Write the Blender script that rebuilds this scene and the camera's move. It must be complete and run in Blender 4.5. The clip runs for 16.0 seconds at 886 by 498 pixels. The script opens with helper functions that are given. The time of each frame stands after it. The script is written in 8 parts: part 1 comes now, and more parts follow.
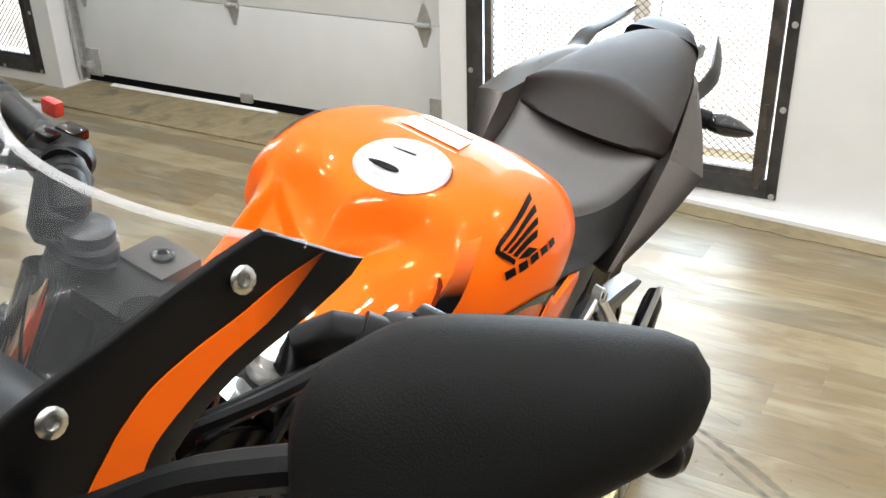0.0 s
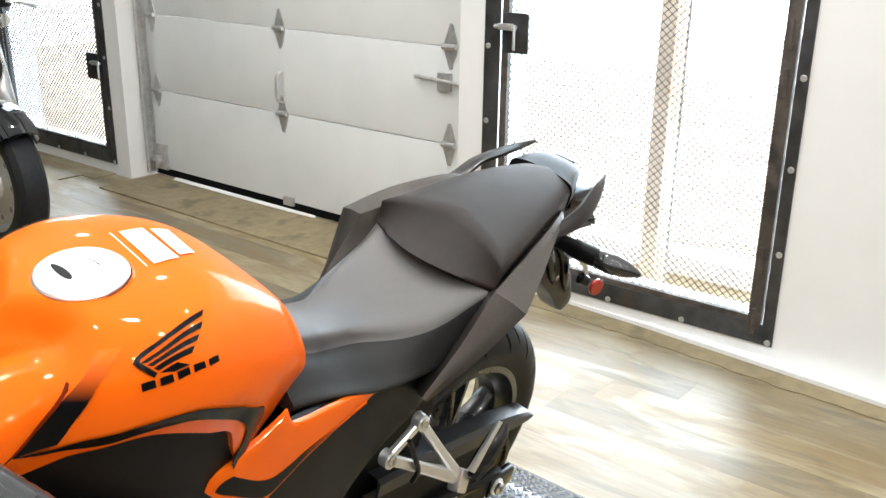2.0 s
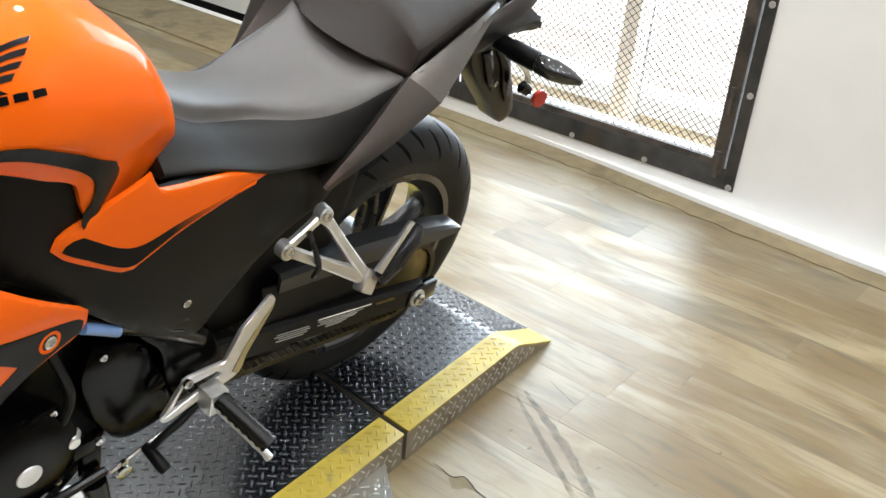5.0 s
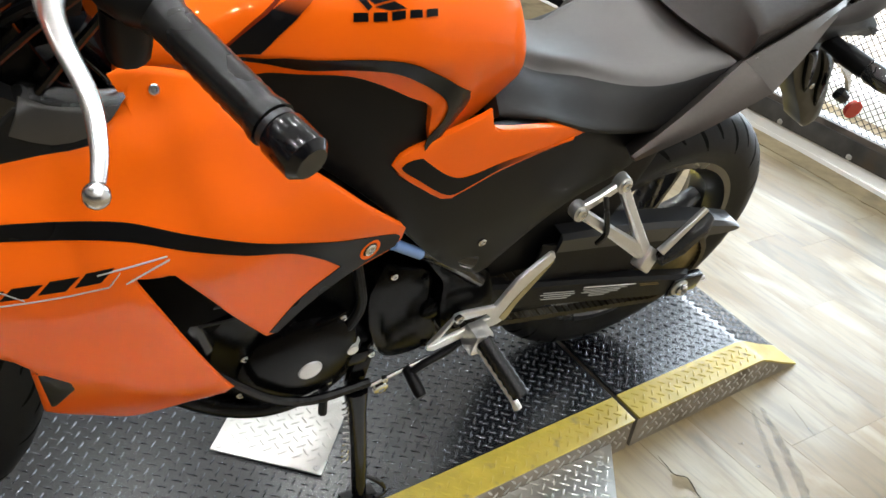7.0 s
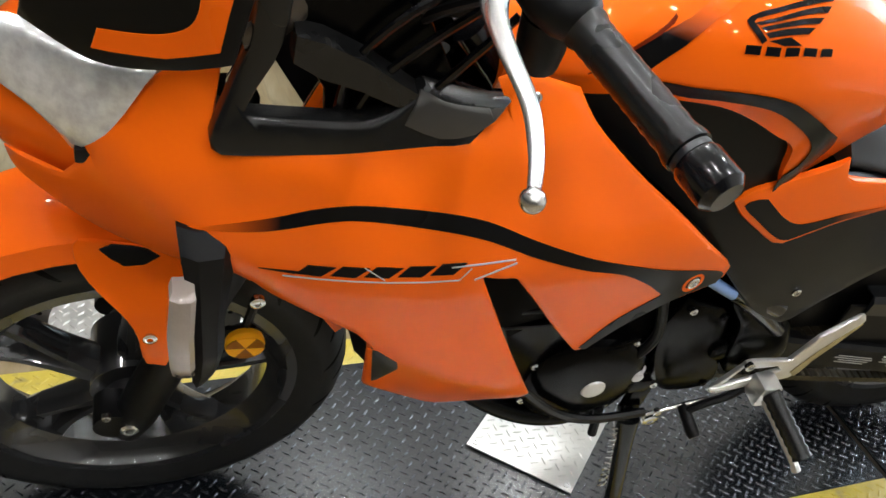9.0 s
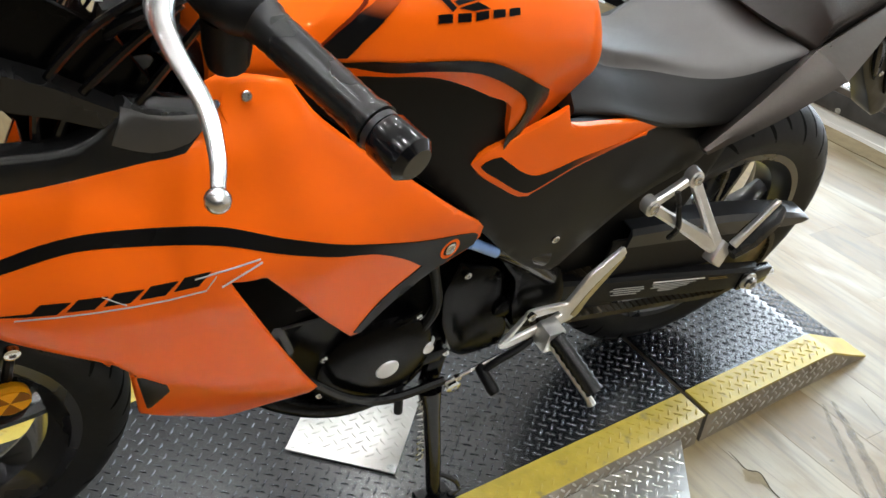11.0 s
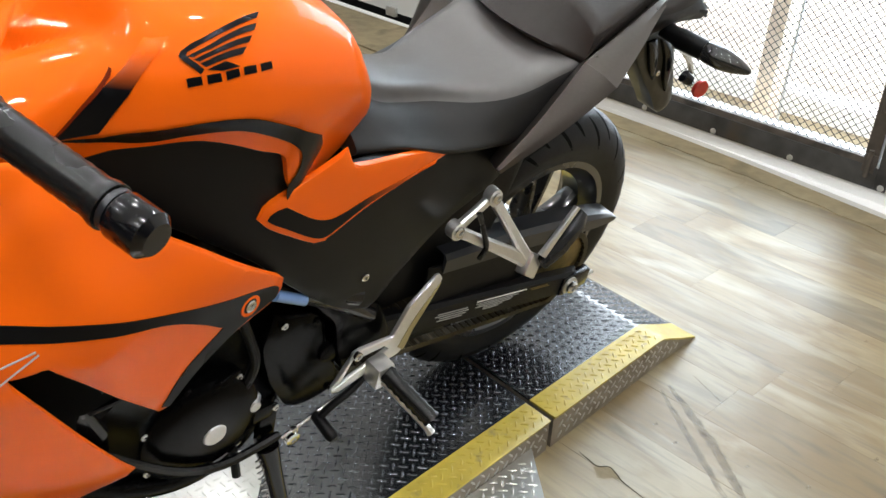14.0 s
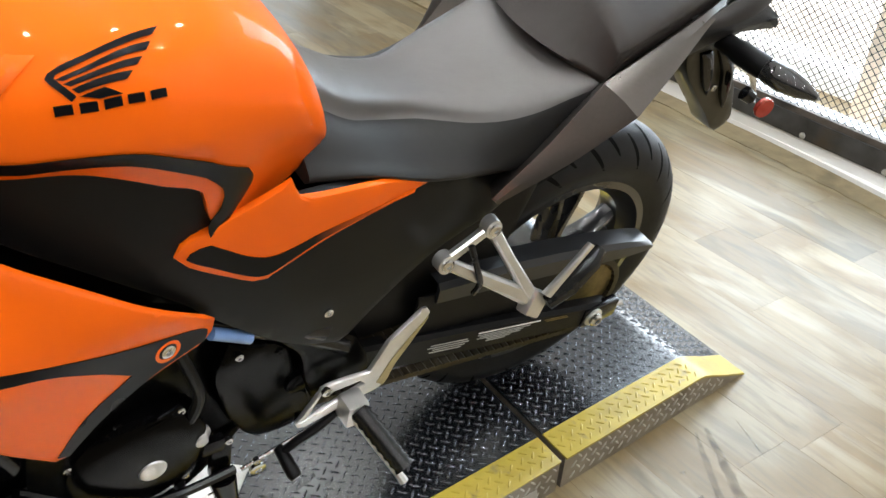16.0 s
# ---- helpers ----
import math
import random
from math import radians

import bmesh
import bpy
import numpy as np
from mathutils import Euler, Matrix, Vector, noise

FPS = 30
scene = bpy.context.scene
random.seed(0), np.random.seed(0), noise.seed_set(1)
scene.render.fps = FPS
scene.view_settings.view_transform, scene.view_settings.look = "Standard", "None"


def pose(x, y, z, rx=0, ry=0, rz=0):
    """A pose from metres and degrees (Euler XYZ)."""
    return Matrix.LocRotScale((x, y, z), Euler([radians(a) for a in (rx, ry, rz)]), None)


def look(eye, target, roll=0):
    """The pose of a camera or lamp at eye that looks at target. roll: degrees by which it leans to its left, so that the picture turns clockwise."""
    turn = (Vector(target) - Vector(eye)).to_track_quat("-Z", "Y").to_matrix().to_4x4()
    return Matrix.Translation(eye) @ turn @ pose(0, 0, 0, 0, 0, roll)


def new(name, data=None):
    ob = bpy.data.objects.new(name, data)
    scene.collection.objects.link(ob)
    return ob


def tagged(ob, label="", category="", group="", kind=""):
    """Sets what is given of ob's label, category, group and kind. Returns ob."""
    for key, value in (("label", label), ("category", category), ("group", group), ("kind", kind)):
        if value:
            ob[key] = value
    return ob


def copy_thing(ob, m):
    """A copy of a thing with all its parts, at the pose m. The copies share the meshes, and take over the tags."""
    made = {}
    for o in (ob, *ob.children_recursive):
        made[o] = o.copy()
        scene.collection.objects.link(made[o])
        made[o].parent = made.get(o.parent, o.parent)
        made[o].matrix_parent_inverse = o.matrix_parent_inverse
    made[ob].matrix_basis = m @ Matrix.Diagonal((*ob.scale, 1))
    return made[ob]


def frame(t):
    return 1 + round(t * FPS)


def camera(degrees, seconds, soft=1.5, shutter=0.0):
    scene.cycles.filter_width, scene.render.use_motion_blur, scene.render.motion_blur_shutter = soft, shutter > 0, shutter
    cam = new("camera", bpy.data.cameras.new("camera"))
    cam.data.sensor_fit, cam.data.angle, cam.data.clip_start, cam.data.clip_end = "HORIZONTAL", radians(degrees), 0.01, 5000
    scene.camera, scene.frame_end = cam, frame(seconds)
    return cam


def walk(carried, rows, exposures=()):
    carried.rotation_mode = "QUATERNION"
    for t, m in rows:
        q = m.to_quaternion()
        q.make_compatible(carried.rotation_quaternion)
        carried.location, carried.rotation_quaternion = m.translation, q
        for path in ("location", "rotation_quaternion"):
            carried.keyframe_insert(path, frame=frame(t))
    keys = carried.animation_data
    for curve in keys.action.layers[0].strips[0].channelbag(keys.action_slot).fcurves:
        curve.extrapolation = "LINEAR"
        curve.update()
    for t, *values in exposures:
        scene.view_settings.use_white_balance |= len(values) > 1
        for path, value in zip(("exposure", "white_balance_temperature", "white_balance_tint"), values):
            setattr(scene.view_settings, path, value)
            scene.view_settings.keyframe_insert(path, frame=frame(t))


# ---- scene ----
cam = camera(51.08, 16.0)
PATH = [
    (0.0, 1.5470, 0.5425, 1.3666, 64.107, 1.335, 120.382),
    (0.5, 1.3864, 0.5928, 1.3783, 63.364, 5.803, 122.723),
    (1.0, 1.2385, 0.7338, 1.3700, 64.358, 0.635, 132.937),
    (1.5, 1.2213, 0.8316, 1.3727, 69.080, 0.053, 130.746),
    (2.0, 1.3095, 0.9200, 1.3860, 71.066, -0.800, 128.856),
    (2.5, 1.2871, 0.9639, 1.3813, 71.856, -2.085, 130.959),
    (3.0, 1.2106, 0.9857, 1.3471, 69.308, -2.361, 130.533),
    (3.5, 1.1846, 0.9950, 1.3097, 66.779, -2.209, 129.095),
    (3.7, 1.1784, 0.9879, 1.2945, 65.378, -2.214, 128.701),
    (5.8, 1.2016, 0.9629, 1.2536, 61.378, -6.407, 133.025),
    (6.0, 1.2179, 0.9505, 1.2481, 61.021, -6.732, 135.037),
    (6.5, 1.2526, 0.9288, 1.2433, 60.153, -7.996, 141.329),
    (7.0, 1.2856, 0.9071, 1.2293, 58.888, -8.551, 146.419),
    (7.5, 1.3256, 0.8815, 1.2250, 58.659, -9.360, 153.496),
    (8.0, 1.3666, 0.8522, 1.2159, 57.808, -10.246, 160.195),
    (8.2, 1.3835, 0.8529, 1.2150, 57.438, -10.600, 162.431),
    (10.3, 1.3951, 0.8451, 1.2145, 56.800, -7.681, 160.128),
    (10.5, 1.3746, 0.8587, 1.2196, 57.588, -7.011, 156.519),
    (11.0, 1.3246, 0.8907, 1.2267, 58.656, -6.104, 148.083),
    (11.5, 1.2961, 0.9174, 1.2339, 59.643, -5.662, 142.726),
    (12.0, 1.2851, 0.9344, 1.2394, 60.621, -5.688, 140.103),
    (12.5, 1.2934, 0.9348, 1.2433, 61.237, -5.847, 141.170),
    (13.0, 1.2844, 0.9356, 1.2440, 61.348, -5.466, 139.786),
    (13.5, 1.2627, 0.9337, 1.2433, 60.941, -3.375, 136.619),
    (14.0, 1.2620, 0.9310, 1.2477, 61.355, -2.903, 136.517),
    (14.5, 1.2606, 0.9365, 1.2462, 61.314, -2.089, 135.751),
    (15.0, 1.2617, 0.9359, 1.2445, 60.527, -1.596, 134.632),
    (15.5, 1.1879, 0.9273, 1.2450, 62.437, -4.093, 139.088),
    (16.0, 1.0267, 0.8818, 1.2639, 58.430, -4.055, 143.976),
]
BETWEEN = [
    (0.3, look((1.461, 0.558, 1.378), (-0.010, -0.426, 0.446), -6.1)),
    (0.8, look((1.280, 0.674, 1.375), (-0.119, -0.466, 0.513), -0.9)),
    (15.8, look((1.091, 0.918, 1.246), (-0.018, -0.431, 0.272), 7.9)),
]
walk(cam, sorted([(t, pose(*row)) for t, *row in PATH] + BETWEEN, key=lambda row: row[0]),
     ((0.0, 0.12), (1.0, 0.12), (2.0, 0.20), (3.0, 0.17), (3.5, 0.13), (6.0, 0.02), (8.0, -0.08), (10.5, -0.10), (13.5, -0.17), (15.0, -0.10), (16.0, -0.02)))

# ---- world, sun, large lights ----
world = bpy.data.worlds.new("world")
scene.world = world
world.use_nodes = True
wn = world.node_tree.nodes
sky = wn.new("ShaderNodeTexSky")
sky.sky_type, sky.sun_disc = "NISHITA", False
sky.sun_elevation, sky.sun_rotation = radians(52), radians(0)
wn["Background"].inputs["Strength"].default_value = 0.15
world.node_tree.links.new(sky.outputs[0], wn["Background"].inputs[0])
sun_data = bpy.data.lights.new("sun", "SUN")
sun_data.energy, sun_data.angle, sun_data.color = 4.0, radians(10), (1.0, 0.96, 0.9)
sun = new("sun", sun_data)
sun.matrix_world = look((-1.6, 6, 8), (-2, 0, 0))


def window_light(y, z, w, h, power):
    """The sky's light in a window's opening, shining into the room."""
    data = bpy.data.lights.new("window_light", "AREA")
    data.shape, data.size, data.size_y, data.energy, data.color = "RECTANGLE", w, h, power, (0.62, 0.83, 1.0)
    ob = new("window_light", data)
    ob.matrix_world = look((-1.83, y, z), (0, y, z - 0.6))
    return ob


window_light(-0.62, 1.3, 1.1, 2.2, 52)
window_light(-4.5, 1.3, 1.1, 2.2, 62)

# ---- materials ----
def material(name, color, rough=0.5, metal=0.0, coat=0.0, vary=0.12, scale=30.0, bump=0.0, bump_scale=200.0, rough_vary=0.08,
             emit=0.0, object_random=0.0, stretch=(1, 1, 1), dirt=None, alpha=None, specular=0.5):
    """A surface with its colour varied at two scales, its gloss varied, and fine relief."""
    m = bpy.data.materials.new(name)
    m.use_nodes = True
    nt = m.node_tree
    nodes, links = nt.nodes, nt.links
    bsdf = nodes["Principled BSDF"]
    bsdf.inputs["Metallic"].default_value = metal
    bsdf.inputs["Coat Weight"].default_value = coat
    bsdf.inputs["Coat Roughness"].default_value = 0.03
    bsdf.inputs["Specular IOR Level"].default_value = specular
    geo = nodes.new("ShaderNodeTexCoord")
    mapping = nodes.new("ShaderNodeMapping")
    mapping.inputs["Scale"].default_value = stretch
    links.new(geo.outputs["Object"], mapping.inputs[0])
    big, fine = nodes.new("ShaderNodeTexNoise"), nodes.new("ShaderNodeTexNoise")
    big.inputs["Scale"].default_value, big.inputs["Detail"].default_value = scale * 0.15, 4
    fine.inputs["Scale"].default_value, fine.inputs["Detail"].default_value = scale, 6
    for n in (big, fine):
        links.new(mapping.outputs[0], n.inputs["Vector"])
    mix = nodes.new("ShaderNodeMath")
    mix.operation = "ADD"
    links.new(big.outputs[0], mix.inputs[0])
    links.new(fine.outputs[0], mix.inputs[1])
    ramp = nodes.new("ShaderNodeMapRange")
    ramp.inputs["From Min"].default_value, ramp.inputs["From Max"].default_value = 0.7, 1.3
    ramp.inputs["To Min"].default_value, ramp.inputs["To Max"].default_value = 1 - vary, 1 + vary
    links.new(mix.outputs[0], ramp.inputs["Value"])
    value = ramp.outputs[0]
    if object_random:
        info = nodes.new("ShaderNodeObjectInfo")
        r2 = nodes.new("ShaderNodeMapRange")
        r2.inputs["To Min"].default_value, r2.inputs["To Max"].default_value = 1 - object_random, 1 + object_random
        links.new(info.outputs["Random"], r2.inputs["Value"])
        mul = nodes.new("ShaderNodeMath")
        mul.operation = "MULTIPLY"
        links.new(value, mul.inputs[0])
        links.new(r2.outputs[0], mul.inputs[1])
        value = mul.outputs[0]
    tint = nodes.new("ShaderNodeVectorMath")
    tint.operation = "SCALE"
    tint.inputs[0].default_value = color[:3]
    links.new(value, tint.inputs["Scale"])
    out = tint.outputs[0]
    if dirt:
        spots = nodes.new("ShaderNodeTexNoise")
        spots.inputs["Scale"].default_value, spots.inputs["Detail"].default_value = dirt[1], 5
        links.new(geo.outputs["Object"], spots.inputs["Vector"])
        cut = nodes.new("ShaderNodeMapRange")
        cut.inputs["From Min"].default_value, cut.inputs["From Max"].default_value = dirt[2], dirt[2] + 0.12
        links.new(spots.outputs[0], cut.inputs["Value"])
        blend = nodes.new("ShaderNodeMix")
        blend.data_type = "RGBA"
        blend.inputs["B"].default_value = (*dirt[0], 1)
        links.new(cut.outputs[0], blend.inputs["Factor"])
        links.new(out, blend.inputs["A"])
        out = blend.outputs["Result"]
    links.new(out, bsdf.inputs["Base Color"])
    rr = nodes.new("ShaderNodeMapRange")
    rr.inputs["To Min"].default_value, rr.inputs["To Max"].default_value = max(0.02, rough - rough_vary), min(1, rough + rough_vary)
    links.new(big.outputs[0], rr.inputs["Value"])
    links.new(rr.outputs[0], bsdf.inputs["Roughness"])
    if bump:
        grain = nodes.new("ShaderNodeTexNoise")
        grain.inputs["Scale"].default_value, grain.inputs["Detail"].default_value = bump_scale, 3
        links.new(mapping.outputs[0], grain.inputs["Vector"])
        b = nodes.new("ShaderNodeBump")
        b.inputs["Strength"].default_value, b.inputs["Distance"].default_value = bump, 0.002
        links.new(grain.outputs[0], b.inputs["Height"])
        links.new(b.outputs[0], bsdf.inputs["Normal"])
    if emit:
        bsdf.inputs["Emission Color"].default_value = (*color[:3], 1)
        bsdf.inputs["Emission Strength"].default_value = emit
    return m


def glass_material(name, color, rough=0.0, solid=0.1):
    """Thin clear plastic or glass: mostly lets light through, with a gloss."""
    m = bpy.data.materials.new(name)
    m.use_nodes = True
    bsdf = m.node_tree.nodes["Principled BSDF"]
    bsdf.inputs["Base Color"].default_value = (*color, 1)
    bsdf.inputs["Roughness"].default_value = rough
    bsdf.inputs["Alpha"].default_value = solid
    bsdf.inputs["Coat Weight"].default_value = 0.3
    return m


def fade_material(name, dark, light, axis, start, end, rough=0.28, coat=0.0):
    """Printed film that fades from one ink to the other along an axis of its thing."""
    m = material(name, dark, rough=rough, coat=coat, vary=0.03, specular=0.1)
    nt = m.node_tree
    nodes, links = nt.nodes, nt.links
    co = nodes.new("ShaderNodeTexCoord")
    sep = nodes.new("ShaderNodeSeparateXYZ")
    links.new(co.outputs["Object"], sep.inputs[0])
    rng = nodes.new("ShaderNodeMapRange")
    rng.inputs["From Min"].default_value, rng.inputs["From Max"].default_value = start, end
    links.new(sep.outputs[axis], rng.inputs["Value"])
    mix = nodes.new("ShaderNodeMix")
    mix.data_type = "RGBA"
    mix.inputs["A"].default_value, mix.inputs["B"].default_value = (*dark, 1), (*light, 1)
    links.new(rng.outputs[0], mix.inputs["Factor"])
    links.new(mix.outputs["Result"], nodes["Principled BSDF"].inputs["Base Color"])
    return m


ORANGE = (0.93, 0.14, 0.005)
INK = (0.005, 0.005, 0.0055)
M_ORANGE = material("orange_paint", ORANGE, rough=0.4, coat=0.4, vary=0.03, scale=12, rough_vary=0.03, specular=0.04)
M_BLACK = material("satin_black_plastic", (0.0038, 0.0038, 0.0042), rough=0.42, vary=0.2, scale=60, bump=0.1, bump_scale=900, specular=0.16)
M_GLOSS = material("gloss_black_plastic", (0.004, 0.004, 0.005), rough=0.2, coat=0.25, vary=0.1, specular=0.25)
M_ENGINE = material("black_engine_paint", (0.002, 0.002, 0.0022), rough=0.2, vary=0.25, scale=50, bump=0.08, bump_scale=500, specular=0.07)
M_INK = material("black_decal_film", INK, rough=0.25, vary=0.04, specular=0.1)
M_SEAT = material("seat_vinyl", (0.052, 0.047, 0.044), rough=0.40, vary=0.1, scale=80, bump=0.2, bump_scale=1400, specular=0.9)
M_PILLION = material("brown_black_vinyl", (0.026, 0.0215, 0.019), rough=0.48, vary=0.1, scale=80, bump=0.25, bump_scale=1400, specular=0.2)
# painted shade on the rider seat's sides, plain dark cover on the cruiser
M_SEATSIDE = material("dark_and_shaded_seat_vinyl", (0.013, 0.0128, 0.0126), rough=0.5, vary=0.1, scale=80, bump=0.2, bump_scale=1400, specular=0.3)
M_COWL = material("grey_metallic_paint", (0.092, 0.081, 0.072), rough=0.29, metal=0.72, vary=0.06, scale=200, rough_vary=0.04)
M_RUBBER = material("tyre_rubber", (0.013, 0.0132, 0.0138), rough=0.52, vary=0.25, scale=40, bump=0.15, bump_scale=500, specular=0.22)
M_GRIP = material("grip_rubber", (0.009, 0.009, 0.009), rough=0.27, vary=0.2, scale=60, specular=0.35)
M_RIM = material("black_wheel_paint", (0.014, 0.014, 0.015), rough=0.28, coat=0.7, vary=0.15, specular=0.5)
M_ALLOY = material("cast_aluminium", (0.72, 0.72, 0.71), rough=0.34, metal=0.9, vary=0.1, scale=60, bump=0.06)
M_STEEL = material("bright_steel", (0.68, 0.68, 0.67), rough=0.22, metal=1.0, vary=0.08)
M_CHROME = material("chrome", (0.86, 0.86, 0.86), rough=0.06, metal=1.0, vary=0.03, rough_vary=0.03)
M_CAP = material("satin_cap_metal", (0.64, 0.64, 0.635), rough=0.3, metal=0.85, vary=0.03)
M_RED = material("red_reflector", (0.42, 0.022, 0.015), rough=0.2, coat=0.6, bump=0.5, bump_scale=300)
M_AMBER = material("amber_reflector", (0.95, 0.42, 0.01), rough=0.4, specular=0.1, bump=0.4, bump_scale=300)
M_LENS = material("clear_lamp_lens", (0.72, 0.72, 0.73), rough=0.16, metal=0.45, coat=1.0, vary=0.3, scale=70, bump=0.7, bump_scale=70)
M_SIGNALLENS = material("tinted_signal_lens", (0.30, 0.25, 0.22), rough=0.16, coat=0.8, bump=0.3, bump_scale=150)
M_DEEPAMBER = material("deep_amber_reflector", (0.3, 0.1, 0.005), rough=0.4, specular=0.1)
M_HANGER = material("olive_black_plastic", (0.022, 0.020, 0.012), rough=0.3, coat=0.2, vary=0.25, scale=40, specular=0.3)
M_TRAY = material("satin_grey_plastic", (0.045, 0.043, 0.040), rough=0.3, vary=0.15, specular=0.5)
M_TARNISH = material("tarnished_aluminium", (0.42, 0.36, 0.20), rough=0.38, metal=0.8, vary=0.2, scale=60)
M_SMOKE = material("smoked_lens", (0.02, 0.02, 0.02), rough=0.12, coat=0.7)
M_STICKER = material("white_sticker", (0.85, 0.84, 0.83), rough=0.4, vary=0.02)
M_SILVERINK = material("silver_decal_film", (0.6, 0.6, 0.62), rough=0.3, metal=0.4, vary=0.04)
M_GREYINK = material("grey_label_ink", (0.35, 0.35, 0.34), rough=0.5)
M_BRASS = material("gold_chain", (0.2, 0.15, 0.06), rough=0.45, metal=0.85, vary=0.3, scale=80)
M_CHAIN = material("oily_chain", (0.045, 0.036, 0.022), rough=0.45, metal=0.8, vary=0.4, scale=80)
M_BLUE = material("blue_clip", (0.16, 0.28, 0.55), rough=0.25, coat=0.4)
M_SCREEN = glass_material("clear_screen", (0.75, 0.78, 0.8), 0.03, 0.045)
M_SCREENLIP = glass_material("polished_screen_lip", (0.62, 0.62, 0.62), 0.25, 0.32)
M_MIRRORBACK = material("matt_charcoal_plastic", (0.0075, 0.0075, 0.0072), rough=0.62, vary=0.12, scale=40, bump=0.2, bump_scale=900, specular=0.12)
M_LEVER = material("polished_lever", (0.62, 0.62, 0.61), rough=0.24, metal=0.95, vary=0.05, rough_vary=0.04)
M_GRAB = material("dark_grey_metallic_paint", (0.035, 0.032, 0.031), rough=0.32, metal=0.6, vary=0.06, scale=200)
M_SATIN = material("satin_dark_plastic", (0.011, 0.012, 0.015), rough=0.34, vary=0.15, specular=0.6)
M_DISC = material("dull_disc_steel", (0.3, 0.3, 0.3), rough=0.35, metal=0.9, vary=0.15)
M_BACKWALL = material("grey_wall_paint", (0.16, 0.158, 0.155), rough=0.7, vary=0.04, scale=5, bump=0.1, bump_scale=160)
M_MIRROR = material("mirror", (0.9, 0.9, 0.9), rough=0.02, metal=1.0, vary=0.0, rough_vary=0.0)
M_WALL = material("white_wall_paint", (0.8, 0.795, 0.78), rough=0.62, vary=0.03, scale=6, bump=0.12, bump_scale=160)
M_DOOR = material("garage_door_paint", (0.73, 0.74, 0.73), rough=0.5, vary=0.04, scale=5, bump=0.1, bump_scale=260)
M_FRAME = material("raw_dark_steel", (0.075, 0.075, 0.078), rough=0.42, metal=0.6, vary=0.45, scale=14, bump=0.1, dirt=((0.09, 0.075, 0.06), 6, 0.62))
M_RUST = material("rusty_steel", (0.105, 0.09, 0.078), rough=0.55, metal=0.4, vary=0.4, scale=20, dirt=((0.05, 0.045, 0.042), 9, 0.5))
M_MESH = material("expanded_metal", (0.012, 0.012, 0.013), rough=0.6, vary=0.2, specular=0.2)
M_ZINC = material("zinc_hardware", (0.55, 0.55, 0.54), rough=0.45, metal=0.7, vary=0.2, scale=40)
M_CONCRETE = material("worn_concrete", (0.235, 0.185, 0.105), rough=0.75, vary=0.22, scale=18, bump=0.5, bump_scale=90, dirt=((0.13, 0.10, 0.055), 5, 0.55))
M_PLATE = material("black_tread_paint", (0.006, 0.007, 0.009), rough=0.24, vary=0.3, scale=20, dirt=((0.018, 0.018, 0.021), 10, 0.62), specular=0.78)
M_LUG = material("worn_tread_lug", (0.10, 0.104, 0.112), rough=0.22, metal=0.8, vary=0.5, scale=60)
M_YELLOW = material("yellow_safety_paint", (0.50, 0.385, 0.055), rough=0.35, vary=0.2, scale=24, dirt=((0.30, 0.24, 0.085), 26, 0.60))
M_SILVER = material("bare_tread_plate", (0.62, 0.61, 0.58), rough=0.3, metal=0.9, vary=0.12, scale=25)
M_SIDE = material("worn_side_plate", (0.30, 0.265, 0.215), rough=0.42, metal=0.55, vary=0.25, scale=25, dirt=((0.16, 0.13, 0.09), 8, 0.56))
M_SEAM = material("brown_orange_sealant", (0.16, 0.016, 0.002), rough=0.5, vary=0.1, specular=0.05)
M_BARE = material("dirty_floor_crack", (0.045, 0.035, 0.024), rough=0.8, vary=0.3, scale=60, specular=0.1)
M_DARK = material("dark_gap", (0.003, 0.003, 0.003), rough=0.8, specular=0.1)
M_OUTSIDE = material("pale_pavement", (0.8, 0.79, 0.77), rough=0.8, vary=0.1)
M_TANPOST = material("tan_timber_post", (0.74, 0.60, 0.47), rough=0.7, vary=0.15, scale=10)
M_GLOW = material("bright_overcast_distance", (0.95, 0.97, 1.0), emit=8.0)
M_LAMP = material("lamp_glow", (1.0, 0.95, 0.88), emit=22.0)
M_CEILING = material("white_ceiling_paint", (0.86, 0.86, 0.85), rough=0.7, vary=0.03, scale=4)
M_DARKPAINT = material("cruiser_black_paint", (0.008, 0.009, 0.012), rough=0.1, coat=1.0, vary=0.05)


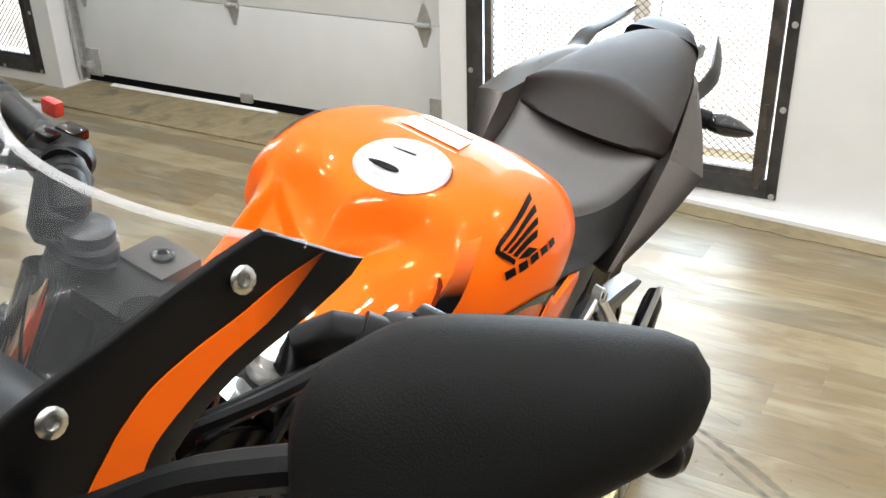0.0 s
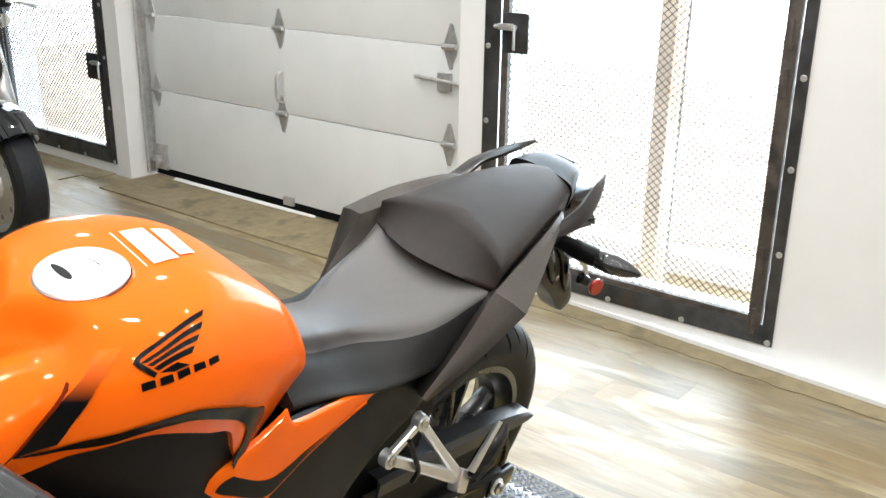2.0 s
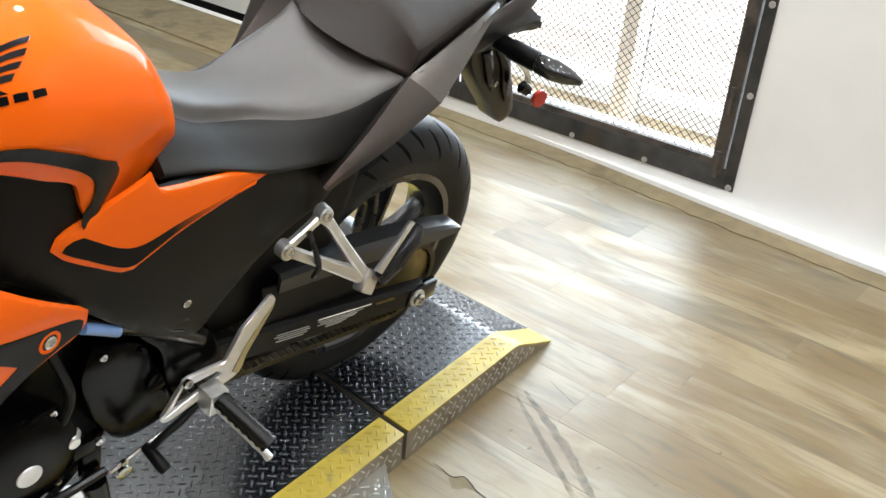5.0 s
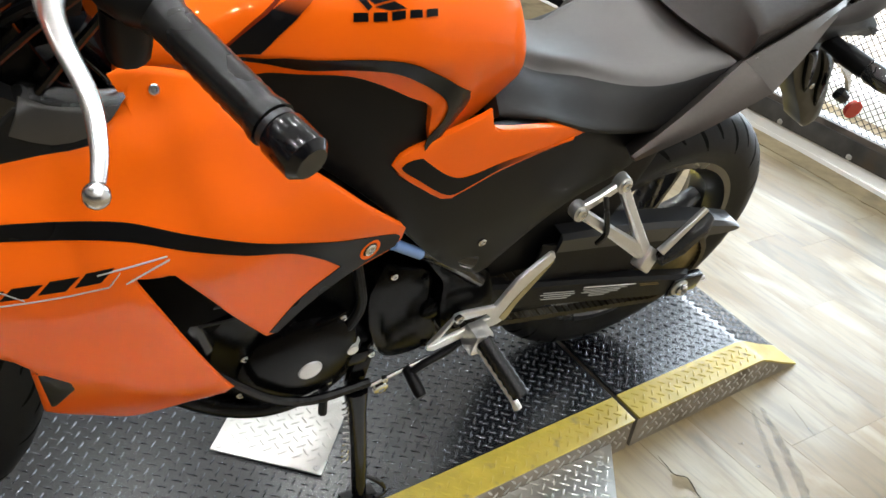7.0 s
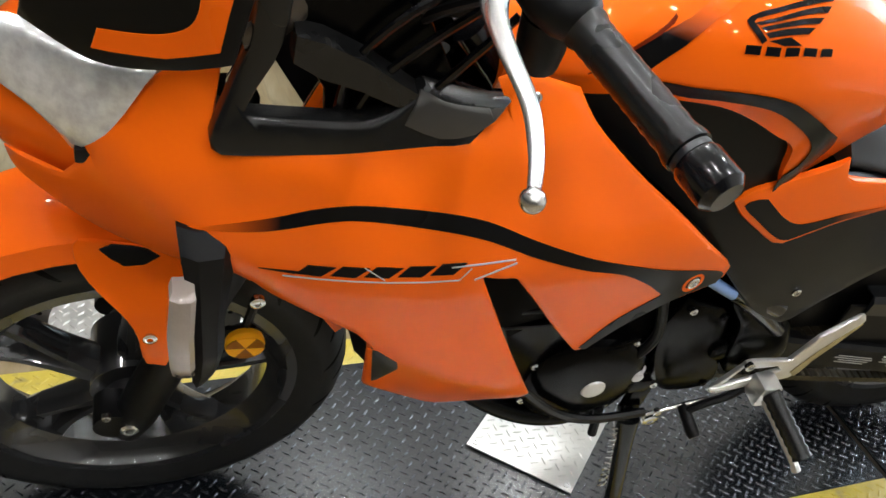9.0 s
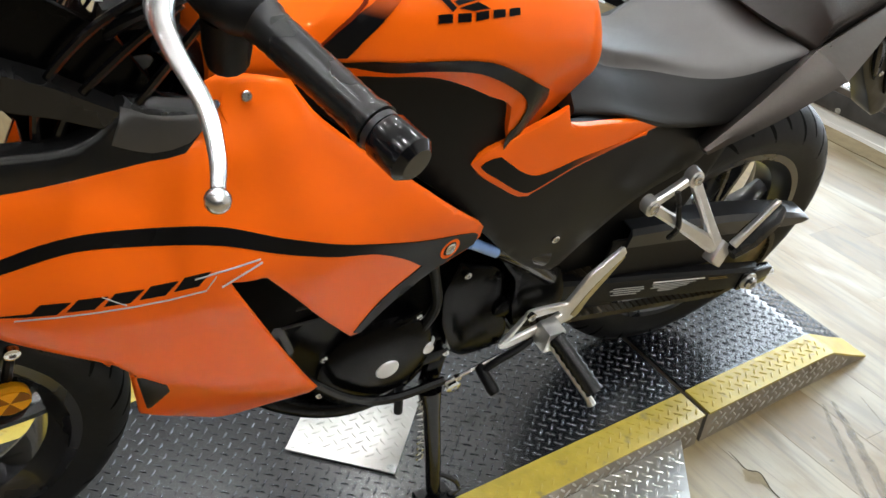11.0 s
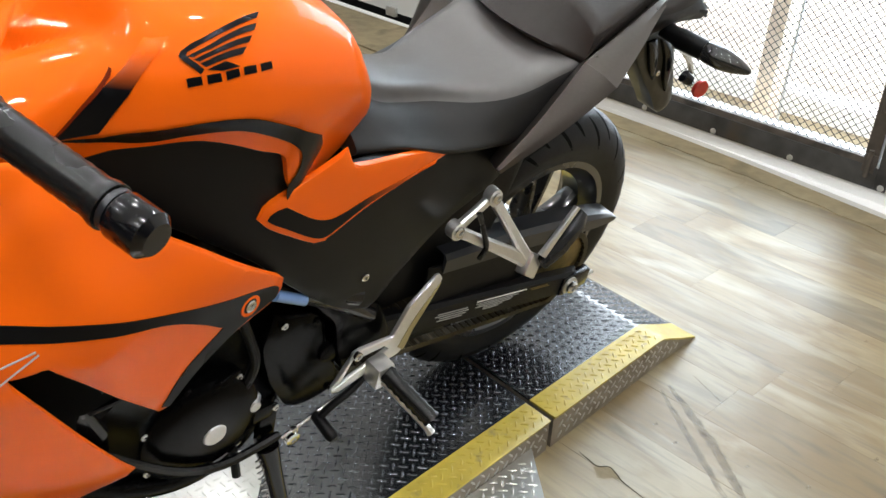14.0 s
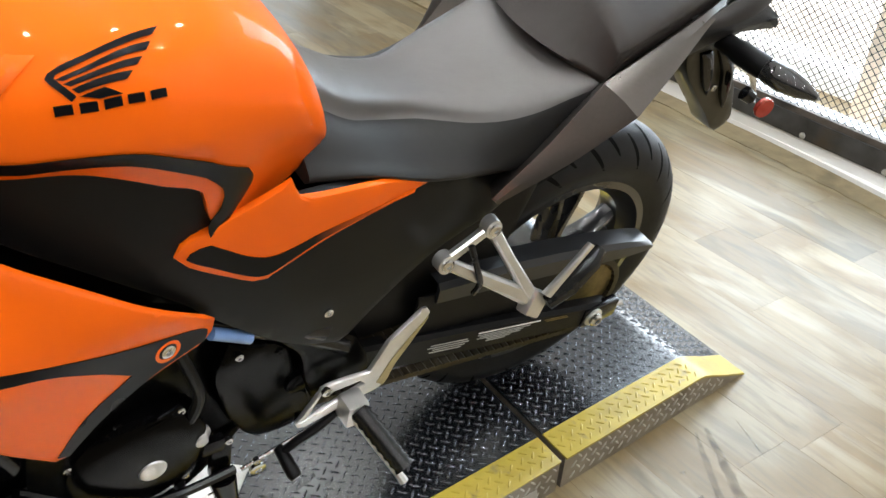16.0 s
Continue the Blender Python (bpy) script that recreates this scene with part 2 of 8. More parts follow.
def plank_material():
    """Brown-grey printed vinyl plank: long drifting grain with pale and tan patches, gloss that follows the print."""
    m = material("vinyl_plank", (0.240, 0.190, 0.106), rough=0.3, vary=0.1, scale=5, rough_vary=0.05, object_random=0.40, stretch=(9, 0.9, 1))
    nt = m.node_tree
    nodes, links = nt.nodes, nt.links
    bsdf = nodes["Principled BSDF"]
    bsdf.inputs["Specular IOR Level"].default_value = 0.74
    co = nodes.new("ShaderNodeNewGeometry")

    info = nodes.new("ShaderNodeObjectInfo")
    apart = nodes.new("ShaderNodeVectorMath")
    apart.operation = "MULTIPLY_ADD"
    apart.inputs[1].default_value = (31, 47, 0)
    links.new(info.outputs["Random"], apart.inputs[0])
    links.new(co.outputs["Position"], apart.inputs[2])

    def noise(scale_xyz, scale, detail, twist, offset=0.0):
        mp = nodes.new("ShaderNodeMapping")
        mp.inputs["Scale"].default_value = scale_xyz
        mp.inputs["Location"].default_value = (offset, offset * 0.7, 0)
        links.new(apart.outputs[0] if offset else co.outputs["Position"], mp.inputs[0])
        n = nodes.new("ShaderNodeTexNoise")
        n.inputs["Scale"].default_value, n.inputs["Detail"].default_value, n.inputs["Distortion"].default_value = scale, detail, twist
        links.new(mp.outputs[0], n.inputs["Vector"])
        return n.outputs[0]

    def span(value, lo, hi, to0, to1):
        r = nodes.new("ShaderNodeMapRange")
        r.inputs["From Min"].default_value, r.inputs["From Max"].default_value = lo, hi
        r.inputs["To Min"].default_value, r.inputs["To Max"].default_value = to0, to1
        links.new(value, r.inputs["Value"])
        return r.outputs[0]

    def blend(base, color, factor):
        x = nodes.new("ShaderNodeMix")
        x.data_type = "RGBA"
        x.inputs["B"].default_value = (*color, 1)
        links.new(factor, x.inputs["Factor"])
        links.new(base, x.inputs["A"])
        return x.outputs["Result"]

    col = bsdf.inputs["Base Color"].links[0].from_socket
    cloud = noise((3.2, 1.5, 1), 1.2, 6, 1.2)
    veins = noise((13, 2.6, 1), 1.3, 8, 0.9, 3.0)
    pale = noise((4.5, 1.5, 1), 1.1, 7, 1.4, 9.0)
    col = blend(col, (0.180, 0.120, 0.046), span(cloud, 0.42, 0.60, 0, 0.85))
    col = blend(col, (0.34, 0.29, 0.19), span(pale, 0.52, 0.68, 0, 0.65))
    col = blend(col, (0.085, 0.070, 0.048), span(veins, 0.55, 0.72, 0, 0.55))
    fine = noise((70, 5, 1), 1.2, 6, 0.6, 5.0)
    col = blend(col, (0.12, 0.09, 0.055), span(fine, 0.50, 0.68, 0, 0.38))
    links.new(col, bsdf.inputs["Base Color"])
    add = nodes.new("ShaderNodeMath")
    add.operation = "ADD"
    links.new(span(cloud, 0.38, 0.62, 0.37, 0.45), add.inputs[0])
    links.new(span(veins, 0.4, 0.7, -0.01, 0.05), add.inputs[1])
    links.new(add.outputs[0], bsdf.inputs["Roughness"])
    return m


M_PLANK = plank_material()


def scuff_material():
    """Thin dark rubber or dirt on the floor, broken up so that the floor shows through."""
    m = material("floor_scuff", (0.10, 0.074, 0.044), rough=0.5, vary=0.3, scale=40)
    nt = m.node_tree
    co = nt.nodes.new("ShaderNodeTexCoord")
    n = nt.nodes.new("ShaderNodeTexNoise")
    n.inputs["Scale"].default_value, n.inputs["Detail"].default_value = 45, 5
    nt.links.new(co.outputs["Object"], n.inputs["Vector"])
    r = nt.nodes.new("ShaderNodeMapRange")
    r.inputs["From Min"].default_value, r.inputs["From Max"].default_value = 0.35, 0.65
    r.inputs["To Min"].default_value, r.inputs["To Max"].default_value = 0.10, 0.46
    nt.links.new(n.outputs[0], r.inputs["Value"])
    nt.links.new(r.outputs[0], nt.nodes["Principled BSDF"].inputs["Alpha"])
    return m


M_SCUFF = scuff_material()

# ---- building tools ----
from mathutils.geometry import delaunay_2d_cdt


def mesh_of(name, verts, faces, mat, smooth=True):
    me = bpy.data.meshes.new(name)
    me.from_pydata([tuple(v) for v in verts], [], faces)
    me.materials.append(mat)
    if smooth:
        me.polygons.foreach_set("use_smooth", [True] * len(me.polygons))
    me.update()
    return me


def part(name, bm, mat, parent=None, label="", sharp=35):
    """One mesh object out of a bmesh, under a thing or a part."""
    me = bpy.data.meshes.new(name)
    bmesh.ops.recalc_face_normals(bm, faces=bm.faces)
    for f in bm.faces:
        f.smooth = True
    lim = radians(sharp)
    for e in bm.edges:
        if len(e.link_faces) == 2 and e.calc_face_angle(0) > lim:
            e.smooth = False
    bm.to_mesh(me)
    bm.free()
    me.materials.append(mat)
    ob = new(name, me)
    if parent:
        ob.parent = parent
    if label:
        tagged(ob, label)
    return ob


def keyed(v, *pairs):
    """A smooth curve through (place, value) pairs."""
    if v <= pairs[0][0]:
        return pairs[0][1]
    if v >= pairs[-1][0]:
        return pairs[-1][1]
    n = len(pairs)
    slopes = []
    for i in range(n):
        a, b = pairs[max(i - 1, 0)], pairs[min(i + 1, n - 1)]
        slopes.append((b[1] - a[1]) / (b[0] - a[0]))
    for i in range(n - 1):
        (x0, y0), (x1, y1) = pairs[i], pairs[i + 1]
        if v <= x1:
            h = x1 - x0
            s = (v - x0) / h
            return (y0 * (1 + 2 * s) * (1 - s) ** 2 + h * slopes[i] * s * (1 - s) ** 2
                    + y1 * s * s * (3 - 2 * s) + h * slopes[i + 1] * s * s * (s - 1))


def frange(a, b, n):
    return [a + (b - a) * i / (n - 1) for i in range(n)]


def spline(points, per=6, closed=False):
    """Catmull-Rom through points of any dimension."""
    pts = [Vector(p) for p in points]
    n = len(pts)
    out = []
    for i in range(n if closed else n - 1):
        if closed:
            p0, p1, p2, p3 = pts[i - 1], pts[i], pts[(i + 1) % n], pts[(i + 2) % n]
        else:
            p0, p1, p2, p3 = pts[max(i - 1, 0)], pts[i], pts[i + 1], pts[min(i + 2, n - 1)]
        for k in range(per):
            t = k / per
            out.append(0.5 * (2 * p1 + (p2 - p0) * t + (2 * p0 - 5 * p1 + 4 * p2 - p3) * t * t + (3 * p1 - p0 - 3 * p2 + p3) * t ** 3))
    if not closed:
        out.append(pts[-1])
    return out


def loft(bm, rings, closed=True, caps=True):
    """Skin between rings of equal length."""
    rows = [[bm.verts.new(p) for p in ring] for ring in rings]
    n = len(rows[0])
    for a, b in zip(rows, rows[1:]):
        for i in range(n if closed else n - 1):
            j = (i + 1) % n
            bm.faces.new((a[i], a[j], b[j], b[i]))
    if caps and closed:
        bm.faces.new(rows[0][::-1])
        bm.faces.new(rows[-1])
    return rows


def box(bm, x0, x1, y0, y1, z0, z1, bevel=0.0, m=None):
    vs = [bm.verts.new((x, y, z)) for x in (x0, x1) for y in (y0, y1) for z in (z0, z1)]
    fs = [bm.faces.new([vs[i] for i in q]) for q in ((0, 1, 3, 2), (4, 6, 7, 5), (0, 4, 5, 1), (2, 3, 7, 6), (0, 2, 6, 4), (1, 5, 7, 3))]
    if bevel:
        es = list({e for f in fs for e in f.edges})
        r = bmesh.ops.bevel(bm, geom=es, offset=bevel, segments=2, affect="EDGES", profile=0.6)
        vs = list({v for f in r["faces"] for v in f.verts} | {v for v in vs if v.is_valid})
    if m:
        bmesh.ops.transform(bm, matrix=m, verts=vs)
    return vs


def ring_at(centre, normal, radius, n=12, squash=1.0, up=None):
    z = Vector(normal).normalized()
    ref = Vector(up) if up else (Vector((0, 0, 1)) if abs(z.z) < 0.9 else Vector((1, 0, 0)))
    a = ref.cross(z).normalized()
    b = z.cross(a)
    return [Vector(centre) + a * (radius * math.cos(2 * math.pi * i / n)) + b * (radius * squash * math.sin(2 * math.pi * i / n)) for i in range(n)]


def tube(bm, path, radius, n=10, caps=True, squash=1.0, up=None):
    """A round bar along a path; the radius is one number or one for each point."""
    pts = [Vector(p) for p in path]
    rings = []
    for i, p in enumerate(pts):
        d = pts[min(i + 1, len(pts) - 1)] - pts[max(i - 1, 0)]
        r = radius[i] if isinstance(radius, (list, tuple)) else radius
        rings.append(ring_at(p, d, r, n, squash, up))
    loft(bm, rings, caps=caps)


def lathe(bm, profile, centre=(0, 0, 0), axis="y", n=32, start=0.0, sweep=2 * math.pi):
    """Turn a profile of (distance along the axis, radius) round the axis."""
    full = abs(sweep - 2 * math.pi) < 1e-6
    c = Vector(centre)
    rows = []
    for k in range(n if full else n + 1):
        a = start + sweep * k / n
        ca, sa = math.cos(a), math.sin(a)
        row = []
        for d, r in profile:
            p = {"y": (r * ca, d, r * sa), "z": (r * ca, r * sa, d), "x": (d, r * ca, r * sa)}[axis]
            row.append(bm.verts.new(c + Vector(p)))
        rows.append(row)
    m = len(profile)
    for k in range(len(rows) if full else len(rows) - 1):
        a, b = rows[k], rows[(k + 1) % len(rows)]
        for i in range(m - 1):
            bm.faces.new((a[i], a[i + 1], b[i + 1], b[i]))
    bmesh.ops.remove_doubles(bm, verts=[v for r in rows for v in r], dist=1e-5)


def inside(p, poly):
    r = False
    for (x0, y0), (x1, y1) in zip(poly, poly[1:] + poly[:1]):
        if (y0 > p[1]) != (y1 > p[1]) and p[0] < (x1 - x0) * (p[1] - y0) / (y1 - y0) + x0:
            r = not r
    return r


def edge_distance(p, poly):
    best = 9.0
    for (x0, y0), (x1, y1) in zip(poly, poly[1:] + poly[:1]):
        dx, dy = x1 - x0, y1 - y0
        s = max(0.0, min(1.0, ((p[0] - x0) * dx + (p[1] - y0) * dy) / (dx * dx + dy * dy + 1e-12)))
        best = min(best, math.hypot(p[0] - x0 - s * dx, p[1] - y0 - s * dy))
    return best


def outline(points, smooth=True, step=0.012):
    """Close an outline; corners marked with a third value stay sharp, the rest is rounded off."""
    n = len(points)
    out = []
    for i in range(n):
        p0, p1, p2, p3 = points[i - 1], points[i], points[(i + 1) % n], points[(i + 2) % n]
        a, b = Vector(p1[:2]), Vector(p2[:2])
        t1 = (b - Vector(p0[:2])) * 0.5 if smooth and len(p1) == 2 else (b - a)
        t2 = (Vector(p3[:2]) - a) * 0.5 if smooth and len(p2) == 2 else (b - a)
        L = (b - a).length
        t1 = t1.normalized() * L if t1.length else t1
        t2 = t2.normalized() * L if t2.length else t2
        k = max(1, int(L / step))
        for j in range(k):
            s = j / k
            q = a * ((1 + 2 * s) * (1 - s) ** 2) + t1 * (s * (1 - s) ** 2) + b * (s * s * (3 - 2 * s)) + t2 * (s * s * (s - 1))
            out.append((q.x, q.y))
    return out


def shell(bm, poly, surface, thick, round_edge=0.004, step=0.02, sign=1):
    """A moulded panel: an outline in side view laid on a surface y = f(x, z), with thickness and a rounded rim."""
    n = len(poly)
    pts = [Vector(p) for p in poly]
    cx = [p[0] for p in poly]
    cz = [p[1] for p in poly]
    extra = []
    if round_edge:
        area = sum(x0 * y1 - x1 * y0 for (x0, y0), (x1, y1) in zip(poly, poly[1:] + poly[:1]))
        turn = 1 if area > 0 else -1
        for i in range(n):
            d = Vector(poly[(i + 1) % n]) - Vector(poly[i - 1])
            if d.length > 1e-9:
                nrm = Vector((-d.y, d.x)).normalized() * turn
                for w in (0.35, 1.0):
                    q = Vector(poly[i]) + nrm * round_edge * w
                    if inside(q, poly) and edge_distance(q, poly) > round_edge * w * 0.9:
                        extra.append(q)
    x = min(cx) + step * 0.5
    row = 0
    while x < max(cx):
        z = min(cz) + step * (0.25 + 0.5 * (row % 2))
        while z < max(cz):
            if inside((x, z), poly) and edge_distance((x, z), poly) > max(round_edge * 1.5, step * 0.4):
                extra.append(Vector((x, z)))
            z += step
        x += step
        row += 1
    allp = pts + extra
    vs, es, fs, *_ = delaunay_2d_cdt(allp, [(i, (i + 1) % n) for i in range(n)], [list(range(n))], 1, 1e-6)
    front = []
    for v in vs:
        y = surface(v.x, v.y)
        d = edge_distance((v.x, v.y), poly)
        if round_edge and d < round_edge:
            s = 1 - d / round_edge
            y -= min(round_edge, thick) * (1 - math.sqrt(max(0, 1 - s * s)))
        front.append(bm.verts.new((v.x, sign * y, v.y)))
    back = [bm.verts.new((v.x, sign * (surface(v.x, v.y) - thick), v.y)) for v in vs]
    count = {}
    for f in fs:
        bm.faces.new([front[i] for i in f])
        bm.faces.new([back[i] for i in reversed(f)])
        for a, b in zip(f, f[1:] + f[:1]):
            k = (min(a, b), max(a, b))
            count[k] = count.get(k, 0) + 1
    for (a, b), c in count.items():
        if c == 1:
            bm.faces.new((front[a], front[b], back[b], back[a]))


def bolt(parent, place, normal, radius, mat=None, name="bolt", depth=0.004):
    bm = bmesh.new()
    z = Vector(normal).normalized()
    c = Vector(place)
    loft(bm, [ring_at(c - z * 0.004, z, radius, 12), ring_at(c + z * depth * 0.7, z, radius, 12), ring_at(c + z * depth, z, radius * 0.75, 12),
              ring_at(c + z * depth, z, radius * 0.45, 12), ring_at(c + z * depth * 0.4, z, radius * 0.4, 12)])
    return part(name, bm, mat or M_STEEL, parent)


def thing(name, m, label, category, group="", kind=""):
    ob = new(name)
    ob.matrix_world = m
    ob.empty_display_size = 0.1
    return tagged(ob, label, category, group, kind)

# ---- the room ----
WALL = -1.65                      # inner face of the wall with the gates
GATE_W, GATE_LOW, GATE_TOP = 1.245, 0.06, 2.2
GATES = (0.0, -3.9)               # y of each gate's hinge side or latch side edge


def room():
    bm = bmesh.new()
    box(bm, -8, 9, -10, 9, -0.2, -0.006)
    tagged(part("floor", bm, M_PLANK), "grey-brown vinyl plank floor, worn and glossy", "floor", kind="structure")
    bm = bmesh.new()
    x0, x1 = WALL - 0.22, WALL
    top = 3.3
    for y0, y1, z0, z1 in ((-10, -5.11, -0.05, top), (-5.11, -3.94, -0.05, 0.1), (-5.11, -3.94, 2.16, top), (-3.94, -3.77, -0.05, top),
                           (-3.77, -1.37, 2.3, top), (-1.37, -1.205, -0.05, top), (-1.205, -0.04, -0.05, 0.1), (-1.205, -0.04, 2.16, top), (-0.04, 9, -0.05, top)):
        box(bm, x0, x1, y0, y1, z0, z1)
    tagged(part("wall_north", bm, M_WALL), "white painted wall with gate and garage door openings", "wall", kind="structure")
    for name, b in (("wall_south", (9, 9.2, -10, 9)), ("wall_east", (WALL, 9, 9, 9.2)), ("wall_west", (WALL, 9, -10.2, -10))):
        bm = bmesh.new()
        box(bm, *b, -0.05, 3.3)
        tagged(part(name, bm, M_BACKWALL), "plain light grey painted wall", "wall", kind="structure")
    bm = bmesh.new()
    box(bm, WALL - 0.22, 9.2, -10.2, 9.2, 3.3, 3.5)
    tagged(part("ceiling", bm, M_CEILING), "white painted ceiling", "ceiling", kind="structure")
    # worn strips where the planks stop
    bm = bmesh.new()
    box(bm, -1.83, -1.41, -3.72, -1.3, -0.01, 0.003, 0.001)
    tagged(part("threshold", bm, M_CONCRETE), "bare stained concrete strip before the garage door", "floor", kind="structure")
    # the wall's painted foot runs a little out of line, and bare concrete shows between it and the planks
    bm = bmesh.new()
    foot = [(WALL - 0.01, -1.30), (WALL - 0.01, 1.6), (-1.535, 1.6), (-1.560, 0.40), (-1.590, 0.03), (-1.634, -0.49), (WALL + 0.001, -0.80), (WALL + 0.001, -1.30)]
    loft(bm, [[(x, y, z) for x, y in foot] for z in (-0.02, 0.018)])
    tagged(part("wall_foot", bm, M_WALL), "white painted foot of the wall under the gate", "wall", kind="structure")
    rng = random.Random(12)
    bm = bmesh.new()
    ys = frange(-1.30, 1.6, 60)
    front = [(keyed(y, (-1.30, -1.560), (-0.90, -1.545), (-0.42, -1.530), (0.10, -1.490), (1.6, -1.40)) + rng.uniform(-0.006, 0.006), y) for y in ys]
    loft(bm, [[(x, y, z) for x, y in front + [(WALL, 1.6), (WALL, -1.30)]] for z in (-0.01, 0.003)])
    tagged(part("concrete_strip", bm, M_CONCRETE), "bare stained concrete strip along the wall", "floor", kind="structure")


def outside():
    bm = bmesh.new()
    box(bm, -200, WALL - 0.22, -120, 120, -0.4, -0.12)
    tagged(part("ground", bm, M_OUTSIDE), "pale concrete pavement outside the gates", "ground", kind="structure")
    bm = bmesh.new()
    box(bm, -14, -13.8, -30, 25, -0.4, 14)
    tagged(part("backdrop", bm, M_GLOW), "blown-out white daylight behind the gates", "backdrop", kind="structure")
    for y in (-0.655,):
        post = thing("timber_post", pose(-2.05, y, -0.12), "tan timber post standing outside the mesh gate", "post")
        bm = bmesh.new()
        box(bm, -0.05, 0.05, -0.034, 0.034, 0, 3.0, 0.006)
        part("post_body", bm, M_TANPOST, post)
        bm = bmesh.new()
        tube(bm, [(0, 0.062, 0), (0, 0.062, 3.0)], 0.007, 8)
        part("conduit", bm, M_ZINC, post, "thin pale conduit")
    sill = thing("kerb", pose(-2.35, -0.6, -0.12), "low concrete kerb outside the gate", "kerb")
    bm = bmesh.new()
    box(bm, -0.08, 0.08, -1.4, 1.4, 0, 0.2, 0.01)
    part("kerb_body", bm, M_OUTSIDE, sill)


def expanded_mesh(width, height, cell_w=0.030, cell_h=0.0135, r=0.0018):
    """Expanded metal: slanting strands that meet at the diamonds' points."""
    verts, faces = [], []
    nx, nz = int(width / cell_w), int(height / cell_h)

    def strand(a, b, dx):
        i = len(verts)
        (y0, z0), (y1, z1) = a, b
        for y, z in (a, b):
            verts.extend(((dx - r * 1.6, y, z - r), (dx + r * 1.6, y, z), (dx - r * 0.4, y, z + r)))
        for k in range(3):
            j = (k + 1) % 3
            faces.append((i + k, i + j, i + 3 + j, i + 3 + k))

    for u in range(nx):
        for v in range(nz):
            y, z = u * cell_w, v * cell_h
            odd = 0.5 * cell_w if v % 2 else 0.0
            y += odd
            if y + cell_w / 2 <= width:
                strand((y, z), (y + cell_w / 2, z + cell_h), 0.0)
            if y - cell_w / 2 >= 0:
                strand((y, z), (y - cell_w / 2, z + cell_h), 0.0)
    return mesh_of("expanded_mesh", verts, faces, M_MESH, smooth=False)


MESH = expanded_mesh(GATE_W - 0.115, 2.0)


def gate(y1, hinges_high, label, latch_z, mirrored):
    """A bolted steel angle frame with a hinged leaf of expanded metal in it. y1: the edge with the larger y."""
    g = thing("security_gate", pose(WALL, y1, 0), label, "gate")
    w = GATE_W
    s = -1
    bm = bmesh.new()
    t = 0.072
    box(bm, 0.0, 0.008, -0.040, 0, GATE_LOW, GATE_TOP, 0.002)
    box(bm, 0.0, 0.008, -w, -w + t, GATE_LOW, GATE_TOP, 0.002)
    box(bm, 0.0, 0.0082, -w + t, -0.040, GATE_LOW, GATE_LOW + t, 0.002)
    box(bm, 0.0, 0.0082, -w + t, -0.040, GATE_TOP - t, GATE_TOP, 0.002)
    part("outer_frame", bm, M_FRAME, g, "dark raw steel angle frame bolted to the wall")
    bm = bmesh.new()
    e = 0.084
    y_a, y_b = -e + 0.005, -w + e - 0.005
    y_a = -0.064
    for b in ((y_a - 0.030, -0.049, GATE_LOW + 0.062, GATE_TOP - 0.09), (y_b, y_b + 0.03, GATE_LOW + 0.062, GATE_TOP - 0.09)):
        box(bm, -0.022, 0.004, b[0], b[1], b[2], b[3], 0.002)
    for z in (GATE_LOW + 0.062, 1.215, GATE_TOP - 0.12):
        box(bm, -0.021, 0.003, y_b + 0.03, y_a - 0.03, z, z + 0.032, 0.002)
    leaf = part("leaf_frame", bm, M_RUST if not mirrored else M_FRAME, g, "rust-stained welded leaf frame")
    net = new("expanded_mesh", MESH)
    net.parent = g
    net.matrix_local = pose(-0.008, -w + 0.074, GATE_LOW + 0.075)
    tagged(net, "dark expanded metal with flat diamonds", kind="stuff")
    # hinges, bolts and the latch
    hy = -0.072 if not mirrored else -w + 0.085
    for z in hinges_high:
        bm = bmesh.new()
        tube(bm, [(0.012, hy, z - 0.045), (0.012, hy, z + 0.045)], 0.009, 10)
        box(bm, 0.003, 0.009, hy - 0.02, hy + 0.02, z - 0.03, z + 0.03, 0.001)
        part("hinge", bm, M_RUST, g, "rusty barrel hinge")
    for z in (0.072, 0.39, 0.678, 0.97, 1.26, 1.6, 1.95):
        for y in (-0.016, -w + 0.02):
            bolt(g, (0.008, y, z), (1, 0, 0), 0.011, M_ZINC)
    for y in (-0.33, -0.63, -0.93):
        bolt(g, (0.008, y, 0.072), (1, 0, 0), 0.011, M_ZINC)
    ly = -w + 0.085 if not mirrored else -0.2
    bm = bmesh.new()
    box(bm, 0.002, 0.012, ly, ly + 0.118, latch_z - 0.075, latch_z + 0.075, 0.003)
    box_part = part("latch_plate", bm, M_FRAME, g, "dark sheet steel latch cover")
    bm = bmesh.new()
    yb = ly + 0.02 if not mirrored else ly + 0.1
    box(bm, 0.012, 0.03, yb - 0.03, yb + 0.035, latch_z + 0.01, latch_z + 0.035, 0.004)
    tube(bm, [(0.024, yb + 0.045, latch_z + 0.03), (0.034, yb + 0.05, latch_z + 0.0), (0.034, yb + 0.05, latch_z - 0.06)], 0.006, 8)
    tube(bm, [(0.02, yb - 0.05, latch_z + 0.022), (0.02, yb + 0.05, latch_z + 0.022)], 0.008, 8)
    part("latch_bolt", bm, M_ZINC, box_part, "zinc slide bolt")
    return g


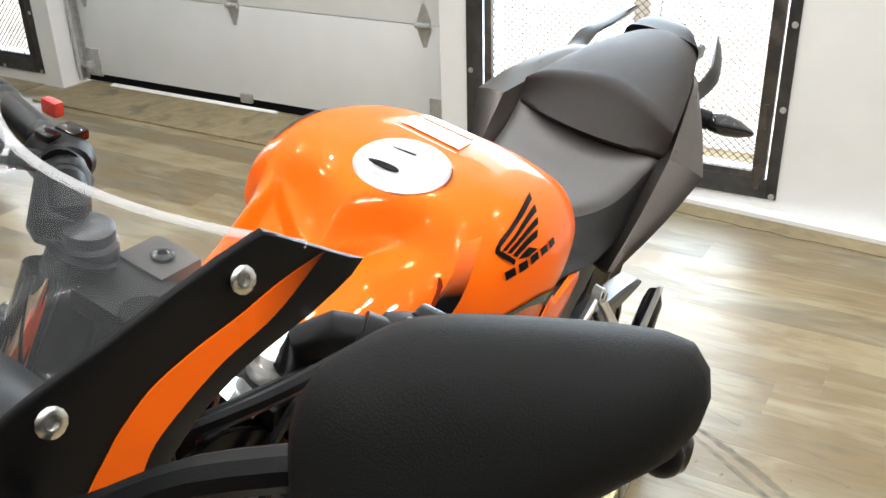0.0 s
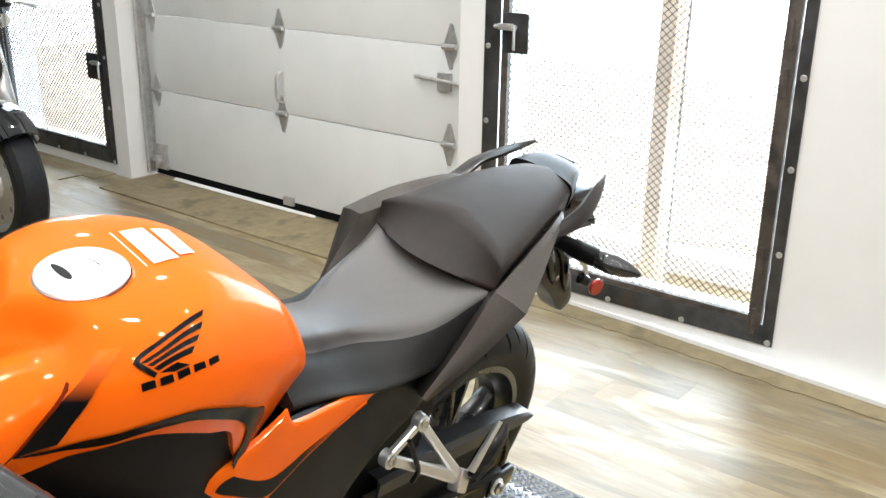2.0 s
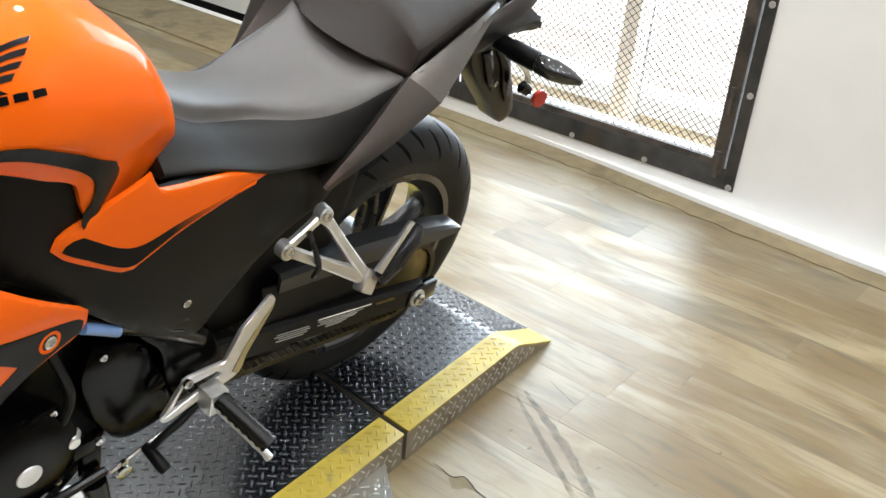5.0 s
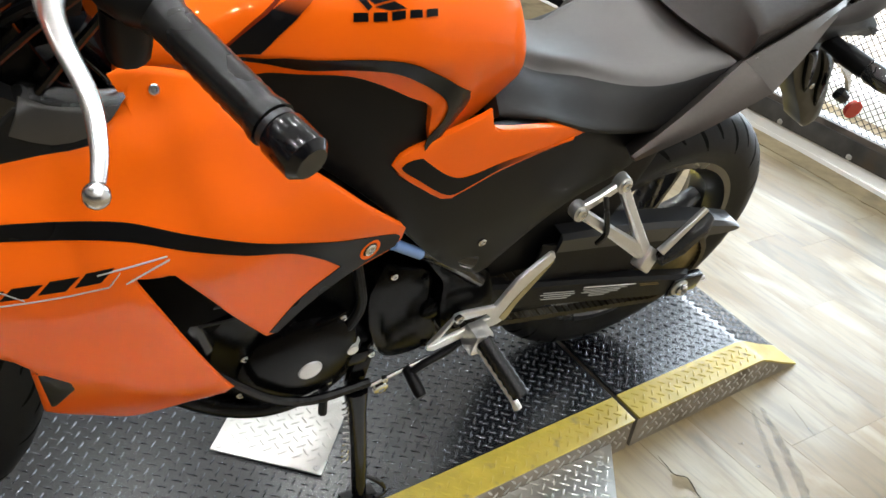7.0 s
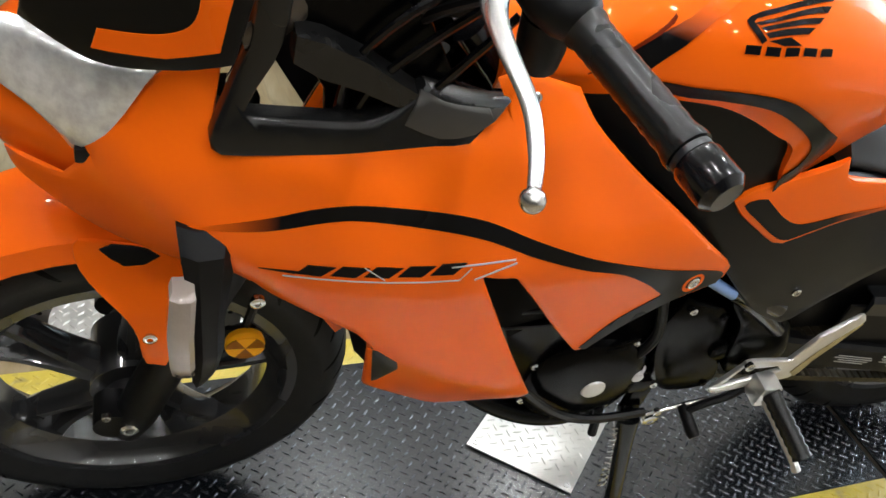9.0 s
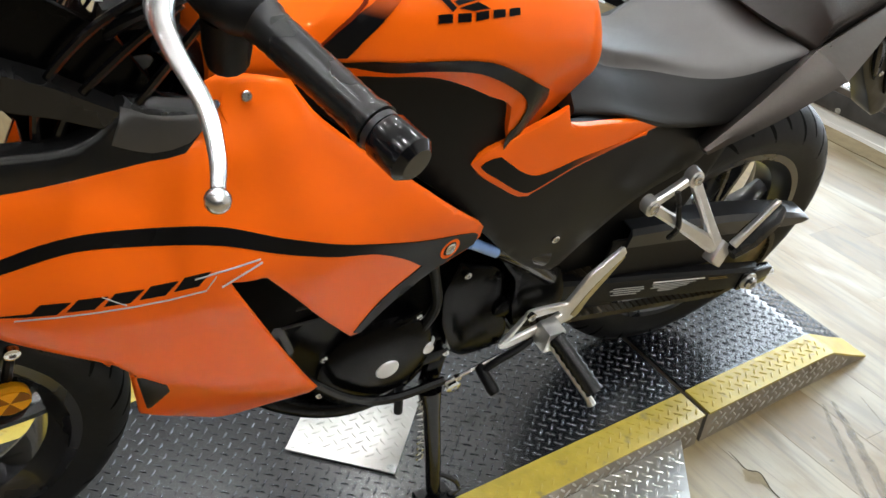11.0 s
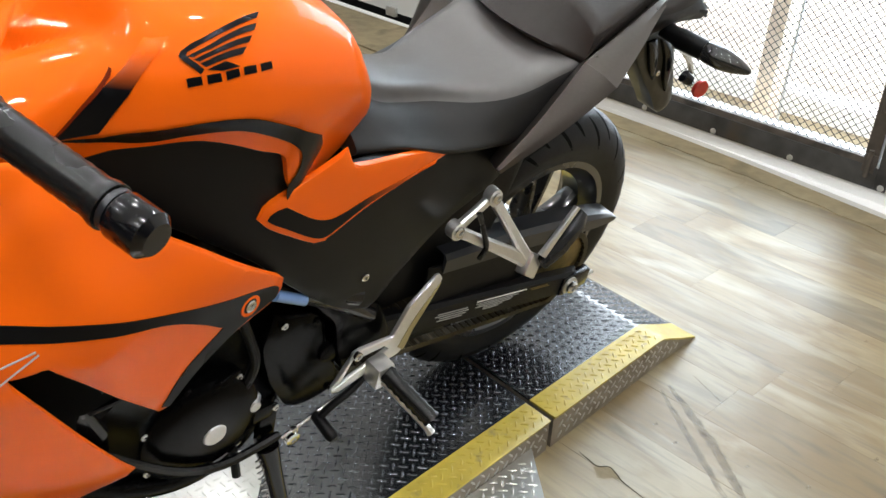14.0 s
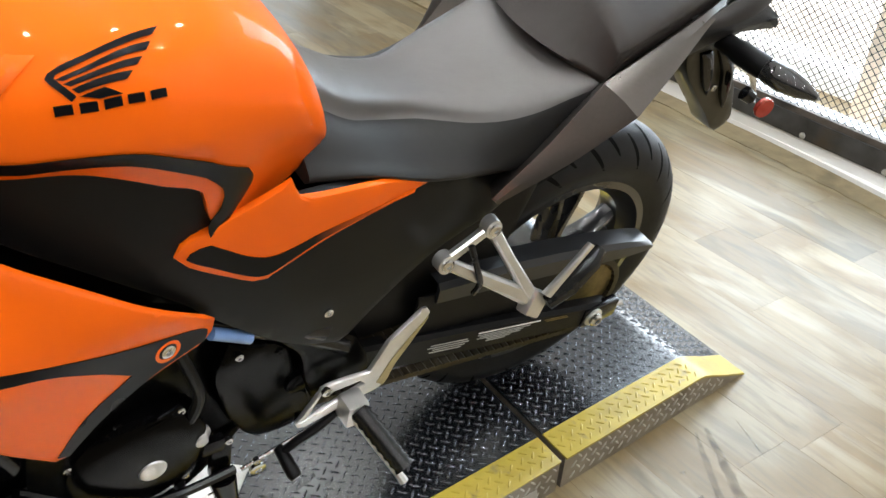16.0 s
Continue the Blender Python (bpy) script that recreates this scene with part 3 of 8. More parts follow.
def garage_door():
    d = thing("garage_door", pose(-1.81, -2.57, 0), "closed white sectional garage door with steel hinges", "garage door", kind="structure")
    edges = (0.045, 0.505, 0.925, 1.385, 1.845, 2.3)
    for z0, z1 in zip(edges, edges[1:]):
        bm = bmesh.new()
        box(bm, -0.045, 0.0, -1.2, 1.2, z0 + 0.002, z1 - 0.002, 0.004)
        part("door_section", bm, M_DOOR, d)
    bm = bmesh.new()
    box(bm, -0.04, -0.004, -1.19, 1.2, 0.004, 0.047, 0.006)
    part("bottom_seal", bm, M_DARK, d, "black rubber bottom seal")
    bm = bmesh.new()
    box(bm, -0.06, 0.012, -1.15, 1.18, 0.003, 0.012, 0.002)
    part("sill_strip", bm, M_STEEL, d, "bright metal sill strip")
    # added white strip that stands in for daylight coming in under the door
    bm = bmesh.new()
    loft(bm, [[(0.013, y, 0.0035), (0.013 + w, y, 0.0035), (0.011 + w, y, 0.008), (0.013, y, 0.014)] for y, w in ((-0.97, 0.024), (-0.4, 0.022), (0.0, 0.018), (0.18, 0.008))])
    part("draught_strip", bm, M_STICKER, d, "white strip painted as daylight leaking in along the sill")

    def hinge(y, z):
        bm = bmesh.new()
        loft(bm, [[(0.001, y + dy * s, z + dz * s) for dy, dz in ((-0.008, -0.095), (0.008, -0.095), (0.034, -0.02), (0.034, 0.02), (0.008, 0.095), (-0.008, 0.095), (-0.034, 0.02), (-0.034, -0.02))] for s in (1,)]
             + [[(0.005, y + dy * s, z + dz * s) for dy, dz in ((-0.008, -0.095), (0.008, -0.095), (0.034, -0.02), (0.034, 0.02), (0.008, 0.095), (-0.008, 0.095), (-0.034, 0.02), (-0.034, -0.02))] for s in (0.96,)])
        tube(bm, [(0.012, y - 0.036, z), (0.012, y + 0.036, z)], 0.012, 10)
        part("door_hinge", bm, M_ZINC, d, "zinc leaf hinge")

    for z in (0.505, 0.925, 1.385):
        for y in (-1.1, -0.04, 1.03):
            hinge(y, z)
    bm = bmesh.new()
    tube(bm, spline([(0.004, -0.035, 0.715), (0.035, -0.036, 0.7), (0.045, -0.038, 0.64), (0.035, -0.04, 0.575), (0.004, -0.04, 0.56)], 5), 0.008, 8)
    part("pull_handle", bm, M_ZINC, d, "steel pull handle")
    bm = bmesh.new()
    box(bm, 0.0, 0.02, 0.97, 1.04, 0.735, 0.815, 0.004)
    tube(bm, [(0.02, 0.87, 0.785), (0.02, 1.1, 0.775)], 0.008, 8)
    tube(bm, [(0.02, 0.88, 0.785), (0.05, 0.87, 0.79)], 0.01, 8)
    part("slide_lock", bm, M_ZINC, d, "steel slide lock")
    bm = bmesh.new()
    box(bm, 0.0, 0.02, -0.05, 0.02, 0.03, 0.075, 0.004)
    part("seal_clip", bm, M_ZINC, d, "steel clip on the seal")
    bm = bmesh.new()
    box(bm, 0.0, 0.012, -1.17, -1.05, 0.04, 0.19, 0.003)
    box(bm, 0.0, 0.04, -1.14, -1.1, 0.06, 0.12, 0.004)
    tube(bm, [(0.03, -1.21, 0.09), (0.03, -1.08, 0.09)], 0.012, 8)
    part("bottom_bracket", bm, M_ZINC, d, "galvanised bottom roller bracket")
    bm = bmesh.new()
    box(bm, 0.0, 0.012, 1.05, 1.17, 0.04, 0.19, 0.003)
    part("bottom_bracket", bm, M_ZINC, d)
    # tracks
    for y in (-1.185, 1.16):
        bm = bmesh.new()
        box(bm, 0.008, 0.06, y, y + 0.003, 0.02, 2.4)
        box(bm, 0.008, 0.011, y, y + 0.03, 0.02, 2.4)
        box(bm, 0.057, 0.06, y, y + 0.03, 0.02, 2.4)
        part("roller_track", bm, M_ZINC, d, "galvanised roller track")


def ceiling_lamps():
    first = None
    for x in (-0.9, 0.3, 1.5, 2.7):
        for y in (-2.6, -1.3, 0.0, 1.3, 2.6, 3.9):
            m = pose(x, y, 3.3)
            if first is None:
                first = thing("ceiling_lamp", m, "small round white ceiling lamp, lit", "ceiling lamp", "ceiling lamps")
                bm = bmesh.new()
                lathe(bm, [(0, 0.0), (0, 0.09), (-0.03, 0.088), (-0.035, 0.075), (-0.02, 0.07), (-0.02, 0.0)], axis="z", n=24)
                part("housing", bm, M_CEILING, first)
                bm = bmesh.new()
                lathe(bm, [(-0.024, 0.0), (-0.03, 0.04), (-0.024, 0.066)], axis="z", n=24)
                part("bulb", bm, M_LAMP, first, "glowing lamp face")
            else:
                copy_thing(first, m)
            data = bpy.data.lights.new("lamp_light", "AREA")
            data.shape, data.size, data.energy, data.color = "DISK", 0.13, 13.3, (0.965, 0.985, 1.0)
            light = new("lamp_light", data)
            light.matrix_world = pose(x, y, 3.255)


room()
outside()
gate(0.0, (0.14, 0.36, 0.95, 1.1, 1.9), "dark steel security gate with expanded mesh, bolted to the white wall", 1.025, False)
gate(-3.9, (0.3, 1.0, 1.9), "steel security gate with mesh beside the garage door", 0.62, True)
garage_door()
ceiling_lamps()


# ---- the lift that the motorcycle stands on ----
LIFT_TOP, LIFT_Y0, LIFT_Y1, JOINT = 0.078, -0.555, 0.066, 0.056
LIFT_SKEW = Matrix(((1, 0.052, 0, -0.052 * LIFT_Y1), (0.062, 1, 0, -0.062 * JOINT), (0, 0, 1, 0), (0, 0, 0, 1)))   # the plates stand a little out of square to the wall


def tread(x0, x1, y0, y1, pitch, top, slope=None, size=0.0108, keep=None):
    """Raised lugs of tread plate, in rows that slant by turns. Returns verts and faces."""
    verts, faces = [], []
    across, along = pitch * 0.62, pitch * 1.24
    nx, ny = int((x1 - x0) / along), int((y1 - y0) / across)
    shift = (y1 - y0 - ny * across) * 0.5
    for j in range(ny):
        for i in range(nx):
            cx, cy = x0 + (i + (0.25 if j % 2 else 0.75)) * along, y0 + shift + (j + 0.5) * across
            if keep and not keep(cx, cy):
                continue
            a = radians(45 if j % 2 else -45)
            ca, sa = math.cos(a), math.sin(a)
            k = len(verts)
            for u, v, h in ((-1, 0, 0), (-0.55, -0.21, 0), (0.55, -0.21, 0), (1, 0, 0), (0.55, 0.21, 0), (-0.55, 0.21, 0), (-0.6, 0, 1), (0.6, 0, 1)):
                x, y = cx + size * (u * ca - v * sa), cy + size * (u * sa + v * ca)
                z = top(x) if callable(top) else top
                verts.append((x, y, z + 0.0026 * h))
            faces.extend([(k, k + 1, k + 6), (k + 1, k + 2, k + 7, k + 6), (k + 2, k + 3, k + 7), (k + 3, k + 4, k + 7), (k + 4, k + 5, k + 6, k + 7), (k + 5, k, k + 6)])
    return verts, faces


def lugs(name, data, mat, parent, label):
    ob = new(name, mesh_of(name, *data, mat, smooth=True))
    ob.parent = parent
    return tagged(ob, label, kind="stuff")


def lift():
    g = thing("motorcycle_lift", pose(0, 0, 0), "low lift of black tread plate with yellow painted edges", "lift")
    inner0, inner1 = -0.482, -0.006
    far = 2.45
    bm = bmesh.new()
    box(bm, JOINT + 0.007, far, LIFT_Y0 + 0.004, LIFT_Y1 - 0.004, 0.0, LIFT_TOP - 0.004)
    part("platform", bm, M_SIDE, g, "bare metal platform sides")
    bm = bmesh.new()
    box(bm, JOINT + 0.007, far, inner0, inner1, LIFT_TOP - 0.004, LIFT_TOP)
    part("deck", bm, M_PLATE, g, "black painted tread plate deck")
    lugs("tread_lug", tread(JOINT + 0.012, 1.9, inner0 + 0.003, inner1 - 0.003, 0.0215, LIFT_TOP), M_LUG, g, "worn raised lugs")
    for y0, y1 in ((inner1, LIFT_Y1), (LIFT_Y0, inner0)):
        bm = bmesh.new()
        box(bm, JOINT + 0.007, far, y0, y1, LIFT_TOP - 0.004, LIFT_TOP + 0.0005, 0.002)
        stripe = part("edge_stripe", bm, M_YELLOW, g, "yellow painted edge")
        lugs("stripe_lug", tread(JOINT + 0.012, 1.9, y0 + 0.004, y1 - 0.004, 0.0215, LIFT_TOP + 0.0005), M_YELLOW, stripe, "yellow lugs")
    # side face lugs of the bare plate
    v, f = tread(JOINT + 0.012, 1.2, 0.006, LIFT_TOP - 0.006, 0.022, 0.0, size=0.0098)
    v = [(x, LIFT_Y1 - 0.004 + z, y) for x, y, z in v]
    lugs("side_lug", (v, f), M_SILVER, g, "bright lugs on the side")

    # the ramp: level, then a steep nose down to the floor
    r = thing("lift_ramp", pose(0, 0, 0), "tread plate ramp with a yellow edge at the lift's end", "ramp")

    def top(x):
        return keyed(x, (-0.53, 0.006), (-0.525, 0.008), (-0.45, 0.038), (-0.37, LIFT_TOP - 0.005), (-0.345, LIFT_TOP - 0.0005), (-0.30, LIFT_TOP), (0.06, LIFT_TOP))

    xs = [JOINT - 0.006, 0.0, -0.15, -0.3, -0.33, -0.345, -0.357, -0.37, -0.40, -0.45, -0.49, -0.525, -0.53]

    def slab(name, y0, y1, mat, lift_by=0.0, low=None, label=""):
        bm = bmesh.new()
        rings = [[(x, y0, low if low is not None else top(x) - 0.004), (x, y1, low if low is not None else top(x) - 0.004), (x, y1, top(x) + lift_by), (x, y0, top(x) + lift_by)] for x in xs]
        loft(bm, rings)
        return part(name, bm, mat, r, label, sharp=50)

    slab("ramp_body", LIFT_Y0 + 0.004, LIFT_Y1 - 0.004, M_SIDE, -0.004, 0.0, "bare tread plate sides")
    slab("ramp_deck", inner0, inner1, M_PLATE, 0.0, None, "black tread plate")
    lugs("ramp_lug", tread(-0.355, JOINT - 0.008, inner0 + 0.003, inner1 - 0.003, 0.0215, top), M_LUG, r, "worn raised lugs")
    lugs("nose_lug", tread(-0.52, -0.36, inner0 + 0.003, inner1 - 0.003, 0.0215, top), M_LUG, r, "worn lugs on the nose")
    for y0, y1 in ((inner1, LIFT_Y1), (LIFT_Y0, inner0)):
        s = slab("ramp_stripe", y0, y1, M_YELLOW, 0.0005, None, "yellow painted edge")
        lugs("stripe_lug", tread(-0.355, JOINT - 0.008, y0 + 0.004, y1 - 0.004, 0.0215, lambda x: top(x) + 0.0005), M_YELLOW, s, "yellow lugs")
    v, f = tread(-0.49, JOINT - 0.01, 0.006, LIFT_TOP - 0.006, 0.022, 0.0, size=0.0098, keep=lambda x, z: z < top(x) - 0.012)
    lugs("side_lug", ([(x, LIFT_Y1 - 0.004 + z, y) for x, y, z in v], f), M_SILVER, r, "bright lugs on the side")
    bm = bmesh.new()
    box(bm, JOINT - 0.006, JOINT + 0.007, LIFT_Y0 + 0.02, LIFT_Y1 - 0.02, 0.0, LIFT_TOP - 0.03)
    part("hinge_gap", bm, M_DARK, r, "dark rubber in the hinge gap")

    # loose bright plate on the deck, and a rounded side wing on the floor
    p = thing("cover_plate", pose(0.686, -0.201, LIFT_TOP + 0.003, 0, 0, 47), "bright bare tread plate lying on the black deck", "plate")
    bm = bmesh.new()
    box(bm, -0.105, 0.105, -0.0975, 0.0975, 0, 0.003, 0.001)
    body = part("plate_body", bm, M_SILVER, p)
    lugs("plate_lug", tread(-0.1, 0.1, -0.093, 0.093, 0.021, 0.003), M_SILVER, body, "bright lugs")
    for x, y in ((-0.093, 0.086), (0.093, 0.086), (0.093, -0.086), (-0.093, -0.086)):
        bolt(p, (x, y, 0.003), (0, 0, 1), 0.006, M_ZINC, "screw", 0.002)
    wgt = thing("side_wing", pose(0, 0, 0.0), "bare tread plate wing with a rounded end beside the lift", "plate")
    shape = [(1.9, 0.185), (1.9, 0.45), (0.52, 0.45), (0.42, 0.40), (0.34, 0.332), (0.27, 0.257), (0.212, 0.187), (0.161, 0.122), (0.118, 0.068), (0.118, 0.0665)]
    bm = bmesh.new()
    loft(bm, [[(x, y, 0.0) for x, y in shape], [(x, y, 0.036) for x, y in shape], [(x, y + 0.0, 0.038) for x, y in shape]])
    body = part("wing_body", bm, M_SILVER, wgt)
    lugs("wing_lug", tread(0.12, 1.85, 0.075, 0.44, 0.0215, 0.038, keep=lambda x, y: inside((x - 0.01, y), shape) and inside((x + 0.01, y + 0.01), shape)), M_SILVER, body, "bright lugs")
    bolt(wgt, (0.175, 0.098, 0.038), (0, 0, 1), 0.007, M_ZINC, "screw", 0.002)

    far_wing = thing("side_wing", pose(0, 0, 0.0), "bare tread plate wing on the floor behind the lift", "plate")
    bm = bmesh.new()
    mirrored = [(x * 0.75 + 0.98, -0.490 - y) for x, y in shape]
    loft(bm, [[(x, y, z) for x, y in mirrored] for z in (0.0, 0.036, 0.038)])
    body = part("wing_body", bm, M_SILVER, far_wing)
    lugs("wing_lug", tread(1.05, 2.2, -0.93, -0.565, 0.0215, 0.038, keep=lambda x, y: inside((x - 0.01, y), mirrored) and inside((x + 0.01, y - 0.01), mirrored)), M_SILVER, body, "bright lugs")
    bolt(far_wing, (1.125, -0.588, 0.038), (0, 0, 1), 0.007, M_ZINC, "screw", 0.002)

    done = set()
    for base in (g, r):
        for ob in base.children_recursive:
            if ob.data and ob.data.name not in done:
                done.add(ob.data.name)
                ob.data.transform(LIFT_SKEW)


lift()

# ---- the motorcycle, in its own axes: x ahead from the rear axle, y to its left, z up from the deck ----
HEADING, STAND_LEAN = radians(-1.0), radians(13.0)
ahead = Vector((math.cos(HEADING), math.sin(HEADING), 0))
side = Vector((-math.sin(HEADING), math.cos(HEADING), 0))
left_dir = side * math.cos(STAND_LEAN) - Vector((0, 0, 1)) * math.sin(STAND_LEAN)
up_dir = Vector((0, 0, 1)) * math.cos(STAND_LEAN) + side * math.sin(STAND_LEAN)
BIKE = Matrix((ahead, left_dir, up_dir)).transposed().to_4x4()
BIKE.translation = (0, -0.175, LIFT_TOP)
bike = thing("motorcycle", BIKE, "orange and black sport motorcycle leaning on its side stand", "motorcycle")


def fair_y(x, z):
    w = keyed(z, (0.22, 0.14), (0.30, 0.165), (0.36, 0.185), (0.45, 0.208), (0.50, 0.220), (0.55, 0.2255), (0.65, 0.231), (0.73, 0.235), (0.80, 0.205), (0.88, 0.155), (1.0, 0.10))
    y = w * keyed(x, (0.70, 0.745), (0.8, 0.855), (0.88, 0.925), (0.96, 0.99), (1.1, 1.02), (1.2, 0.97), (1.3, 0.85), (1.4, 0.65), (1.5, 0.4), (1.6, 0.2))
    # the belly tucks in under an edge that runs down to the rear
    tuck = 0.445 + (x - 0.90) * 0.717
    if z < tuck:
        y -= 0.24 * (tuck - z)
    # a soft crease runs back from the headlamp below the screen frame
    crease = keyed(x, (1.10, 0.789), (1.153, 0.801), (1.21, 0.810), (1.263, 0.810), (1.311, 0.802), (1.397, 0.752))
    # and a lip runs along the upper edge beside the handlebar
    lip = keyed(x, (0.968, 0.853), (1.013, 0.842), (1.052, 0.833), (1.108, 0.828))
    y += 0.007 * keyed(x, (0.93, 0.0), (0.965, 1.0), (1.07, 1.0), (1.13, 0.0)) * max(0.0, 1 - abs(z - lip) / 0.032)
    return y + 0.005 * keyed(x, (1.06, 0.0), (1.16, 1.0), (1.34, 1.0), (1.42, 0.0)) * max(0.0, 1 - abs(z - crease) / 0.030)


def cover_y(x, z):
    return keyed(x, (0.1, 0.088), (0.25, 0.10), (0.4, 0.115), (0.55, 0.142), (0.7, 0.163), (0.8, 0.166), (0.88, 0.155), (0.95, 0.135), (1.1, 0.12)) - 0.10 * max(0.0, 0.6 - z) ** 1.2


def panel(name, pts, surface, mat, parent=None, label="", thick=0.004, rim=0.003, step=0.02, sign=1, smooth=True, res=0.012):
    bm = bmesh.new()
    shell(bm, outline(pts, smooth, res), surface, thick, rim, step, sign)
    return part(name, bm, mat, parent or bike, label, sharp=40)


def decal(name, pts, surface, mat, parent, label="", off=0.0012, smooth=True, res=0.006, sign=1):
    return panel(name, pts, lambda x, z: surface(x, z) + off, mat, parent, label, 0.0009, 0, 0.008, sign, smooth, res)


# -- tank
TANK_MID = 0.028                  # the tank's middle, to the left of the wheels' plane


def tank_profile(x, near=True):
    zt = keyed(x, (0.575, 0.845), (0.60, 0.905), (0.64, 0.958), (0.70, 0.994), (0.76, 1.007), (0.86, 1.005), (0.90, 0.998), (0.95, 0.974), (1.03, 0.935), (1.12, 0.90))
    zs = keyed(x, (0.575, 0.838), (0.60, 0.896), (0.65, 0.955), (0.78, 0.993), (0.9, 0.981), (1.0, 0.955), (1.12, 0.91))
    ys = keyed(x, (0.575, 0.050), (0.60, 0.080), (0.65, 0.107), (0.78, 0.126), (0.84, 0.120), (0.88, 0.106), (0.924, 0.082), (0.97, 0.070), (1.12, 0.055))
    zb = keyed(x, (0.575, 0.79), (0.62, 0.772), (0.70, 0.766), (0.717, 0.779), (0.729, 0.804), (0.737, 0.836), (0.779, 0.862), (0.815, 0.879), (0.85, 0.887), (0.9, 0.882), (0.97, 0.868), (1.12, 0.850))
    yb = keyed(x, (0.575, 0.070), (0.65, 0.100), (0.70, 0.130), (0.74, 0.148), (0.78, 0.155), (0.82, 0.153), (0.88, 0.138), (0.924, 0.118), (0.97, 0.104), (1.12, 0.080))
    zm = max(keyed(x, (0.575, 0.82), (0.60, 0.85), (0.65, 0.885), (0.78, 0.918), (0.86, 0.918), (0.95, 0.902), (1.12, 0.875)), zb + 0.014)
    ym = keyed(x, (0.575, 0.084), (0.60, 0.112), (0.65, 0.140), (0.76, 0.169), (0.82, 0.168), (0.88, 0.152), (0.924, 0.128), (0.97, 0.112), (1.12, 0.088))
    yq, zq = ym * 0.5 + ys * 0.5 + 0.010, zm * 0.5 + zs * 0.5 + 0.006
    pts = spline([(0.0, zt), (ys * 0.55, zt - 0.002), (ys, zs), (yq, zq), (ym, zm), (ym * 0.45 + yb * 0.55, zm * 0.45 + zb * 0.55), (yb, zb)], 12)
    # ahead of the cap a sunk channel runs between two ridges that draw together
    front = keyed(x, (0.862, 0.0), (0.875, 0.12), (0.900, 0.9), (0.915, 1.0))
    if near:
        wide = keyed(x, (0.86, 0.074), (0.89, 0.068), (0.92, 0.058), (0.95, 0.050), (1.0, 0.037), (1.12, 0.020))
    else:
        wide = keyed(x, (0.86, 0.108), (0.89, 0.098), (0.95, 0.088), (1.0, 0.076), (1.12, 0.066))
    zr = keyed(x, (0.86, 0.980), (0.89, 0.968), (0.93, 0.956), (1.0, 0.934), (1.06, 0.914), (1.12, 0.898))
    level = next((z0 + (z1 - z0) * (wide - y0) / (y1 - y0) for (y0, z0), (y1, z1) in zip(pts, pts[1:]) if y0 <= wide <= y1), zr)
    out = []
    edge_at = min(range(len(pts) // 2), key=lambda i: abs(pts[i][0] - wide))
    for i, (y, z) in enumerate(pts):
        if near and i == edge_at:
            y += (wide - y) * front
        if y < wide:
            flat = zr + 0.004 * (1 - y / wide)
        else:
            flat = z - (level - zr) * max(0.0, min(1.0, (0.12 - y) / (0.12 - wide)))
            if near and z > zm:
                # a flatter facet falls from the ridge to the side
                facet = zr + (zm - zr) * (y - wide) / (ym - wide)
                flat += (facet - flat) * 0.35 * max(0.0, min(1.0, (x - keyed(z, (0.893, 0.997), (0.929, 0.961), (0.97, 0.925))) / 0.03))
        start = 0.956 - 0.066 * min(1.0, y / wide) ** (1.15 if near else 1.25)
        sink = max(0.0, min(1.0, (x - start + 0.052) / 0.052))
        z += (flat - z) * front * (sink * sink * (3 - 2 * sink) if y < wide else 1.0)
        # the body ends in a tongue; past it the skin steps down and rises again to the ridges
        ahead_of = max(0.0, min(1.0, (x - start) / 0.009))
        within = max(0.0, min(1.0, (wide - y) / (wide * 0.8 if near else 0.014)))
        z -= keyed(x, (0.88, 0.008), (0.95, 0.019), (1.12, 0.014)) * ahead_of * (within if near else within * within * (3 - 2 * within))
        if not near and y > wide:
            y = y + (wide + (y - wide) * 0.45 - y) * front
        out.append((y, z))
    if not near:
        yb += (wide + (yb - wide) * 0.45 - yb) * front
    return out + [(yb * 0.6, zb - 0.01), (0.0, zb - 0.01)]


_tank_cache = {}


def tank_y(x, z):
    k = round(x, 3)
    if k not in _tank_cache:
        _tank_cache[k] = tank_profile(k)
    pr = _tank_cache[k]
    for (y0, z0), (y1, z1) in reversed(list(zip(pr[13:-2], pr[14:-2]))):
        if (z0 - z) * (z1 - z) <= 0 and z0 != z1:
            return TANK_MID + y0 + (y1 - y0) * (z0 - z) / (z0 - z1)
    return TANK_MID + (pr[13][0] if z > pr[13][1] else pr[-3][0])


def tank_top(x, y):
    """Height of the tank's upper skin at (x, y)."""
    pr = tank_profile(x)
    for (y0, z0), (y1, z1) in zip(pr, pr[1:]):
        if y0 <= abs(y - TANK_MID) <= y1:
            return z0 + (z1 - z0) * (abs(y - TANK_MID) - y0) / (y1 - y0 + 1e-9)
    return pr[0][1]


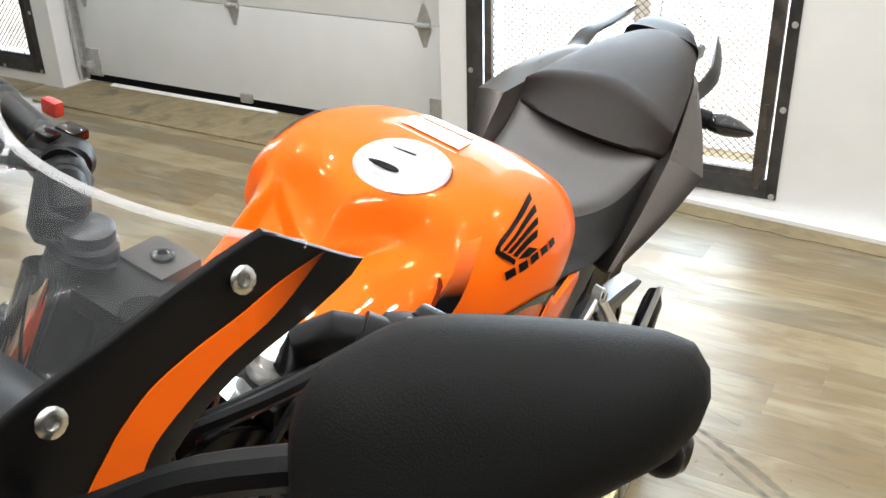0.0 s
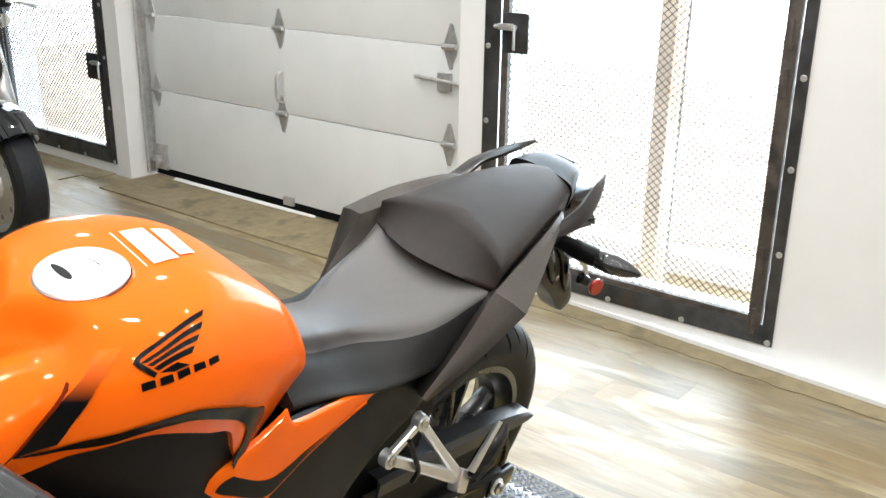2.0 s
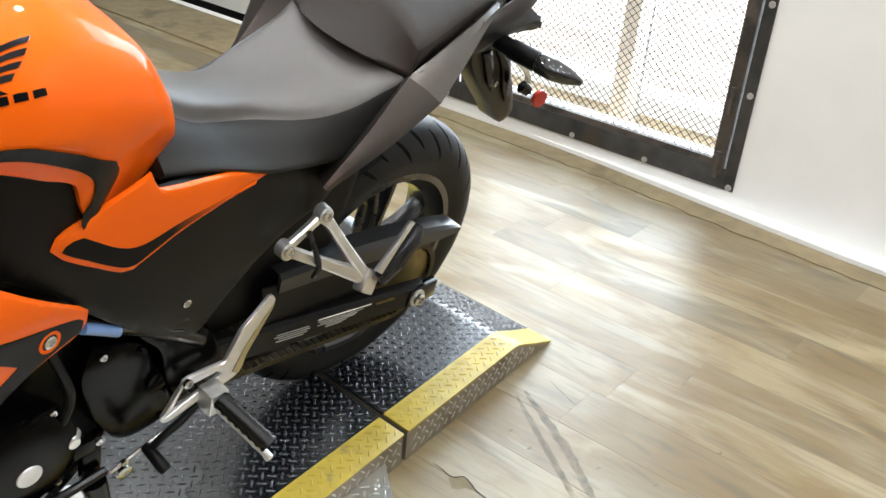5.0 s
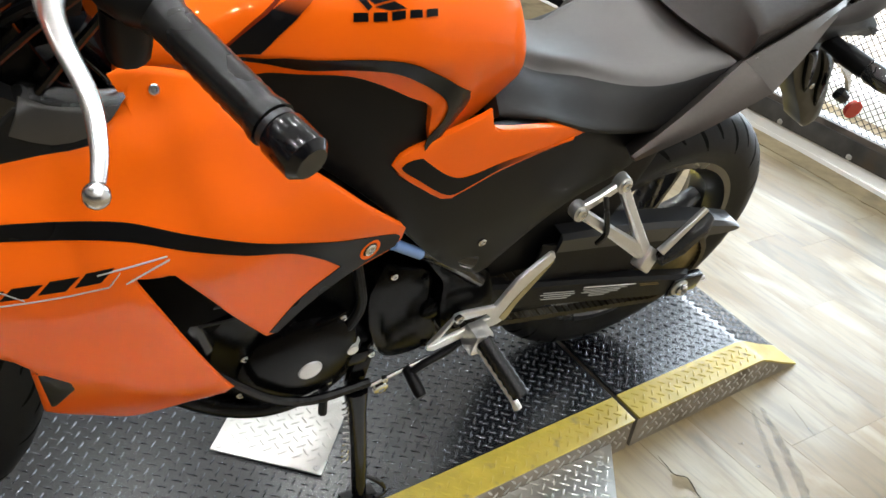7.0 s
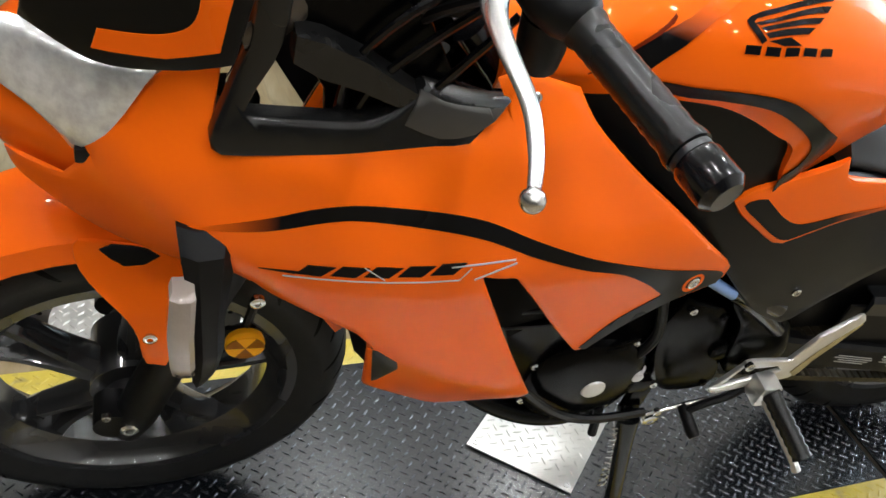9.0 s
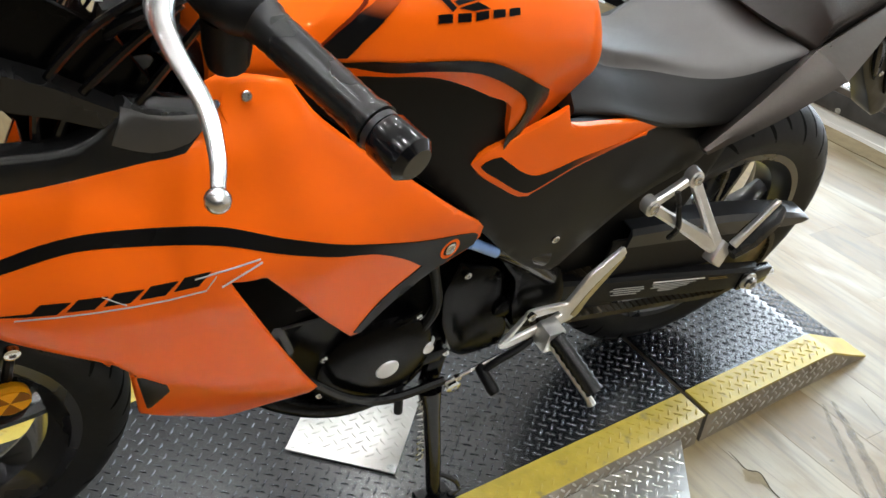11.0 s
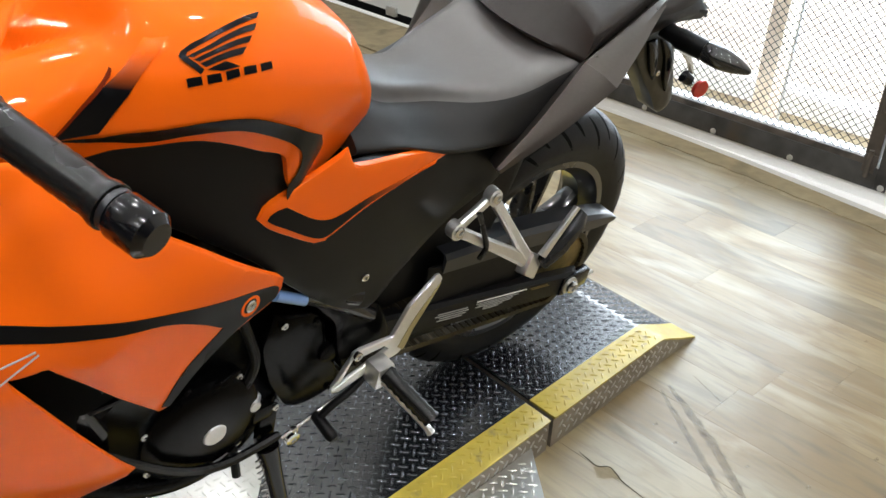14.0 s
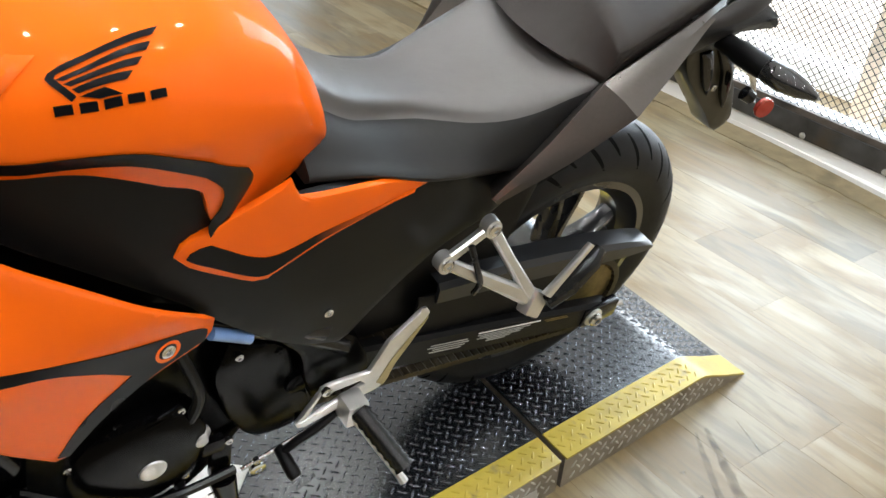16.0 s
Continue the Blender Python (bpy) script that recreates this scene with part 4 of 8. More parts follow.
def top_decal(name, pts, mat, parent, label="", off=0.0017, res=0.005, smooth=True, grid=(0.0035, 0.002)):
    """Film on the tank's upper skin, from an outline seen from above."""
    poly = outline(pts, smooth, res)
    bm = bmesh.new()
    n = len(poly)
    extra = []
    x0, x1 = min(p[0] for p in poly), max(p[0] for p in poly)
    y0, y1 = min(p[1] for p in poly), max(p[1] for p in poly)
    for i in range(int((x1 - x0) / grid[0]) + 1):
        for j in range(int((y1 - y0) / grid[1]) + 1):
            q = (x0 + grid[0] * (i + 0.5), y0 + grid[1] * (j + 0.5))
            if inside(q, poly) and edge_distance(q, poly) > 0.3 * grid[1]:
                extra.append(Vector(q))
    vs, es, fs, *_ = delaunay_2d_cdt([Vector(p) for p in poly] + extra, [(i, (i + 1) % n) for i in range(n)], [list(range(n))], 1, 1e-6)
    tops = []
    for v in vs:
        z = tank_top(v.x, v.y)
        dx = (tank_top(v.x + 0.003, v.y) - tank_top(v.x - 0.003, v.y)) / 0.006
        dy = (tank_top(v.x, v.y + 0.002) - tank_top(v.x, v.y - 0.002)) / 0.004
        nrm = Vector((-dx, -dy, 1)).normalized()
        tops.append(bm.verts.new(Vector((v.x, v.y, z)) + nrm * off))
    for f in fs:
        bm.faces.new([tops[i] for i in f])
    return part(name, bm, mat, parent, label)


def mirrored_loft(name, xs, profile, mat, parent, label="", mid=0.0):
    """A body symmetric about the bike's middle, from half profiles that go from the top's middle to the underside."""
    bm = bmesh.new()
    rings = []
    for x in xs:
        h = profile(x)
        m = mid(x) if callable(mid) else mid
        ring = [(x, m + y, z) for y, z in h] + [(x, m - y, z) for y, z in reversed(h) if y > 1e-5]
        rings.append(ring)
    loft(bm, rings)
    return part(name, bm, mat, parent, label, sharp=60)


def build_tank():
    xs = [0.575, 0.58, 0.587] + frange(0.6, 0.68, 8) + frange(0.688, 0.75, 20) + frange(0.755, 0.885, 22) + frange(0.889, 0.975, 36) + frange(0.981, 1.052, 14)
    bm = bmesh.new()
    loft(bm, [[(x, TANK_MID + y, z) for y, z in tank_profile(x)] + [(x, TANK_MID - y, z) for y, z in reversed(tank_profile(x, False)) if y > 1e-5] for x in xs])
    tank = part("fuel_tank", bm, M_ORANGE, bike, "glossy orange fuel tank with black graphics", sharp=40)
    # cap, seen as a wide satin ring with a lock flap
    cx, cz = 0.842, 1.0070
    tilt = pose(cx, 0.042, cz, 0, 6.5, 0)
    bm = bmesh.new()
    lathe(bm, [(0.0016, 0.0), (0.0016, 0.019), (0.0022, 0.022), (0.0030, 0.031), (0.0034, 0.040), (0.0028, 0.0455), (0.0004, 0.048), (-0.006, 0.048)], axis="z", n=40)
    bmesh.ops.transform(bm, matrix=tilt, verts=bm.verts)
    cap = part("fuel_cap", bm, M_CAP, tank, "satin silver fuel cap")
    bm = bmesh.new()
    loft(bm, [[(0.017 * math.cos(a) - 0.004, 0.0045 * math.sin(a), h) for a in frange(0, 2 * math.pi * 0.95, 20)] for h in (0.0012, 0.0032)])
    bmesh.ops.transform(bm, matrix=tilt @ pose(0.0145, -0.008, 0, 0, 0, 94), verts=bm.verts)
    part("lock_flap", bm, M_GLOSS, cap, "dark-edged lock flap")
    bm = bmesh.new()
    box(bm, -0.0125, 0.0125, -0.0006, 0.0006, 0.001, 0.0030)
    bmesh.ops.transform(bm, matrix=tilt @ pose(-0.0195, -0.011, 0, 0, 0, 97), verts=bm.verts)
    part("key_mark", bm, M_BLACK, cap, "thin dark printed line")
    # warning stickers behind the cap
    top_decal("warning_label", [(0.764, -0.014, 1), (0.733, -0.015, 1), (0.738, 0.062, 1), (0.771, 0.064, 1)], M_STICKER, tank, "white warning sticker with unreadable print", smooth=False)
    top_decal("warning_label", [(0.726, -0.012, 1), (0.701, -0.013, 1), (0.710, 0.052, 1), (0.733, 0.056, 1)], M_STICKER, tank, "white warning sticker with unreadable print", smooth=False)
    top_decal("label_line", [(0.7745, -0.016, 1), (0.7732, -0.016, 1), (0.7800, 0.0660, 1), (0.7813, 0.0660, 1)], M_STICKER, tank, "thin white outline of the sticker", smooth=False, res=0.002, grid=(0.003, 0.004))
    # black stripe that folds back along the side, fading at its upper end
    up = fade_material("stripe_fade_up", INK, ORANGE, 2, 0.945, 0.978)
    decal("stripe_leg", [(0.968, 0.8970, 1), (0.955, 0.9120), (0.936, 0.9330), (0.913, 0.9530), (0.897, 0.9670), (0.880, 0.9820, 1), (0.862, 0.9850, 1), (0.874, 0.9760), (0.890, 0.9620), (0.909, 0.9370), (0.932, 0.9040, 1)], tank_y, up, tank, off=0.0024, label="black stripe that fades into the orange")
    decal("stripe_arm", [(0.968, 0.8970, 1), (0.929, 0.8990, 1), (0.900, 0.9070), (0.852, 0.9160), (0.819, 0.9170), (0.793, 0.9120), (0.761, 0.8960), (0.693, 0.8540, 1), (0.683, 0.8290), (0.708, 0.7850, 1), (0.727, 0.7760, 1), (0.730, 0.7920), (0.718, 0.8130), (0.720, 0.8400), (0.748, 0.8670), (0.803, 0.8970), (0.846, 0.8990), (0.896, 0.8910), (0.926, 0.8920)], tank_y, M_INK, tank, off=0.0024, label="black stripe over the knee")
    # wing emblem as plain swept bars, and dark bars for the maker's name under it
    top_decal("emblem_bar", [(0.768, 0.147, 1), (0.805, 0.156), (0.831, 0.160), (0.848, 0.1605), (0.857, 0.1615), (0.860, 0.1635), (0.857, 0.168), (0.846, 0.179, 1), (0.842, 0.178, 1), (0.851, 0.169), (0.854, 0.1655), (0.852, 0.1642), (0.845, 0.1642), (0.824, 0.163), (0.801, 0.160), (0.775, 0.154, 1)], M_INK, tank)
    top_decal("emblem_bar", [(0.854, 0.1665, 1), (0.830, 0.1665), (0.778, 0.159, 1), (0.784, 0.165, 1), (0.825, 0.169), (0.848, 0.169, 1)], M_INK, tank)
    top_decal("emblem_bar", [(0.849, 0.1703, 1), (0.827, 0.1707), (0.788, 0.1687, 1), (0.794, 0.173, 1), (0.822, 0.1735), (0.844, 0.173, 1)], M_INK, tank)
    top_decal("emblem_bar", [(0.844, 0.1743, 1), (0.824, 0.1747), (0.798, 0.1755, 1), (0.804, 0.179, 1), (0.820, 0.1783), (0.840, 0.1773, 1)], M_INK, tank)
    top_decal("emblem_bar", [(0.840, 0.1787, 1), (0.821, 0.1793, 1), (0.809, 0.1845, 1), (0.826, 0.183, 1)], M_INK, tank, smooth=False)
    for k in range(4):
        top_decal("far_emblem_bar", [(0.854 - 0.005 * k, 2 * TANK_MID - 0.1635 - 0.0038 * k, 1), (0.772 + 0.010 * k, 2 * TANK_MID - 0.150 - 0.0075 * k, 1), (0.777 + 0.010 * k, 2 * TANK_MID - 0.155 - 0.0075 * k, 1), (0.848 - 0.005 * k, 2 * TANK_MID - 0.1662 - 0.0038 * k, 1)], M_INK, tank, smooth=False)
    for k in range(5):
        x0, x1 = 0.8590 - 0.0175 * k, 0.8460 - 0.0175 * k
        y0, y1 = (keyed(x, (0.772, 0.1842), (0.789, 0.1858), (0.808, 0.1852), (0.827, 0.1835), (0.845, 0.1800), (0.859, 0.1762)) for x in (x0, x1))
        top_decal("name_bar", [(x0, y0, 1), (x1, y1, 1), (x1, y1 + 0.0034, 1), (x0, y0 + 0.0034, 1)], M_INK, tank, smooth=False, off=0.002, res=0.0015, grid=(0.003, 0.001))
    # narrow gap behind the wing, and the gasket round the cap
    line = spline([(0.9125, 0.0, 0.959), (0.916, 0.0, 0.9545), (0.928, 0.0, 0.942), (0.941, 0.0, 0.929), (0.962, 0.0, 0.906), (0.977, 0.0, 0.893)], 4)
    left, right = [], []
    for i, p in enumerate(line):
        d = (line[min(i + 1, len(line) - 1)] - line[max(i - 1, 0)]).normalized()
        w = 0.0010 * math.sin(math.pi * (0.08 + 0.84 * i / (len(line) - 1))) + 0.0002
        left.append((p.x - d.z * w, p.z + d.x * w, 1))
        right.append((p.x + d.z * w, p.z - d.x * w, 1))
    decal("panel_gap", left + right[::-1], tank_y, M_SEAM, tank, off=0.0035, smooth=False, label="thin dark gap between two tank mouldings")
    bm = bmesh.new()
    lathe(bm, [(-0.010, 0.0482), (-0.0025, 0.0482), (-0.0025, 0.0497), (-0.010, 0.0497)], axis="z", n=48)
    bmesh.ops.transform(bm, matrix=tilt, verts=bm.verts)
    part("gasket", bm, M_SEAM, cap, "thin dark gasket ring")
    bm = bmesh.new()
    lathe(bm, [(-0.022, 0.0498), (-0.0022, 0.0498), (-0.0030, 0.0515), (-0.0080, 0.0550), (-0.022, 0.0600)], axis="z", n=48)
    bmesh.ops.transform(bm, matrix=tilt, verts=bm.verts)
    part("cap_collar", bm, M_ORANGE, tank, "orange collar round the cap")
    return tank


def build_covers():
    cov = panel("side_cover", [(1.05, 0.905, 1), (0.967, 0.912), (0.888, 0.912), (0.83, 0.905), (0.77, 0.885), (0.712, 0.840), (0.700, 0.812), (0.712, 0.785), (0.735, 0.770, 1), (0.62, 0.777),
                (0.52, 0.757), (0.418, 0.722), (0.30, 0.70), (0.245, 0.672, 1), (0.275, 0.622), (0.374, 0.582), (0.463, 0.524), (0.517, 0.478, 1), (0.60, 0.53), (0.714, 0.641), (0.755, 0.687), (0.841, 0.757), (0.915, 0.809), (0.99, 0.865)],
                cover_y, M_BLACK, label="satin black frame cover", thick=0.012, rim=0.005)
    panel("side_cover", [(0.90, 0.79), (0.80, 0.80), (0.70, 0.78), (0.52, 0.757), (0.30, 0.70), (0.26, 0.64), (0.463, 0.524), (0.6, 0.53), (0.755, 0.687)], cover_y, M_BLACK, thick=0.012, sign=-1, step=0.05)
    bolt(cov, (0.555, cover_y(0.555, 0.567) + 0.001, 0.567), (0, 1, 0), 0.0065, M_STEEL)
    for sgn in (1, -1):
        pan = panel("seat_side_panel", [(0.411, 0.727, 1), (0.485, 0.752), (0.545, 0.766), (0.587, 0.774), (0.622, 0.783, 1), (0.630, 0.797), (0.636, 0.811, 1), (0.649, 0.806), (0.683, 0.796), (0.714, 0.787), (0.744, 0.778), (0.755, 0.771), (0.761, 0.756), (0.748, 0.740), (0.703, 0.707), (0.674, 0.687), (0.655, 0.6825), (0.637, 0.689), (0.582, 0.7055), (0.488, 0.7185)],
                    lambda x, z: cover_y(x, z) + 0.007, M_ORANGE, label="glossy orange seat side panel", thick=0.008, rim=0.005, sign=sgn)
        if sgn == 1:
            fade = fade_material("panel_fade", INK, ORANGE, 0, 0.60, 0.46)
            decal("panel_band", [(0.751, 0.755), (0.747, 0.761), (0.738, 0.764), (0.725, 0.764, 1), (0.710, 0.752), (0.681, 0.730), (0.656, 0.718), (0.632, 0.717), (0.585, 0.723), (0.499, 0.7255), (0.455, 0.728, 1), (0.455, 0.722, 1), (0.492, 0.7215), (0.581, 0.7135), (0.634, 0.6985), (0.655, 0.6925), (0.674, 0.698), (0.723, 0.733)],
                  lambda x, z: cover_y(x, z) + 0.007, fade, pan, "black band that fades along the panel")


# -- seats and tail
def rider_profile(x):
    zt = keyed(x, (0.185, 0.838), (0.22, 0.822), (0.30, 0.798), (0.38, 0.790), (0.46, 0.800), (0.52, 0.824), (0.57, 0.858), (0.60, 0.878))
    ye = keyed(x, (0.185, 0.128), (0.23, 0.117), (0.27, 0.112), (0.317, 0.102), (0.358, 0.086), (0.385, 0.072), (0.42, 0.058), (0.477, 0.057), (0.519, 0.066), (0.60, 0.062))
    ze = zt - keyed(x, (0.185, 0.004), (0.25, 0.008), (0.36, 0.010), (0.46, 0.013), (0.55, 0.02), (0.60, 0.03))
    yb = keyed(x, (0.185, 0.118), (0.30, 0.126), (0.45, 0.134), (0.60, 0.130))
    zb = keyed(x, (0.185, 0.69), (0.27, 0.698), (0.418, 0.724), (0.52, 0.755), (0.60, 0.768))
    pts = spline([(0.0, zt), (ye * 0.5, zt - 0.0015), (ye * 0.86, zt * 0.5 + ze * 0.5), (ye + 0.004, ze - 0.010), (ye * 0.72 + yb * 0.28 + 0.010, ze * 0.72 + zb * 0.28 - 0.006), (ye * 0.35 + yb * 0.65 + 0.010, ze * 0.35 + zb * 0.65), (yb + 0.003, zb + 0.012), (yb - 0.006, zb)], 4)
    return [tuple(p) for p in pts] + [(0.0, zb)]


def build_pillion():
    """Stepped up: a broad front face leans back to a bowed crest, then the top runs up to the tail."""
    mid, n = 0.006, 12
    rings = []
    for k in range(-n, n + 1):
        v = math.sin(math.pi / 2 * k / n)
        drop = 0.030 * (1 - math.sqrt(max(0.0, 1 - 0.985 * v * v)))
        crest, lip = 0.156 + 0.036 * abs(v), 0.240 - 0.044 * v * v
        row = []
        for x in frange(-0.150, crest, 16) + frange(crest + (lip - crest) * 0.12, lip, 8):
            half = keyed(x, (-0.150, 0.040), (-0.10, 0.060), (0.0, 0.090), (0.10, 0.114), (0.19, 0.130), (0.24, 0.132))
            z = keyed(x, (-0.150, 0.918), (-0.10, 0.929), (0.0, 0.925), (0.10, 0.910), (0.156, 0.899), (0.20, 0.893)) - drop
            if x > crest:
                s = (x - crest) / (lip - crest)
                top = keyed(crest, (-0.150, 0.918), (-0.10, 0.929), (0.0, 0.925), (0.10, 0.910), (0.156, 0.899), (0.20, 0.893)) - drop
                z = top + (0.838 - 0.006 * v * v - top) * s - 0.006 * math.sin(math.pi * s)
            row.append((x, mid + v * half, z))
        low = [(x, y * 0.97, keyed(x, (-0.15, 0.875), (0.0, 0.850), (0.2, 0.820), (0.24, 0.816))) for x, y, z in reversed(row[::4])]
        rings.append(row + low)
    bm = bmesh.new()
    loft(bm, rings)
    part("pillion_seat", bm, M_PILLION, bike, "dark grey vinyl pillion seat, stepped up", sharp=88)


def build_seat_and_tail():
    seat = mirrored_loft("rider_seat", [0.185, 0.188] + frange(0.195, 0.60, 34), rider_profile, M_SEAT, bike, "dark grey vinyl rider seat with shade painted into its sides")
    # the sides' shade is put into the colour: faces below the edge go darker
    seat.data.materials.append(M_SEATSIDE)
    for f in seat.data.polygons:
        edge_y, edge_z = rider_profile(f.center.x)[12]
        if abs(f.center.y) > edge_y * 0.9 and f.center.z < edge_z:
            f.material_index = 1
    build_pillion()
    for sgn in (1, -1):
        # tail cowl: an upper facet and a front facet meet on a sharp crease that flares out beside the seat
        inner = [(0.335, 0.140, 0.682), (0.270, 0.146, 0.760), (0.214, 0.148, 0.838), (0.12, 0.128, 0.858), (0.009, 0.103, 0.880), (-0.025, 0.092, 0.884), (-0.050, 0.082, 0.886)]
        outer = [(0.330, 0.148, 0.678), (0.262, 0.180, 0.750), (0.200, 0.204, 0.823), (0.11, 0.166, 0.848), (0.009, 0.119, 0.872), (-0.025, 0.106, 0.876), (-0.050, 0.090, 0.879)]
        under = [(0.315, 0.128, 0.664), (0.235, 0.150, 0.725), (0.165, 0.165, 0.782), (0.085, 0.135, 0.815), (0.0, 0.098, 0.846), (-0.025, 0.088, 0.850), (-0.050, 0.074, 0.855)]
        deep = [(0.30, 0.09, 0.665), (0.23, 0.09, 0.735), (0.16, 0.09, 0.79), (0.08, 0.08, 0.82), (0.0, 0.06, 0.85), (-0.025, 0.055, 0.855), (-0.050, 0.05, 0.858)]
        if sgn == -1:
            outer[:2] = [(0.330, 0.128, 0.680), (0.262, 0.166, 0.752)]
            outer[3:5] = [(0.11, 0.178, 0.856), (0.009, 0.134, 0.880)]
        def fine(row):
            return spline(row[:3], 6)[:-1] + spline(row[2:], 5)
        bm = bmesh.new()
        rows = [fine(r) for r in (inner, outer, under, deep)]
        rings = []
        for i, (p, q, u, w) in enumerate(zip(*rows)):
            e = (q - p).normalized() * min(0.005, (q - p).length * 0.3)
            h = (u - q).normalized() * 0.004
            rings.append([(v[0], sgn * v[1], v[2]) for v in (p, p.lerp(q, 0.5) + Vector((0, 0.002, 0.002)), q - e, q + h * 0.3, q + h, u, w)])
        loft(bm, rings)
        part("tail_cowl", bm, M_COWL, bike, "grey metallic tail cowl", sharp=28)
        # grab rail: a flat blade that leaves the cowl's end, bows outwards and sweeps back to a tip
        inner = spline([(0.030, 0.094, 0.866), (-0.015, 0.100, 0.874), (-0.062, 0.104, 0.894), (-0.105, 0.094, 0.904), (-0.160, 0.079, 0.912), (-0.207, 0.066, 0.918)], 6)
        outer = spline([(0.020, 0.112, 0.864), (-0.030, 0.119, 0.868), (-0.080, 0.121, 0.882), (-0.130, 0.107, 0.897), (-0.175, 0.087, 0.909), (-0.209, 0.070, 0.915)], 6)
        bm = bmesh.new()
        rings = []
        for p, q in zip(inner, outer):
            if sgn == -1:
                p = p + Vector((0, keyed(p.x, (-0.21, 0.030), (-0.10, 0.006), (0.0, 0.010)), 0.004))
                q = q + Vector((0, keyed(q.x, (-0.21, 0.034), (-0.10, 0.032), (0.0, 0.030)), 0.0))
            e = q - p
            n = Vector((0.25, -0.2, 1)).normalized() * min(0.009, e.length * 0.45)
            ring = [p - n * 0.4, p + n * 0.5, p.lerp(q, 0.25) + n, p.lerp(q, 0.75) + n, q + n * 0.5, q - n * 0.4, p.lerp(q, 0.5) - n * 0.9]
            rings.append([(v.x, sgn * v.y, v.z) for v in ring])
        loft(bm, rings)
        part("grab_rail", bm, M_GRAB, bike, "dark grey metallic grab rail")
    # tail end between the rails
    def tail_profile(x):
        zt = keyed(x, (-0.205, 0.908), (-0.190, 0.921), (-0.150, 0.932), (-0.09, 0.928))
        w = keyed(x, (-0.205, 0.028), (-0.190, 0.038), (-0.15, 0.052), (-0.09, 0.070))
        zb = keyed(x, (-0.205, 0.880), (-0.1, 0.845))
        return [tuple(p) for p in spline([(0.0, zt), (w * 0.6, zt - 0.002), (w, zt - 0.014), (w * 0.96, zb * 0.6 + zt * 0.4 - 0.006), (w * 0.7, zb)], 4)] + [(0.0, zb)]
    tail = mirrored_loft("tail_end", frange(-0.205, -0.09, 10), tail_profile, M_BLACK, bike, "dark grey tail end", mid=lambda x: keyed(x, (-0.205, -0.016), (-0.15, -0.012), (-0.09, 0.0)))
    bm = bmesh.new()
    box(bm, -0.190, -0.184, -0.034, 0.010, 0.920, 0.9262)
    part("name_bar", bm, M_SILVERINK, tail, "small silver lettering bar")
    def under_profile(x):
        w = keyed(x, (-0.30, 0.030), (-0.2, 0.042), (0.0, 0.07), (0.25, 0.095))
        zt = keyed(x, (-0.30, 0.790), (-0.2, 0.84), (0.0, 0.83), (0.2, 0.79), (0.25, 0.77))
        zb = keyed(x, (-0.30, 0.765), (-0.2, 0.775), (0.0, 0.75), (0.2, 0.69), (0.25, 0.665))
        return [(0, zt), (w * 0.8, zt), (w, zt - 0.02), (w, zb + 0.02), (w * 0.7, zb), (0, zb)]
    mirrored_loft("under_tail", frange(-0.30, 0.25, 14), under_profile, M_BLACK, bike, "black under-tail moulding")
    bm = bmesh.new()
    box(bm, -0.285, -0.16, -0.040, 0.040, 0.838, 0.874, 0.012)
    lamp = part("tail_lamp", bm, M_GLOSS, bike, "dark tail lamp housing")
    bm = bmesh.new()
    box(bm, -0.290, -0.282, -0.034, 0.034, 0.843, 0.869, 0.003)
    part("tail_lens", bm, M_RED, lamp, "red tail lens")
    # number plate hanger: a tapered shield with two raised fins and a bolt
    def hang_y(x, z):
        return 0.022
    h = panel("plate_hanger", [(-0.105, 0.765, 1), (-0.126, 0.716), (-0.193, 0.644), (-0.230, 0.608), (-0.262, 0.573, 1), (-0.280, 0.563), (-0.293, 0.566, 1), (-0.317, 0.580, 1), (-0.300, 0.617), (-0.277, 0.661), (-0.228, 0.714), (-0.205, 0.770, 1)], hang_y, M_HANGER, label="olive-black plate hanger", thick=0.045, rim=0.006)
    bolt(h, (-0.213, 0.024, 0.669), (0, 1, 0), 0.006)
    for fin in ([(-0.140, 0.745, 1), (-0.165, 0.748, 1), (-0.190, 0.700), (-0.203, 0.656, 1), (-0.178, 0.682)], [(-0.180, 0.745, 1), (-0.222, 0.738, 1), (-0.252, 0.680), (-0.264, 0.619, 1), (-0.238, 0.652), (-0.215, 0.700)]):
        panel("hanger_fin", fin, lambda x, z: 0.030, M_GLOSS, h, "raised gloss black fin", thick=0.008, rim=0.003)
    for sgn in (1, -1):
        bm = bmesh.new()
        tube(bm, spline([(-0.165, sgn * 0.03, 0.772), (-0.174, sgn * 0.065, 0.768), (-0.186, sgn * 0.11, 0.765)], 4), [0.016] * 4 + [0.019] * 5, 12)
        sig = part("rear_signal", bm, M_BLACK, bike, "black rear turn signal on a ribbed stalk")
        bm = bmesh.new()
        prof = [(0.0, 0.016), (0.01, 0.024), (0.035, 0.026), (0.06, 0.020), (0.085, 0.007), (0.088, 0.0)]
        rings = [ring_at((-0.184 - 0.42 * d, sgn * (0.105 + d), 0.766 - 0.10 * d), (-0.4, sgn, -0.1), max(r, 0.001), 14, 0.8) for d, r in prof]
        loft(bm, rings)
        part("signal_body", bm, M_SMOKE, sig, "smoked signal body")
    bm = bmesh.new()
    lathe(bm, [(0.0, 0.0), (0.0, 0.0175), (0.006, 0.019), (0.009, 0.0175), (0.009, 0.0)], (0, 0, 0), "y", 24)
    bmesh.ops.transform(bm, matrix=pose(-0.322, 0.060, 0.634, 0, 0, -12), verts=bm.verts)
    part("red_reflector", bm, M_RED, h, "round red reflector")
